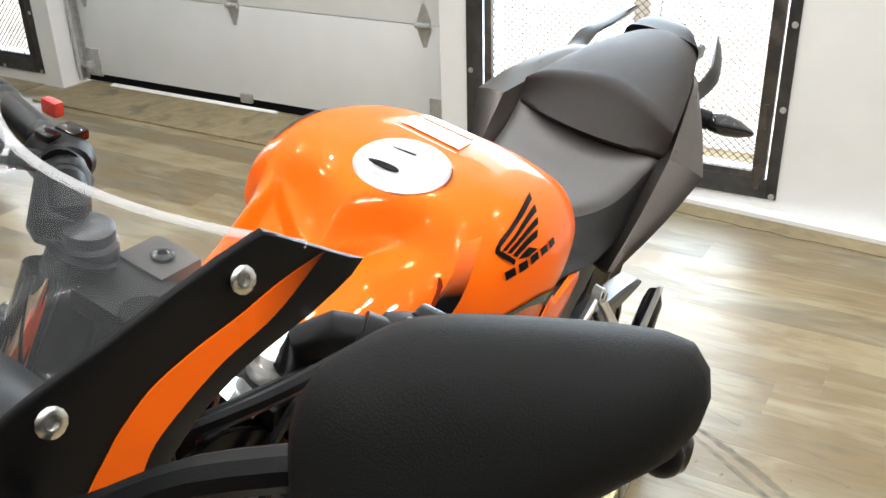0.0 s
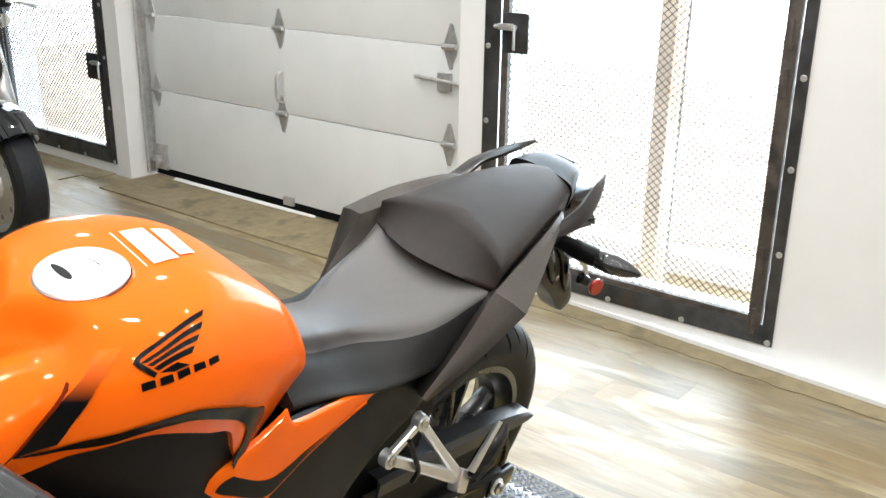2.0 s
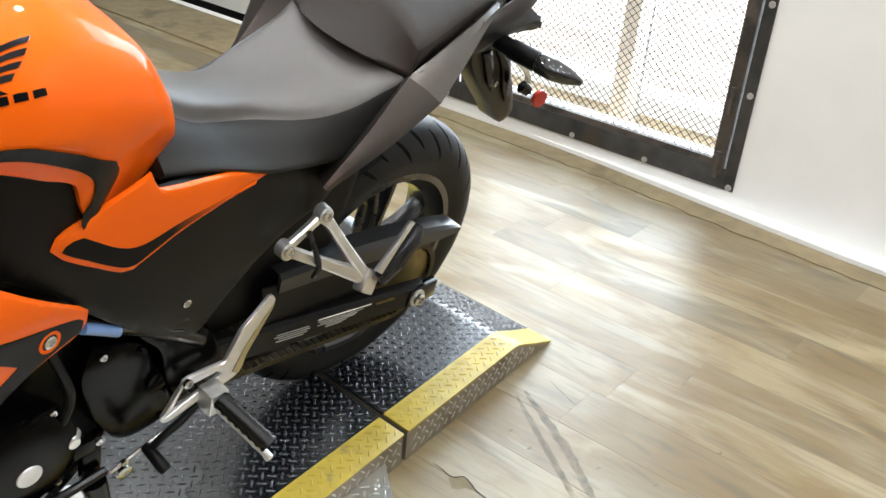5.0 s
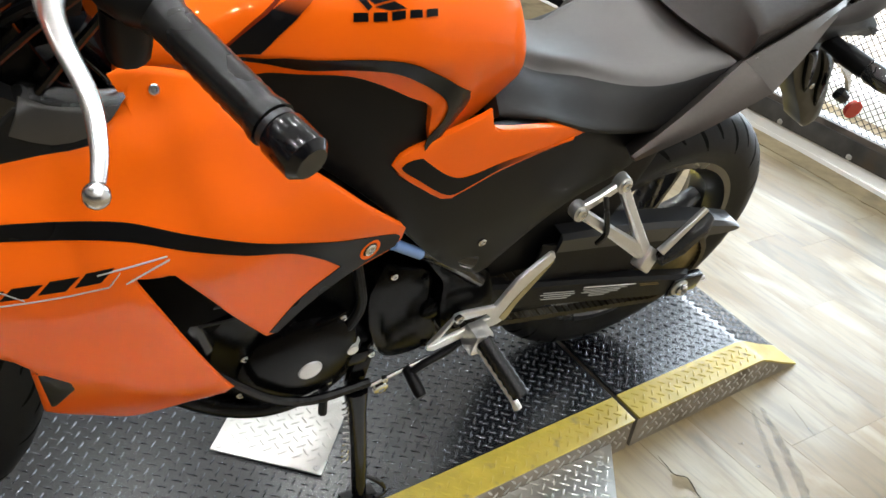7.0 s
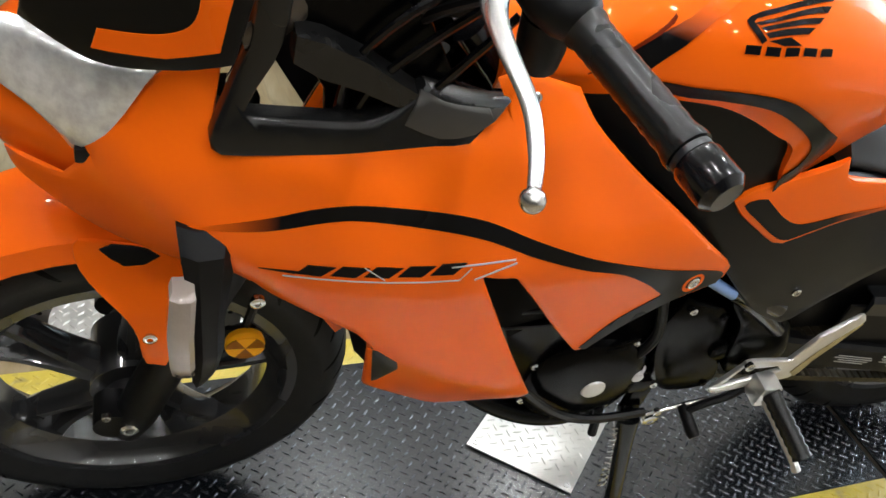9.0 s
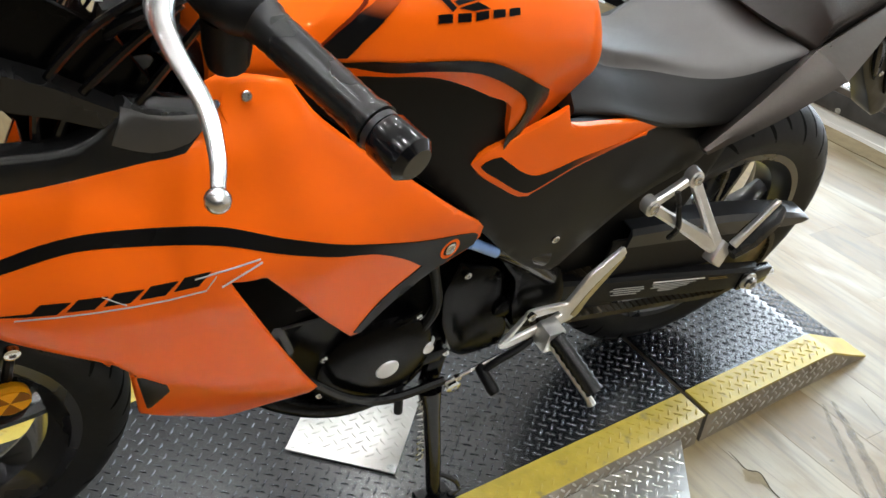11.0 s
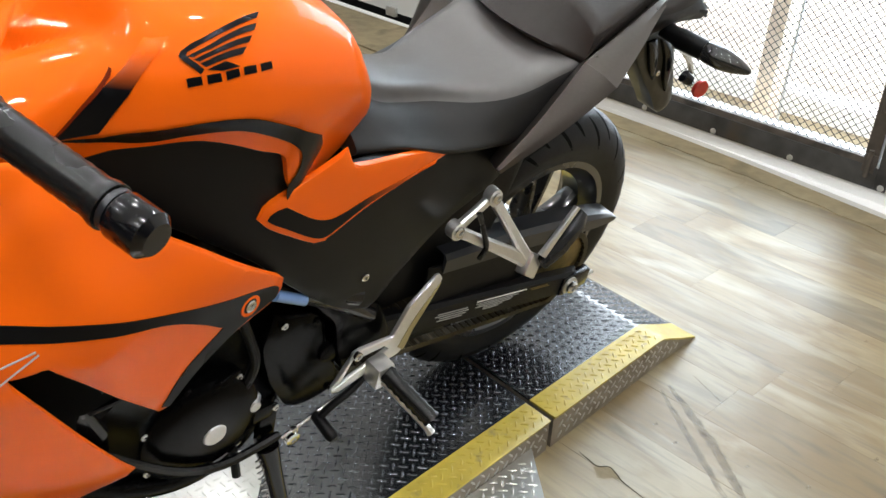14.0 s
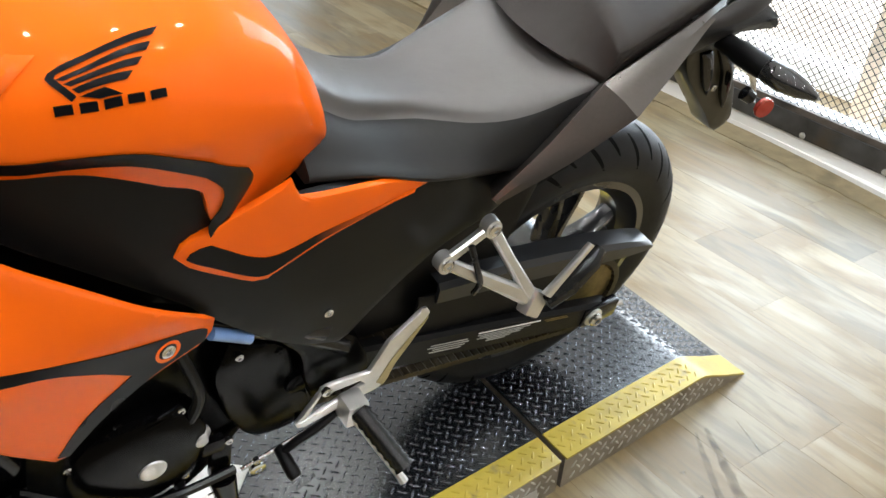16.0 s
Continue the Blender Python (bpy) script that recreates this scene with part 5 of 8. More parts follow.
    bm = bmesh.new()
    rings = []
    for x, z, w in ((-0.185, 0.748, 0.010), (-0.220, 0.733, 0.013), (-0.255, 0.708, 0.014), (-0.285, 0.675, 0.015), (-0.300, 0.650, 0.012)):
        rings.append([(x + w * 0.6, 0.046, z + w), (x + w * 0.6, 0.056, z + w), (x - w * 0.6, 0.056, z - w), (x - w * 0.6, 0.046, z - w)])
    loft(bm, rings)
    part("reflector_bracket", bm, M_LEVER, h, "bright curved reflector bracket")
    bm = bmesh.new()
    tube(bm, [(-0.262, 0.052, 0.668), (-0.275, 0.062, 0.660)], [0.013, 0.011], 12)
    part("reflector_nut", bm, M_GLOSS, h, "black rubber nut")


# -- wheels
def build_wheel(name, cx, cz, radius, width, rim_r, label, hand):
    half = width / 2
    bm = bmesh.new()
    prof = []
    for k in range(19):
        a = math.pi * (k / 18 - 0.5) * 1.02
        y = half * math.sin(a)
        r = radius - (radius - rim_r - 0.036) * (1 - math.cos(a) if abs(a) < math.pi / 2 else 1)
        prof.append((y, max(r, rim_r + 0.034)))
    prof = [(-half * 0.80, rim_r - 0.002), (-half * 0.93, rim_r + 0.02)] + prof + [(half * 0.93, rim_r + 0.02), (half * 0.80, rim_r - 0.002)]
    lathe(bm, prof, (cx, 0, cz), "y", 72)
    tyre = part(name, bm, M_RUBBER, bike, label, sharp=70)
    # tread: dark strips on the skin, slanting back, paint the shade of shallow slots
    verts, faces = [], []
    n = 36
    for k in range(n):
        for sgn in (1, -1):
            a0 = 2 * math.pi * (k + (0.5 if sgn < 0 else 0)) / n
            seg = []
            for i in range(7):
                s = (0.10 if k % 2 else 0.34) + 0.62 * i / 6
                aa = math.pi * 0.5 * s
                y = half * math.sin(aa) * sgn
                r = radius - (radius - rim_r - 0.036) * (1 - math.cos(aa)) + 0.0006
                seg.append((y, r, a0 + 0.24 * s))
            for m, ((y0, r0, b0), (y1, r1, b1)) in enumerate(zip(seg, seg[1:])):
                i = len(verts)
                wide0, wide1 = (0.006 + 0.012 * math.sin(math.pi * (n0 + 0.35) / 6.7) for n0 in (m, m + 1))
                for y, r, b, d in ((y0, r0, b0, -wide0), (y0, r0, b0, wide0), (y1, r1, b1, wide1), (y1, r1, b1, -wide1)):
                    verts.append((cx + r * math.cos(b + d), y, cz + r * math.sin(b + d)))
                faces.append((i, i + 1, i + 2, i + 3))
    ob = new("tread_groove", mesh_of("tread_groove", verts, faces, M_DARK, smooth=False))
    ob.parent = tyre
    tagged(ob, "dark slanting strips painted as the shade in tread slots", kind="stuff")
    # rim
    bm = bmesh.new()
    hw = half * 0.84
    lathe(bm, [(-hw, rim_r + 0.004), (-hw, rim_r - 0.010), (-hw * 0.8, rim_r - 0.014), (-hw * 0.45, rim_r - 0.034), (hw * 0.45, rim_r - 0.034), (hw * 0.8, rim_r - 0.014), (hw, rim_r - 0.010), (hw, rim_r + 0.004)], (cx, 0, cz), "y", 64)
    rim = part("rim", bm, M_RIM, tyre, "gloss black cast rim")
    for k in range(5):
        base = 2 * math.pi * k / 5 + 0.35
        for d in (-0.16, 0.16):
            bm = bmesh.new()
            rings = []
            for s in frange(0, 1, 9):
                r = 0.045 + (rim_r - 0.034 - 0.043) * s
                ang = base + d * (0.5 + 0.5 * s) + 0.10 * math.sin(s * 2.2) * hand
                c = Vector((cx + r * math.cos(ang), 0.012 * (1 - s) * hand, cz + r * math.sin(ang)))
                t = Vector((-math.sin(ang), 0, math.cos(ang)))
                wd, th = keyed(s, (0, 0.016), (0.5, 0.0105), (1, 0.0125)), keyed(s, (0, 0.024), (1, 0.017))
                yv = Vector((0, 1, 0))
                rings.append([c + t * wd + yv * th * 0.5, c + t * wd * 0.4 + yv * th, c - t * wd * 0.4 + yv * th, c - t * wd + yv * th * 0.5, c - t * wd - yv * th * 0.5, c - t * wd * 0.4 - yv * th, c + t * wd * 0.4 - yv * th, c + t * wd - yv * th * 0.5])
            loft(bm, rings)
            part("spoke", bm, M_RIM, rim)
    bm = bmesh.new()
    lathe(bm, [(-0.07, 0.0), (-0.07, 0.03), (-0.05, 0.034), (-0.045, 0.052), (0.045, 0.052), (0.05, 0.034), (0.07, 0.03), (0.07, 0.0)], (cx, 0, cz), "y", 28)
    part("hub", bm, M_RIM, rim, "black hub")
    return tyre


def build_rear():
    t = build_wheel("rear_wheel", 0.010, 0.3085, 0.3085, 0.124, 0.212, "black cast rear wheel with a worn tyre", 1)
    bm = bmesh.new()
    prof = []
    for k in range(76):
        a = 2 * math.pi * k / 76
        r = 0.083 if k % 2 else 0.078
        prof.append((r * math.cos(a), r * math.sin(a)))
    loft(bm, [[(x, y, z + 0.314) for x, z in prof] for y in (0.112, 0.119)])
    part("sprocket", bm, M_BRASS, t, "dull golden rear sprocket")
    t.matrix_local = pose(0, -0.037, 0) @ pose(0.010, 0, 0.3085, -2.46, 0, 0) @ pose(-0.010, 0, -0.3085)
    # chain: links round the rear sprocket and along both runs
    verts, faces = [], []
    pitch = 0.0159
    path = []
    for k in range(18):
        a = math.pi * 0.5 + math.pi * k / 17
        path.append((0.085 * math.cos(a), 0.314 + 0.085 * math.sin(a), a + math.pi / 2))
    for k in range(34):
        path.append((pitch * k, 0.399 - 0.0003 * k, 0.0))
        path.append((pitch * k, 0.229 + 0.0023 * k, 0.14))
    for x, z, a in path:
        ca, sa = math.cos(a), math.sin(a)
        i = len(verts)
        for y in (0.074, 0.090):
            for u, v in ((-0.009, -0.003), (-0.005, -0.006), (0.005, -0.006), (0.009, -0.003), (0.009, 0.003), (0.005, 0.006), (-0.005, 0.006), (-0.009, 0.003)):
                verts.append((x + u * ca - v * sa, y, z + u * sa + v * ca))
        faces.append(tuple(range(i, i + 8)))
        faces.append(tuple(range(i + 15, i + 7, -1)))
        for k in range(8):
            j = (k + 1) % 8
            faces.append((i + k, i + j, i + 8 + j, i + 8 + k))
    ob = new("drive_chain", mesh_of("drive_chain", verts, faces, M_CHAIN, smooth=False))
    ob.parent = bike
    tagged(ob, "oily dark drive chain")
    # swingarm
    arm = None
    for sgn in (1, -1):
        bm = bmesh.new()
        rings = []
        for x, z, h, y in ((0.52, 0.385, 0.030, 0.088), (0.40, 0.365, 0.030, 0.094), (0.25, 0.342, 0.029, 0.100), (0.10, 0.316, 0.028, 0.106), (0.03, 0.304, 0.027, 0.109), (-0.045, 0.292, 0.024, 0.110)):
            c = 0.006
            mid = 0.0 if sgn == 1 else -0.074
            rings.append([(x, mid + sgn * (y + dy), z + dz) for dy, dz in ((0.010, h - c), (0.010 - c, h), (-0.012, h), (-0.014, h - c), (-0.014, -h + c), (-0.012, -h), (0.010 - c, -h), (0.010, -h + c))])
        loft(bm, rings)
        a = part("swingarm", bm, M_BLACK, bike, "black box-section swingarm")
        arm = arm or a

    def arm_y(x, z):
        return keyed(x, (-0.045, 0.1215), (0.25, 0.1115), (0.52, 0.0995))
    # printed maintenance label on the arm, as bars
    for k, (x0, x1, zz, hh, m) in enumerate(((0.245, 0.115, 0.018, 0.0024, M_STICKER), (0.245, 0.135, 0.012, 0.0016, M_GREYINK), (0.24, 0.15, 0.008, 0.0016, M_GREYINK), (0.245, 0.155, 0.004, 0.0016, M_GREYINK), (0.225, 0.175, 0.0, 0.0016, M_GREYINK),
                                             (0.225, 0.185, -0.004, 0.0016, M_GREYINK), (0.335, 0.265, 0.010, 0.0018, M_GREYINK), (0.34, 0.262, 0.005, 0.0018, M_GREYINK), (0.33, 0.268, 0.0, 0.0018, M_GREYINK), (0.335, 0.275, -0.005, 0.0018, M_GREYINK),
                                             (0.105, 0.055, 0.016, 0.0014, M_BRASS), (0.10, 0.05, 0.012, 0.0014, M_BRASS))):
        def zc(x):
            return 0.300 + 0.165 * x + zz
        decal("label_bar", [(x0, zc(x0), 1), (x1, zc(x1), 1), (x1, zc(x1) - hh, 1), (x0, zc(x0) - hh, 1)], arm_y, m, arm, smooth=False, res=0.05)
    bm = bmesh.new()
    box(bm, -0.07, 0.01, 0.105, 0.124, 0.276, 0.318, 0.005)
    adj = part("chain_adjuster", bm, M_GLOSS, arm, "black chain adjuster block")
    bolt(adj, (-0.012, 0.125, 0.298), (0, 1, 0), 0.0135, M_STEEL, "axle_nut", 0.012)
    bm = bmesh.new()
    lathe(bm, [(0, 0.0), (0, 0.0185), (0.003, 0.0185), (0.003, 0.0)], (-0.012, 0.1235, 0.298), "y", 20)
    tube(bm, [(-0.05, 0.112, 0.296), (-0.095, 0.112, 0.29)], 0.005, 8)
    part("adjuster_plate", bm, M_ALLOY, adj, "bare alloy adjuster washer")
    # chain guard, ending in a blade behind the tyre's side
    bm = bmesh.new()
    rings = []
    for x, z, h in ((0.34, 0.470, 0.018), (0.22, 0.459, 0.021), (0.10, 0.443, 0.021), (0.0, 0.428, 0.019), (-0.07, 0.416, 0.015), (-0.118, 0.408, 0.009), (-0.130, 0.406, 0.004)):
        rings.append([(x, 0.101, z + h * 0.5), (x, 0.094, z + h), (x, 0.060, z + h * 1.05), (x, 0.058, z + h * 0.9), (x, 0.092, z + h * 0.85), (x, 0.097, z - h), (x, 0.100, z - h)])
    loft(bm, rings)
    part("chain_guard", bm, M_SATIN, bike, "dark grey chain guard blade")
    panel("chain_cover", [(0.37, 0.372, 1), (0.37, 0.470, 1), (0.22, 0.452), (0.10, 0.432), (0.045, 0.418, 1), (0.030, 0.385), (0.052, 0.345, 1), (0.15, 0.352), (0.25, 0.366)], lambda x, z: 0.0955, M_BLACK, label="deep black cover over the chain", thick=0.004, rim=0.003)
    def hug_profile(x):
        a = math.acos(max(-1, min(1, x / 0.332)))
        z = 0.314 + 0.334 * math.sin(a)
        return [(0, z + 0.01), (0.06, z), (0.078, z - 0.03), (0.074, z - 0.03), (0.055, z - 0.008), (0, z + 0.002)]
    mirrored_loft("inner_mudguard", frange(0.10, 0.30, 9), hug_profile, M_BLACK, bike, "black inner mudguard", mid=-0.03)
    panel("splash_guard", [(0.17, 0.66, 1), (0.30, 0.64), (0.46, 0.56), (0.56, 0.50, 1), (0.56, 0.36, 1), (0.44, 0.345), (0.30, 0.35), (0.235, 0.42), (0.20, 0.52)], lambda x, z: 0.072, M_BLACK, label="black splash guard above the swingarm", thick=0.01, rim=0.004)
    # passenger peg hanger: a cast triangle
    A, B, C = Vector((0.313, 0.133, 0.622)), Vector((0.379, 0.133, 0.580)), Vector((0.241, 0.184, 0.504))
    def bar(bm, p, q, w0, w1, th):
        d = (q - p)
        rings = []
        for s in frange(0, 1, 5):
            c = p.lerp(q, s)
            wd = keyed(s, (0, w0), (0.5, (w0 + w1) * 0.42), (1, w1))
            t = d.normalized()
            nrm = Vector((0, 1, 0.25)).normalized()
            v = t.cross(nrm).normalized()
            rings.append([c + v * wd + nrm * th * 0.3, c + v * wd * 0.6 + nrm * th, c - v * wd * 0.6 + nrm * th, c - v * wd + nrm * th * 0.3, c - v * wd - nrm * th, c + v * wd - nrm * th])
        loft(bm, rings)
    bm = bmesh.new()
    bar(bm, A, C, 0.0085, 0.011, 0.006)
    bar(bm, B, C, 0.009, 0.014, 0.006)
    bar(bm, A, B, 0.008, 0.008, 0.0055)
    for p in (A, B):
        loft(bm, [ring_at(p + Vector((0, -0.008, 0)), (0, 1, 0.2), 0.0145, 16), ring_at(p + Vector((0, 0.007, 0)), (0, 1, 0.2), 0.0135, 16)])
    box(bm, -0.018, 0.018, -0.012, 0.010, -0.022, 0.018, 0.005, Matrix.Translation(C + Vector((-0.004, 0.0, -0.006))) @ pose(0, 0, 0, 15, -35, 0))
    hg = part("peg_hanger", bm, M_ALLOY, bike, "cast aluminium passenger peg hanger")
    for p in (A, B):
        bolt(hg, p + Vector((0, 0.008, 0.001)), (0, 1, 0.2), 0.0095, M_STEEL)
    bm = bmesh.new()
    path = [C + Vector((-0.018, 0.010, -0.004)), C + Vector((-0.050, 0.008, 0.018)), C + Vector((-0.090, 0.002, 0.046)), C + Vector((-0.108, -0.004, 0.058))]
    tube(bm, path, [0.013, 0.019, 0.018, 0.011], 10)
    peg = part("passenger_peg", bm, M_GRIP, hg, "folded black rubber passenger peg")
    bm = bmesh.new()
    bar(bm, C + Vector((-0.006, 0.016, 0.020)), C + Vector((-0.064, 0.012, 0.096)), 0.009, 0.005, 0.004)
    part("peg_plate", bm, M_ALLOY, peg, "bare aluminium peg plate")
    bm = bmesh.new()
    tube(bm, spline([(0.352, 0.146, 0.612), (0.345, 0.158, 0.585), (0.330, 0.160, 0.548), (0.328, 0.152, 0.520)], 5), 0.0045, 8)
    part("rubber_strap", bm, M_GRIP, hg, "black rubber strap")


build_tank()
build_covers()
build_seat_and_tail()
build_rear()


# -- fairing, front end and engine
def scr_y(x, z):
    return keyed(x, (1.12, 0.188), (1.21, 0.166), (1.30, 0.152), (1.38, 0.122), (1.44, 0.085), (1.50, 0.04)) + 0.10 * max(-0.16, min(0.16, 1.05 - z))


def build_fairing():
    for sgn in (1, -1):
        f = panel("side_fairing", [(1.308, 0.826, 1), (1.300, 0.824), (1.280, 0.826), (1.217, 0.833), (1.170, 0.839), (1.121, 0.845), (1.085, 0.850), (1.070, 0.858), (1.056, 0.872, 1), (1.066, 0.889), (1.035, 0.893), (0.983, 0.883, 1), (0.965, 0.859), (0.912, 0.815), (0.832, 0.757), (0.732, 0.673), (0.718, 0.657), (0.727, 0.632, 1),
                   (0.792, 0.621), (0.851, 0.596), (0.886, 0.557, 1), (0.899, 0.563, 1), (0.954, 0.631), (0.998, 0.689), (1.024, 0.721, 1), (1.060, 0.725, 1), (0.995, 0.601), (0.919, 0.463, 1), (0.961, 0.456), (0.985, 0.444), (1.028, 0.423), (1.078, 0.460), (1.132, 0.502, 1), (1.151, 0.616, 1), (1.166, 0.634), (1.207, 0.655), (1.248, 0.676), (1.284, 0.696), (1.340, 0.682), (1.399, 0.677), (1.470, 0.707), (1.48, 0.735, 1), (1.429, 0.738, 1), (1.413, 0.764, 1), (1.405, 0.775, 1), (1.411, 0.784, 1), (1.383, 0.816), (1.352, 0.857, 1), (1.297, 0.900, 1)],
                  fair_y, M_ORANGE, label="glossy orange side fairing with an air intake", thick=0.006, rim=0.004, sign=sgn, step=0.0135 if sgn == 1 else 0.04)
        panel("intake_duct", [(1.075, 0.735, 1), (1.02, 0.738, 1), (0.87, 0.55, 1), (0.89, 0.44, 1), (0.96, 0.45, 1)], lambda x, z: fair_y(x, z) - 0.085, M_DARK, f, "black air duct", thick=0.02, sign=sgn, smooth=False)
        if sgn == -1:
            continue
        fade = fade_material("fairing_fade", INK, ORANGE, 0, 1.25, 1.33)
        decal("fairing_stripe", [(1.334, 0.742, 1), (1.266, 0.767), (1.196, 0.790), (1.132, 0.793), (1.069, 0.783), (1.011, 0.762), (0.923, 0.730), (0.838, 0.697), (0.755, 0.668), (0.729, 0.653), (0.732, 0.638, 1), (0.791, 0.627), (0.845, 0.600), (0.885, 0.564, 1), (0.896, 0.571, 1), (0.865, 0.613), (0.816, 0.645, 1),
                                 (0.852, 0.676), (0.899, 0.707), (0.957, 0.728), (1.009, 0.746), (1.068, 0.767), (1.132, 0.778), (1.196, 0.777), (1.266, 0.757)], fair_y, fade, f, "black stripe over the fairing")
        # model script as slanted plain shapes
        for k in range(5):
            x = 1.222 - 0.030 * k
            z = 0.7205 + 0.003 * k
            decal("script_bar", [(x + 0.012, z, 1), (x - 0.010, z + 0.001, 1), (x - 0.022, z + 0.013, 1), (x + 0.002, z + 0.012, 1)], fair_y, M_INK, f, smooth=False, res=0.02)
        decal("script_bar", [(1.266, 0.7195, 1), (1.235, 0.7200, 1), (1.232, 0.7235, 1)], fair_y, M_INK, f, smooth=False, res=0.02)
        for x0, z0, x1, z1, w in ((1.245, 0.7165, 1.085, 0.7275, 0.0012), (1.070, 0.7275, 1.030, 0.744, 0.0016), (1.095, 0.742, 1.032, 0.7475, 0.0013), (1.085, 0.7275, 1.075, 0.7405, 0.0012), (1.175, 0.7375, 1.155, 0.7255, 0.0012)):
            decal("script_edge", [(x0, z0, 1), (x1, z1, 1), (x1, z1 - w, 1), (x0, z0 - w, 1)], fair_y, M_SILVERINK, f, smooth=False, res=0.03, off=0.0016)
        panel("belly_vent", [(1.147, 0.614, 1), (1.105, 0.576, 1), (1.126, 0.511, 1)], lambda x, z: fair_y(x, z) + 0.001, M_BLACK, f, "black vent insert", thick=0.004, smooth=False)
        panel("front_scoop", [(1.401, 0.677, 1), (1.390, 0.684), (1.370, 0.681), (1.347, 0.673, 1), (1.361, 0.655), (1.380, 0.655)], lambda x, z: max(fair_y(x, z), 0.150) + 0.002, M_DARK, f, "dark oval scoop", thick=0.004)
        b = bolt(f, (0.777, fair_y(0.777, 0.655) + 0.001, 0.655), (-0.2, 1, 0.1), 0.008)
        bm = bmesh.new()
        lathe(bm, [(0.0, 0.0105), (0.0016, 0.0105), (0.0016, 0.0145), (0.0, 0.0145)], (0, 0, 0), "y", 24)
        bmesh.ops.transform(bm, matrix=pose(0.777, fair_y(0.777, 0.655) + 0.001, 0.655, 0, 0, 12), verts=bm.verts)
        part("bolt_ring", bm, M_ORANGE, b, "orange ring round the bolt")
        bolt(f, (1.029, fair_y(1.029, 0.878) + 0.001, 0.878), (0, 1, 0.6), 0.0052)
    panel("fairing_liner", [(1.31, 0.81, 1), (1.10, 0.85, 1), (1.04, 0.88, 1), (0.97, 0.855, 1), (0.76, 0.69, 1), (0.80, 0.60, 1), (0.95, 0.55, 1), (0.98, 0.48, 1), (1.12, 0.53, 1), (1.20, 0.65, 1), (1.40, 0.69, 1), (1.42, 0.75, 1), (1.35, 0.84, 1)], lambda x, z: fair_y(x, z) - 0.016, M_BLACK, bike, "black inside of the far fairing", thick=0.004, sign=-1, smooth=False, step=0.04)
    # belly pan closes the underside between the two sides
    bm = bmesh.new()
    rings = []
    for x, z, w in ((0.915, 0.44, 0.185), (0.98, 0.42, 0.175), (1.05, 0.42, 0.165), (1.11, 0.47, 0.15), (1.13, 0.545, 0.12)):
        rings.append([(x, w, z), (x, w * 0.6, z - 0.05), (x, 0, z - 0.065), (x, -w * 0.6, z - 0.05), (x, -w, z), (x, -w * 0.6, z - 0.042), (x, 0, z - 0.057), (x, w * 0.6, z - 0.042)])
    loft(bm, rings)
    part("belly_pan", bm, M_BLACK, bike, "black belly pan")
    # nose between the sides
    def nose_profile(x):
        w = fair_y(x, 0.76) - 0.004
        zt = keyed(x, (1.38, 0.86), (1.46, 0.83), (1.52, 0.79))
        zb = keyed(x, (1.38, 0.665), (1.46, 0.69), (1.52, 0.74))
        return [tuple(p) for p in spline([(0, zt), (w * 0.6, zt - 0.01), (w * 0.98, zt * 0.55 + zb * 0.45), (w * 0.6, zb + 0.005), (0, zb)], 5)]
    mirrored_loft("nose_cowl", frange(1.38, 1.52, 8), nose_profile, M_ORANGE, bike, "orange nose cowl")
    def lens_y(x, z):
        return fair_y(x, 0.80) * 0.98 - 0.35 * max(0, z - 0.80) + 0.004
    for sgn in (1, -1):
        hl = panel("headlamp", [(1.351, 0.866, 1), (1.395, 0.860), (1.424, 0.860), (1.455, 0.862), (1.50, 0.85, 1), (1.49, 0.815), (1.453, 0.80), (1.432, 0.784), (1.42, 0.770, 1), (1.409, 0.780), (1.381, 0.815)], lens_y, M_LENS, label="clear headlamp lens", thick=0.02, rim=0.006, sign=sgn)
    bm = bmesh.new()
    box(bm, 1.402, 1.418, 0.10, 0.128, 0.764, 0.780, 0.003)
    part("headlamp_clip", bm, M_BLACK, hl, "small black clip")
    # screen panels, black with an orange band, and the clear screen
    for sgn in (1, -1):
        p = panel("screen_panel", [(1.115, 1.097, 1), (1.156, 1.121), (1.191, 1.142, 1), (1.235, 1.129), (1.274, 1.118), (1.312, 1.103), (1.345, 1.083), (1.40, 1.02), (1.44, 0.95), (1.455, 0.885, 1), (1.40, 0.872), (1.345, 0.884), (1.295, 0.902, 1), (1.284, 0.955), (1.274, 0.999), (1.26, 1.015), (1.236, 1.036), (1.203, 1.054), (1.151, 1.076)],
                  scr_y, M_BLACK, label="satin black screen panel with an orange band", thick=0.004, sign=sgn)
        if sgn == 1:
            fade = fade_material("band_fade", ORANGE, INK, 0, 1.20, 1.15)
            decal("screen_band", [(1.150, 1.116, 1), (1.186, 1.084), (1.224, 1.066), (1.259, 1.045), (1.273, 1.032), (1.283, 1.008), (1.297, 0.965), (1.306, 0.913, 1), (1.345, 0.897, 1), (1.40, 0.886, 1), (1.395, 0.905, 1), (1.345, 0.918), (1.325, 0.935), (1.320, 0.98), (1.310, 1.022), (1.296, 1.046), (1.288, 1.057), (1.27, 1.073), (1.245, 1.083), (1.21, 1.093), (1.18, 1.106)], scr_y, fade, p, "orange band along the screen's foot")
            for x, z in ((1.208, 1.117), (1.322, 1.08)):
                bolt(p, (x, scr_y(x, z) + 0.001, z), (0.2, 1, 0.5), 0.0085)
    bm = bmesh.new()
    grid = []
    edge = []
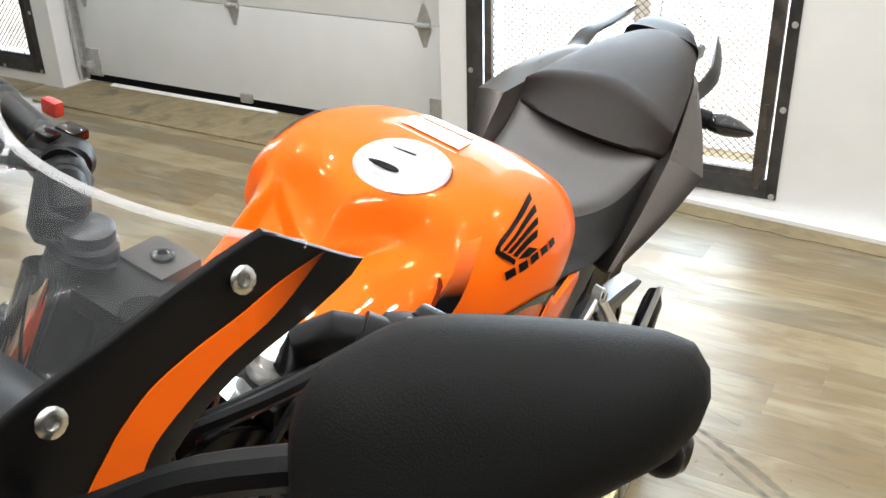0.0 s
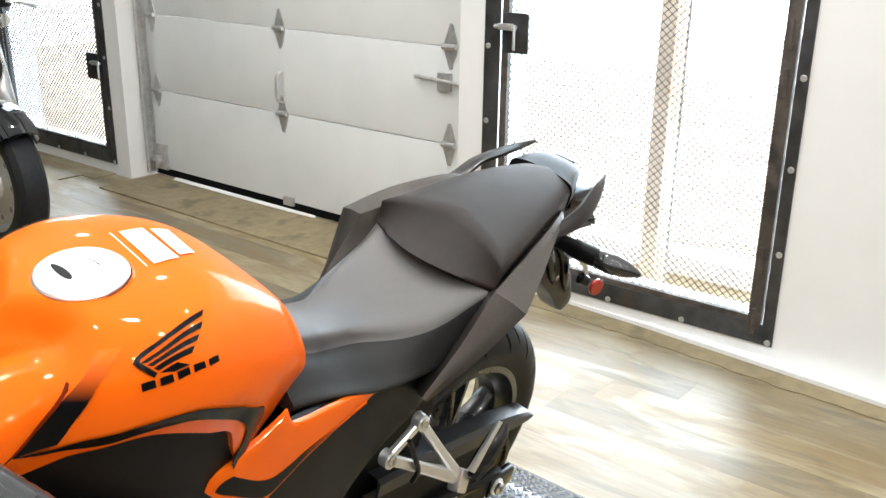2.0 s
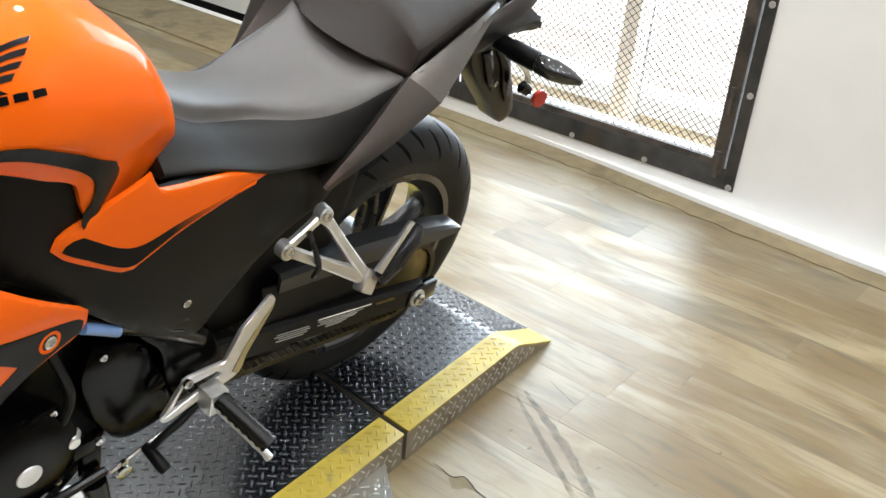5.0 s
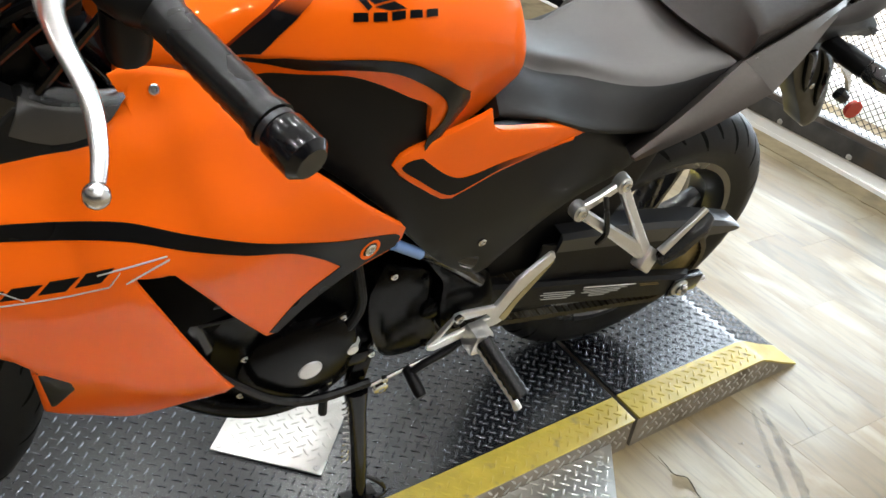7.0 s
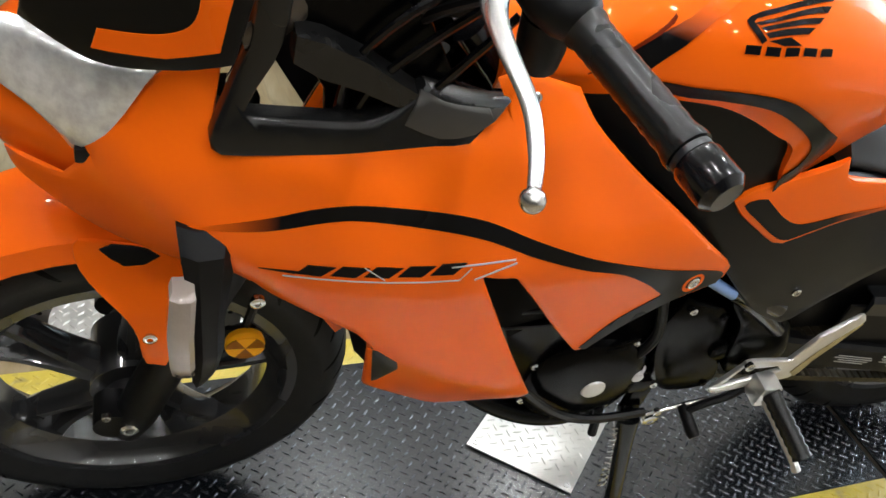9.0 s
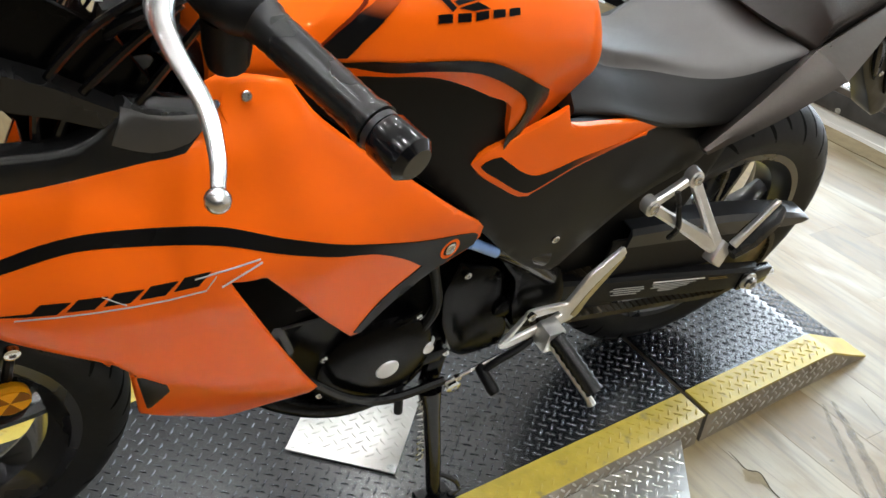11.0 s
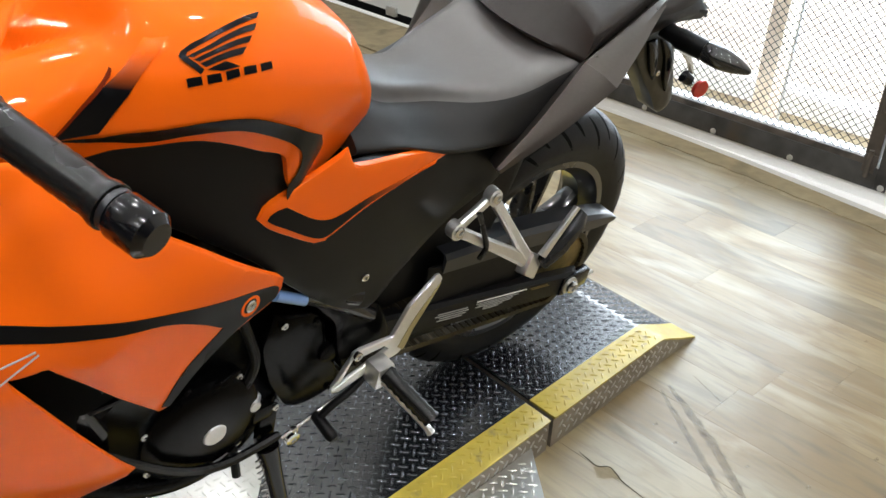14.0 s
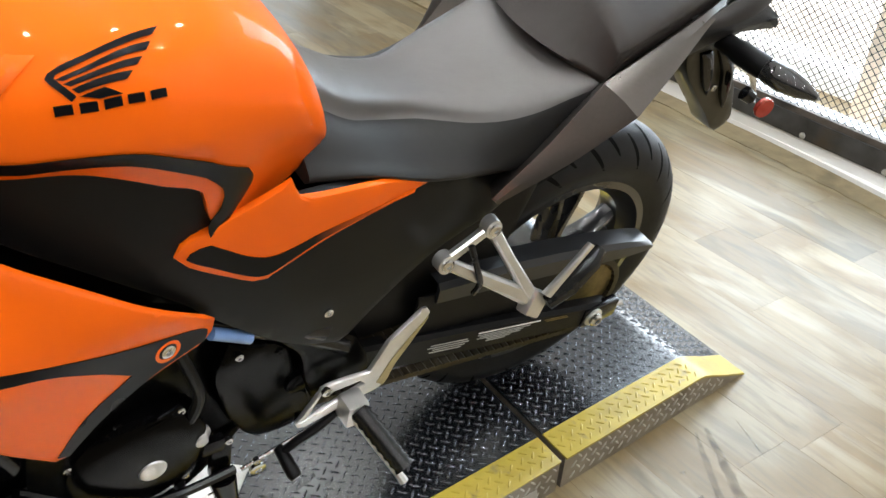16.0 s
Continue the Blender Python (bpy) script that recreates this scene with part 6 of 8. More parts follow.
    for x, z, c, dx in ((1.16, 1.122, 0.008, 0.06), (1.192, 1.140, 0.012, 0.06), (1.235, 1.127, 0.02, 0.06), (1.312, 1.101, 0.03, 0.06), (1.345, 1.081, 0.04, 0.06), (1.40, 1.02, 0.04, 0.06), (1.45, 0.90, 0.02, 0.04)):
        half = scr_y(x, z) - 0.031
        row = [(x + dx * (1 - (k / 8) ** 2), 0.028 + half * k / 8, z + c * (1 - (k / 8) ** 2)) for k in range(-8, 9)]
        edge = edge or row
        grid.append([bm.verts.new(p) for p in row])
    for a, b in zip(grid, grid[1:]):
        for i in range(16):
            bm.faces.new((a[i], a[i + 1], b[i + 1], b[i]))
    bmesh.ops.solidify(bm, geom=list(bm.faces), thickness=0.003)
    screen = part("screen", bm, M_SCREEN, bike, "clear plastic screen")
    bm = bmesh.new()
    tube(bm, edge, 0.0042, 8, squash=0.5)
    part("screen_edge", bm, M_SCREENLIP, screen, "pale polished screen edge")
    # open inner frame beside the steering
    for sgn in (1, -1):
        def tri_y(x, z):
            return keyed(z, (0.80, 0.190), (0.83, 0.184), (0.86, 0.174), (0.9, 0.166), (1.0, 0.158)) * keyed(x, (1.05, 1.0), (1.2, 1.0), (1.32, 0.95))
        t = panel("inner_fairing", [(1.311, 0.831), (1.298, 0.868), (1.285, 0.912), (1.280, 0.99, 1), (1.252, 0.99, 1), (1.255, 0.93), (1.262, 0.902), (1.274, 0.878), (1.284, 0.854, 1), (1.226, 0.855), (1.185, 0.856), (1.161, 0.865), (1.142, 0.884), (1.135, 0.889, 1), (1.102, 0.880), (1.071, 0.876), (1.054, 0.876, 1), (1.074, 0.852), (1.089, 0.842), (1.12, 0.838), (1.17, 0.831), (1.218, 0.825), (1.259, 0.821), (1.281, 0.819), (1.301, 0.818), (1.309, 0.822)], lambda x, z: max(tri_y(x, z), fair_y(x, z) + 0.002 if z < 0.85 else 0.0), M_GRIP, label="black inner fairing frame", thick=0.02, rim=0.006, sign=sgn, step=0.014)
        panel("inner_tray", [(1.140, 0.886, 1), (1.105, 0.876), (1.060, 0.872, 1), (1.068, 0.862), (1.085, 0.850), (1.118, 0.846), (1.150, 0.856, 1)], lambda x, z: tri_y(x, z) + 0.002 + 0.10 * (0.88 - z), M_TRAY, t, "smooth grey inset of the frame", thick=0.006, rim=0.004, sign=sgn)
        bm = bmesh.new()
        rings = []
        for x, z, w in ((1.250, 0.922, 0.015), (1.226, 0.912, 0.020), (1.19, 0.898, 0.017), (1.16, 0.882, 0.014), (1.135, 0.872, 0.008)):
            rings.append([(x, sgn * y, z + dz) for y, dz in ((0.150, w), (0.168, w * 0.8), (0.170, -w * 0.8), (0.158, -w), (0.142, -w), (0.142, w))])
        loft(bm, rings)
        part("inner_brace", bm, M_GRIP, t, "dark plastic brace")
    panel("inner_cover", [(1.265, 0.975, 1), (1.242, 0.905, 1), (1.217, 0.868, 1), (1.214, 0.844, 1), (1.219, 0.826, 1), (1.215, 0.79, 1), (1.138, 0.78, 1), (1.04, 0.81, 1), (1.045, 0.862, 1), (1.10, 0.880, 1), (1.14, 0.945, 1), (1.2, 0.985, 1)], lambda x, z: 0.147, M_ENGINE, bike, "black inner cover beside the steering", thick=0.006, smooth=False)
    bm = bmesh.new()
    rings = [ring_at(c, d, r, 12, 0.45, (0, 1, 0)) for c, d, r in (((1.288, 0.150, 0.915), (-1, 0, 0.3), 0.012), ((1.266, 0.150, 0.929), (-1, 0, 0.5), 0.014), ((1.250, 0.145, 0.946), (-1, 0, 1), 0.015), ((1.235, 0.13, 0.975), (-1, 0, 1), 0.016), ((1.225, 0.11, 1.0), (-1, 0, 1), 0.016))]
    loft(bm, rings)
    part("screen_bracket", bm, M_COWL, bike, "grey screen bracket")
    for pts in ([(1.110, 0.155, 0.985), (1.160, 0.158, 0.955), (1.200, 0.157, 0.900), (1.205, 0.156, 0.830)], [(1.090, 0.160, 0.975), (1.140, 0.160, 0.930), (1.180, 0.158, 0.880), (1.200, 0.156, 0.810)], [(1.070, 0.160, 0.960), (1.100, 0.162, 0.920), (1.130, 0.160, 0.875)]):
        bm = bmesh.new()
        tube(bm, spline(pts, 6), 0.0042, 8)
        part("cable", bm, M_GLOSS, bike, "glossy black control cable")
    # dash and steering head
    def dash_profile(x):
        w = keyed(x, (1.24, 0.07), (1.29, 0.095), (1.38, 0.08))
        zt = keyed(x, (1.24, 0.985), (1.29, 1.03), (1.38, 1.03))
        return [(0, zt), (w * 0.8, zt - 0.004), (w, zt - 0.02), (w * 0.9, 0.95), (0, 0.94)]
    mirrored_loft("instrument_panel", frange(1.24, 1.38, 7), dash_profile, M_BLACK, bike, "black instrument panel")


def fork_at(z, dx=0.0):
    return 1.376 - 0.323 * (z - 0.28) + dx


def build_front():
    t = build_wheel("front_wheel", 1.374, 0.287, 0.287, 0.112, 0.210, "black cast front wheel with a worn tyre", 1)
    bm = bmesh.new()
    prof_in, prof_out = 0.105, 0.148
    lathe(bm, [(-0.060, prof_in), (-0.060, prof_out), (-0.065, prof_out), (-0.065, prof_in), (-0.060, prof_in)], (1.374, 0, 0.287), "y", 48)
    disc = part("brake_disc", bm, M_DISC, t, "drilled steel brake disc")
    verts, faces = [], []
    for k in range(24):
        for r in (0.118, 0.134):
            a = 2 * math.pi * (k + (0.5 if r > 0.12 else 0)) / 24
            i = len(verts)
            c = Vector((1.374 + r * math.cos(a), -0.0596, 0.287 + r * math.sin(a)))
            verts.extend(tuple(p) for p in ring_at(c, (0, 1, 0), 0.0042, 8))
            faces.append(tuple(range(i, i + 8)))
    ob = new("disc_hole", mesh_of("disc_hole", verts, faces, M_DARK, False))
    ob.parent = disc
    tagged(ob, "dark drilled holes", kind="stuff")
    t.matrix_local = pose(0, -0.012, 0) @ pose(1.374, 0, 0.287, -2.2, 0, 0) @ pose(-1.374, 0, -0.287)
    for sgn in (1, -1):
        bm = bmesh.new()
        tube(bm, [(fork_at(z), sgn * 0.1, z) for z in (0.262, 0.30, 0.42, 0.55, 0.66)], [0.020, 0.027, 0.027, 0.028, 0.030], 16)
        tube(bm, [(fork_at(0.30, 0.028), sgn * 0.075, 0.295), (fork_at(0.30, 0.028), sgn * 0.118, 0.295)], 0.024, 16)
        leg = part("fork_leg", bm, M_BLACK, bike, "black lower fork leg")
        leg.matrix_local = pose(0, -0.024, 0) @ pose(1.374, 0, 0.287, -1.6, 0, 0) @ pose(-1.374, 0, -0.287)
        bm = bmesh.new()
        tube(bm, [(fork_at(z), sgn * 0.1 + y, z) for z, y in ((0.65, 0.0), (0.8, 0.012), (0.975, 0.026))], 0.0185, 16)
        part("fork_tube", bm, M_CHROME, leg, "chrome fork tube")
        bolt(leg, (1.378, sgn * 0.12, 0.297), (0, sgn, 0), 0.012, M_STEEL, "axle_bolt", 0.008)
        bolt(leg, (1.405, sgn * 0.118, 0.318), (0, sgn, 0), 0.006, M_STEEL)
        bm = bmesh.new()
        lathe(bm, [(-0.03, 0.0), (-0.03, 0.024), (0.0, 0.024), (0.004, 0.021), (0.014, 0.021), (0.018, 0.015), (0.018, 0.0)], (1.112, sgn * 0.100 + 0.026, 0.982), "z", 20)
        part("fork_cap", bm, M_ALLOY if sgn == 1 else M_SATIN, leg, "silver fork cap" if sgn == 1 else "dark fork cap")
    bm = bmesh.new()
    lathe(bm, [(0.0, 0.0), (0.0, 0.0225), (0.008, 0.0235), (0.012, 0.021), (0.012, 0.0)], (0, 0, 0), "y", 28)
    bmesh.ops.transform(bm, matrix=pose(1.248, 0.092, 0.456, 0, 0, 0), verts=bm.verts)
    amber = part("amber_reflector", bm, M_AMBER, bike, "round amber reflector")
    for k in range(6):
        bm = bmesh.new()
        arc = [(0.0, 0.0)] + [(0.0185 * math.cos(a), 0.0185 * math.sin(a)) for a in frange(k * math.pi / 3, (k + 1) * math.pi / 3, 5)]
        loft(bm, [[(1.248 + u * 1.2, y, 0.456 + v) for u, v in arc] for y in (0.104, 0.1055)])
        part("reflector_wedge", bm, M_AMBER if k % 2 else M_DEEPAMBER, amber, "bright amber prism" if k % 2 else "deep amber prism")
    bm = bmesh.new()
    box(bm, 1.235, 1.32, 0.085, 0.092, 0.455, 0.475, 0.002)
    tube(bm, [(1.25, 0.088, 0.457), (1.238, 0.085, 0.524)], 0.006, 8)
    part("reflector_bracket", bm, M_BLACK, amber)
    bolt(amber, (1.238, 0.092, 0.524), (0, 1, 0), 0.009)
    # front mudguard: a curved top with a lobe bolted to each fork leg
    bm = bmesh.new()
    rings = []
    for k in range(15):
        a = radians(35 + 115 * k / 14)
        c, s = math.cos(a), math.sin(a)
        ring = []
        for y, r in ((0.072, 0.285), (0.066, 0.31), (0.04, 0.322), (0, 0.327), (-0.04, 0.322), (-0.066, 0.31), (-0.072, 0.285), (-0.069, 0.285), (-0.063, 0.307), (0, 0.323), (0.063, 0.307), (0.069, 0.285)):
            ring.append((1.38 + r * c, y, 0.293 + r * s))
        rings.append(ring)
    loft(bm, rings)
    guard = part("front_mudguard", bm, M_ORANGE, bike, "orange front mudguard")
    for sgn in (1, -1):
        panel("mudguard_lobe", [(1.43, 0.60), (1.372, 0.60), (1.325, 0.585), (1.318, 0.52), (1.338, 0.458, 1), (1.358, 0.463), (1.372, 0.52)], lambda x, z: keyed(z, (0.45, 0.128), (0.52, 0.122), (0.60, 0.075)), M_ORANGE, guard, thick=0.006, sign=sgn)
    bolt(guard, (1.355, 0.123, 0.508), (0, 1, 0), 0.008)
    # caliper behind the leg
    bm = bmesh.new()
    box(bm, 1.40, 1.49, -0.105, -0.055, 0.36, 0.44, 0.012)
    part("brake_caliper", bm, M_BLACK, bike, "black brake caliper")
    for sgn in (1, -1):
        bm = bmesh.new()
        rings = []
        for x0, x1, z, y, d in ((1.336, 1.278, 0.745, 0.185, 0.03), (1.333, 1.283, 0.728, 0.205, 0.03), (1.327, 1.287, 0.690, 0.212, 0.03), (1.322, 1.290, 0.645, 0.216, 0.03), (1.319, 1.289, 0.610, 0.222, 0.03), (1.318, 1.293, 0.575, 0.220, 0.028), (1.317, 1.303, 0.548, 0.212, 0.02)):
            rings.append([(x0, sgn * y, z), (x0 * 0.7 + x1 * 0.3, sgn * (y + 0.008), z), (x1 * 0.75 + x0 * 0.25, sgn * (y + 0.004), z), (x1, sgn * (y - 0.008), z - 0.004), (x1, sgn * (y - d), z - 0.004), (x0, sgn * (y - d), z)])
        loft(bm, rings)
        sig = part("front_signal", bm, M_BLACK, bike, "front turn signal on a black stalk, with a clear lens")
        bm = bmesh.new()
        rings = []
        for x, z, w, y in ((1.330, 0.702, 0.0095, 0.228), (1.331, 0.698, 0.0115, 0.234), (1.332, 0.65, 0.012, 0.238), (1.329, 0.605, 0.0115, 0.238), (1.327, 0.586, 0.0105, 0.234), (1.325, 0.580, 0.008, 0.228)):
            rings.append([(x + w, sgn * (y - 0.022), z), (x + w, sgn * (y - 0.004), z), (x + w * 0.4, sgn * y, z), (x - w * 0.6, sgn * y, z), (x - w, sgn * (y - 0.004), z), (x - w, sgn * (y - 0.022), z)])
        loft(bm, rings)
        part("signal_lens", bm, M_SIGNALLENS, sig, "clear signal lens")


def build_controls():
    for sgn in (1, -1):
        P = lambda x, y, z: Vector((x, sgn * y + (0.05 if sgn < 0 else 0.0), z))
        bm = bmesh.new()
        tube(bm, [P(1.118, 0.140, 0.985), P(1.116, 0.147, 1.008), P(1.106, 0.160, 1.020), P(1.082, 0.19, 1.016), P(1.054, 0.24, 1.003)], [0.017, 0.017, 0.016, 0.0145, 0.013], 14)
        bar = part("handlebar", bm, M_BLACK, bike, "black clip-on handlebar")
        g0, g1 = P(1.056, 0.235, 1.003), P(1.0175, 0.359, 0.990)
        d = (g1 - g0)
        bm = bmesh.new()
        path, rad = [], []
        for i in range(24):
            s = i / 23
            path.append(g0 + d * s)
            rad.append(0.0185 if s < 0.05 else (0.0162 + (0.0006 if i % 2 else 0)) if s < 0.93 else 0.0185)
        tube(bm, path, rad, 20)
        grip = part("grip", bm, M_GRIP, bar, "black rubber grip")
        bm = bmesh.new()
        n = d.normalized()
        tube(bm, [g1 + n * 0.001, g1 + n * 0.006], 0.0165, 16)
        part("grip_ring", bm, M_SATIN, grip, "dull metal ring")
        bm = bmesh.new()
        tube(bm, [g1 + n * 0.006, g1 + n * 0.010, g1 + n * 0.036, g1 + n * 0.042], [0.016, 0.0185, 0.0185, 0.013], 20)
        part("bar_end", bm, M_GLOSS, grip, "black bar end weight")
        bm = bmesh.new()
        tube(bm, [P(1.088, 0.180, 1.018), P(1.086, 0.184, 1.018), P(1.080, 0.195, 1.015), P(1.072, 0.210, 1.011), P(1.062, 0.225, 1.007), P(1.056, 0.233, 1.005), P(1.054, 0.236, 1.004)], [0.012, 0.021, 0.027, 0.029, 0.027, 0.022, 0.017], 20, squash=0.85)
        sw = part("switch_box", bm, M_BLACK, bar, "black switch box")
        bm = bmesh.new()
        loft(bm, [ring_at(P(x, y, z), P(0.25, 0.0, 1.0) - P(0, 0, 0), r, 14, 0.8) for x, y, z, r in ((1.066, 0.206, 0.945, 0.014), (1.067, 0.206, 0.949, 0.021), (1.069, 0.207, 0.965, 0.024), (1.072, 0.208, 0.995, 0.025))])
        part("switch_lower_half", bm, M_BLACK, sw, "lower half of the switch box")
        for dx, dz, r in ((0.010, 0.021, 0.007), (-0.014, 0.017, 0.009)):
            bm = bmesh.new()
            box(bm, -r, r, -r * 1.3, r * 1.3, -0.004, 0.006, 0.003, Matrix.Translation(P(1.073 + dx, 0.208, 1.014 + dz)))
            part("switch_button", bm, M_GLOSS, sw)
        # lever with a ball end
        bm = bmesh.new()
        tube(bm, [P(1.098, 0.176, 1.022), P(1.090, 0.190, 1.018)], 0.0185, 16)
        tube(bm, [P(1.094, 0.184, 1.022), P(1.112, 0.198, 1.029), P(1.120, 0.207, 1.030)], [0.013, 0.012, 0.013], 12, squash=0.7, up=(0, 0, 1))
        perch = part("lever_perch", bm, M_BLACK, bar, "black lever perch")
        bm = bmesh.new()
        path = spline([P(1.118, 0.205, 1.028), P(1.134, 0.245, 1.021), P(1.136, 0.285, 1.016), P(1.132, 0.335, 1.008), P(1.136, 0.372, 0.998), P(1.143, 0.396, 0.991)], 5)
        tube(bm, path, [keyed(i / (len(path) - 1), (0, 0.0112), (0.12, 0.0112), (0.35, 0.0084), (0.7, 0.0062), (1, 0.0046)) for i in range(len(path))], 12, squash=0.6, up=(0, 0, 1))
        lever = part("clutch_lever" if sgn == 1 else "brake_lever", bm, M_LEVER, perch, "polished aluminium lever")
        bm = bmesh.new()
        bmesh.ops.create_uvsphere(bm, u_segments=16, v_segments=10, radius=0.0085, matrix=Matrix.Translation(P(1.146, 0.404, 0.989)))
        part("lever_ball", bm, M_LEVER, lever, "polished ball end")
        # mirror on a stalk from the fairing
        mc = P(1.252, 0.341, 1.150)
        along = (P(1.203, 0.407, 1.172) - P(1.280, 0.266, 1.137)).normalized()
        down = P(0.50, 0.12, -0.86)
        down = (down - along * down.dot(along)).normalized()
        face = along.cross(down).normalized()
        if face.x < 0:
            face = -face
        edge = outline([(-0.0885, -0.004), (-0.085, -0.017), (-0.076, -0.029), (-0.060, -0.0395), (-0.043, -0.048), (-0.022, -0.0515), (0.007, -0.051), (0.042, -0.0485), (0.074, -0.044), (0.086, -0.039), (0.091, -0.030), (0.0912, -0.018), (0.087, -0.007), (0.077, 0.004), (0.060, 0.014), (0.036, 0.027), (0.0, 0.043), (-0.04, 0.052), (-0.072, 0.050), (-0.087, 0.034)], True, 0.008)
        bm = bmesh.new()
        rings = []
        for dep, sc in ((-0.018, 0.90), (-0.016, 0.97), (-0.008, 1.0), (0.006, 0.985), (0.020, 0.93), (0.032, 0.80), (0.040, 0.58), (0.043, 0.30)):
            ring = [mc + along * (u * sc) + down * (v * sc + (1 - sc) * 0.004) + face * dep for u, v in edge]
            rings.append(ring)
        loft(bm, rings)
        mir = part("mirror", bm, M_MIRRORBACK, bike, "black rear-view mirror seen from its back")
        bm = bmesh.new()
        loft(bm, [[mc + along * (u * 0.88) + down * (v * 0.88) + face * dd for u, v in edge] for dd in (-0.0175, -0.0185)])
        part("mirror_glass", bm, M_MIRROR, mir, "mirror glass")
        bm = bmesh.new()
        tube(bm, spline([P(1.345, 0.150, 1.03), P(1.335, 0.19, 1.06), P(1.315, 0.235, 1.10), mc - along * 0.06 + down * 0.012], 4), 0.011, 10)
        part("mirror_stalk", bm, M_BLACK, mir, "black stalk")
        bm = bmesh.new()
        bmesh.ops.create_uvsphere(bm, u_segments=14, v_segments=10, radius=0.0095, matrix=Matrix.Translation(mc + along * 0.0715 + down * 0.009 - face * 0.004))
        part("mirror_lug", bm, M_BLACK, mir, "rounded black lug")
    # top clamp, hoses and the right-hand reservoir
    bm = bmesh.new()
    box(bm, 1.085, 1.150, -0.110, 0.150, 0.945, 0.968, 0.008)
    part("top_clamp", bm, M_BLACK, bike, "black top clamp")
    bm = bmesh.new()
    lathe(bm, [(0, 0), (0, 0.026), (0.04, 0.026), (0.042, 0.024), (0.05, 0.024), (0.05, 0)], (1.15, -0.165, 1.045), "z", 20)
    res = part("brake_reservoir", bm, M_SMOKE, bike, "dark brake fluid reservoir")
    bm = bmesh.new()
    tube(bm, [(1.085, -0.135, 1.020), (1.095, -0.125, 1.016), (1.125, -0.100, 0.990), (1.132, -0.095, 0.982)], [0.016, 0.023, 0.023, 0.015], 14)
    part("brake_cylinder", bm, M_BLACK, bike, "black brake master cylinder")
    bm = bmesh.new()
    tube(bm, [(1.122, -0.074, 0.978), (1.150, -0.078, 0.90), (1.172, -0.085, 0.82)], [0.028, 0.029, 0.027], 14)
    part("fork_clamp", bm, M_BLACK, bike, "black clamp and hose bundle round the fork")
    bm = bmesh.new()
    box(bm, 1.050, 1.098, -0.066, -0.012, 0.938, 0.972, 0.008)
    lock = part("ignition_lock", bm, M_RUST, bike, "grimy brown-black ignition lock")
    bolt(lock, (1.075, -0.035, 0.972), (0, 0, 1), 0.010, M_GLOSS)
    bm = bmesh.new()
    box(bm, 1.062, 1.072, -0.180, -0.162, 1.046, 1.060, 0.003)
    part("kill_switch", bm, M_RED, res, "red switch")
    for k, pts in enumerate(([(1.12, 0.19, 1.03), (1.19, 0.17, 1.02), (1.22, 0.10, 0.95), (1.15, 0.05, 0.86)], [(1.09, 0.20, 1.01), (1.14, 0.15, 0.95), (1.15, 0.10, 0.88), (1.08, 0.06, 0.80)],
                             [(1.15, -0.2, 1.05), (1.22, -0.15, 1.04), (1.24, -0.08, 0.95), (1.20, -0.02, 0.85)], [(1.10, 0.17, 1.0), (1.18, 0.14, 0.99), (1.20, 0.08, 0.92), (1.18, 0.07, 0.82)])):
        bm = bmesh.new()
        tube(bm, spline(pts, 6), 0.006 - 0.0007 * (k % 2), 8)
        part("cable", bm, M_BLACK, bike, "black control cable")
    bm = bmesh.new()
    tube(bm, [(1.130, 0.026, 0.972), (1.178, 0.020, 0.80)], 0.035, 16)
    part("steering_head", bm, M_ENGINE, bike, "black steering head")


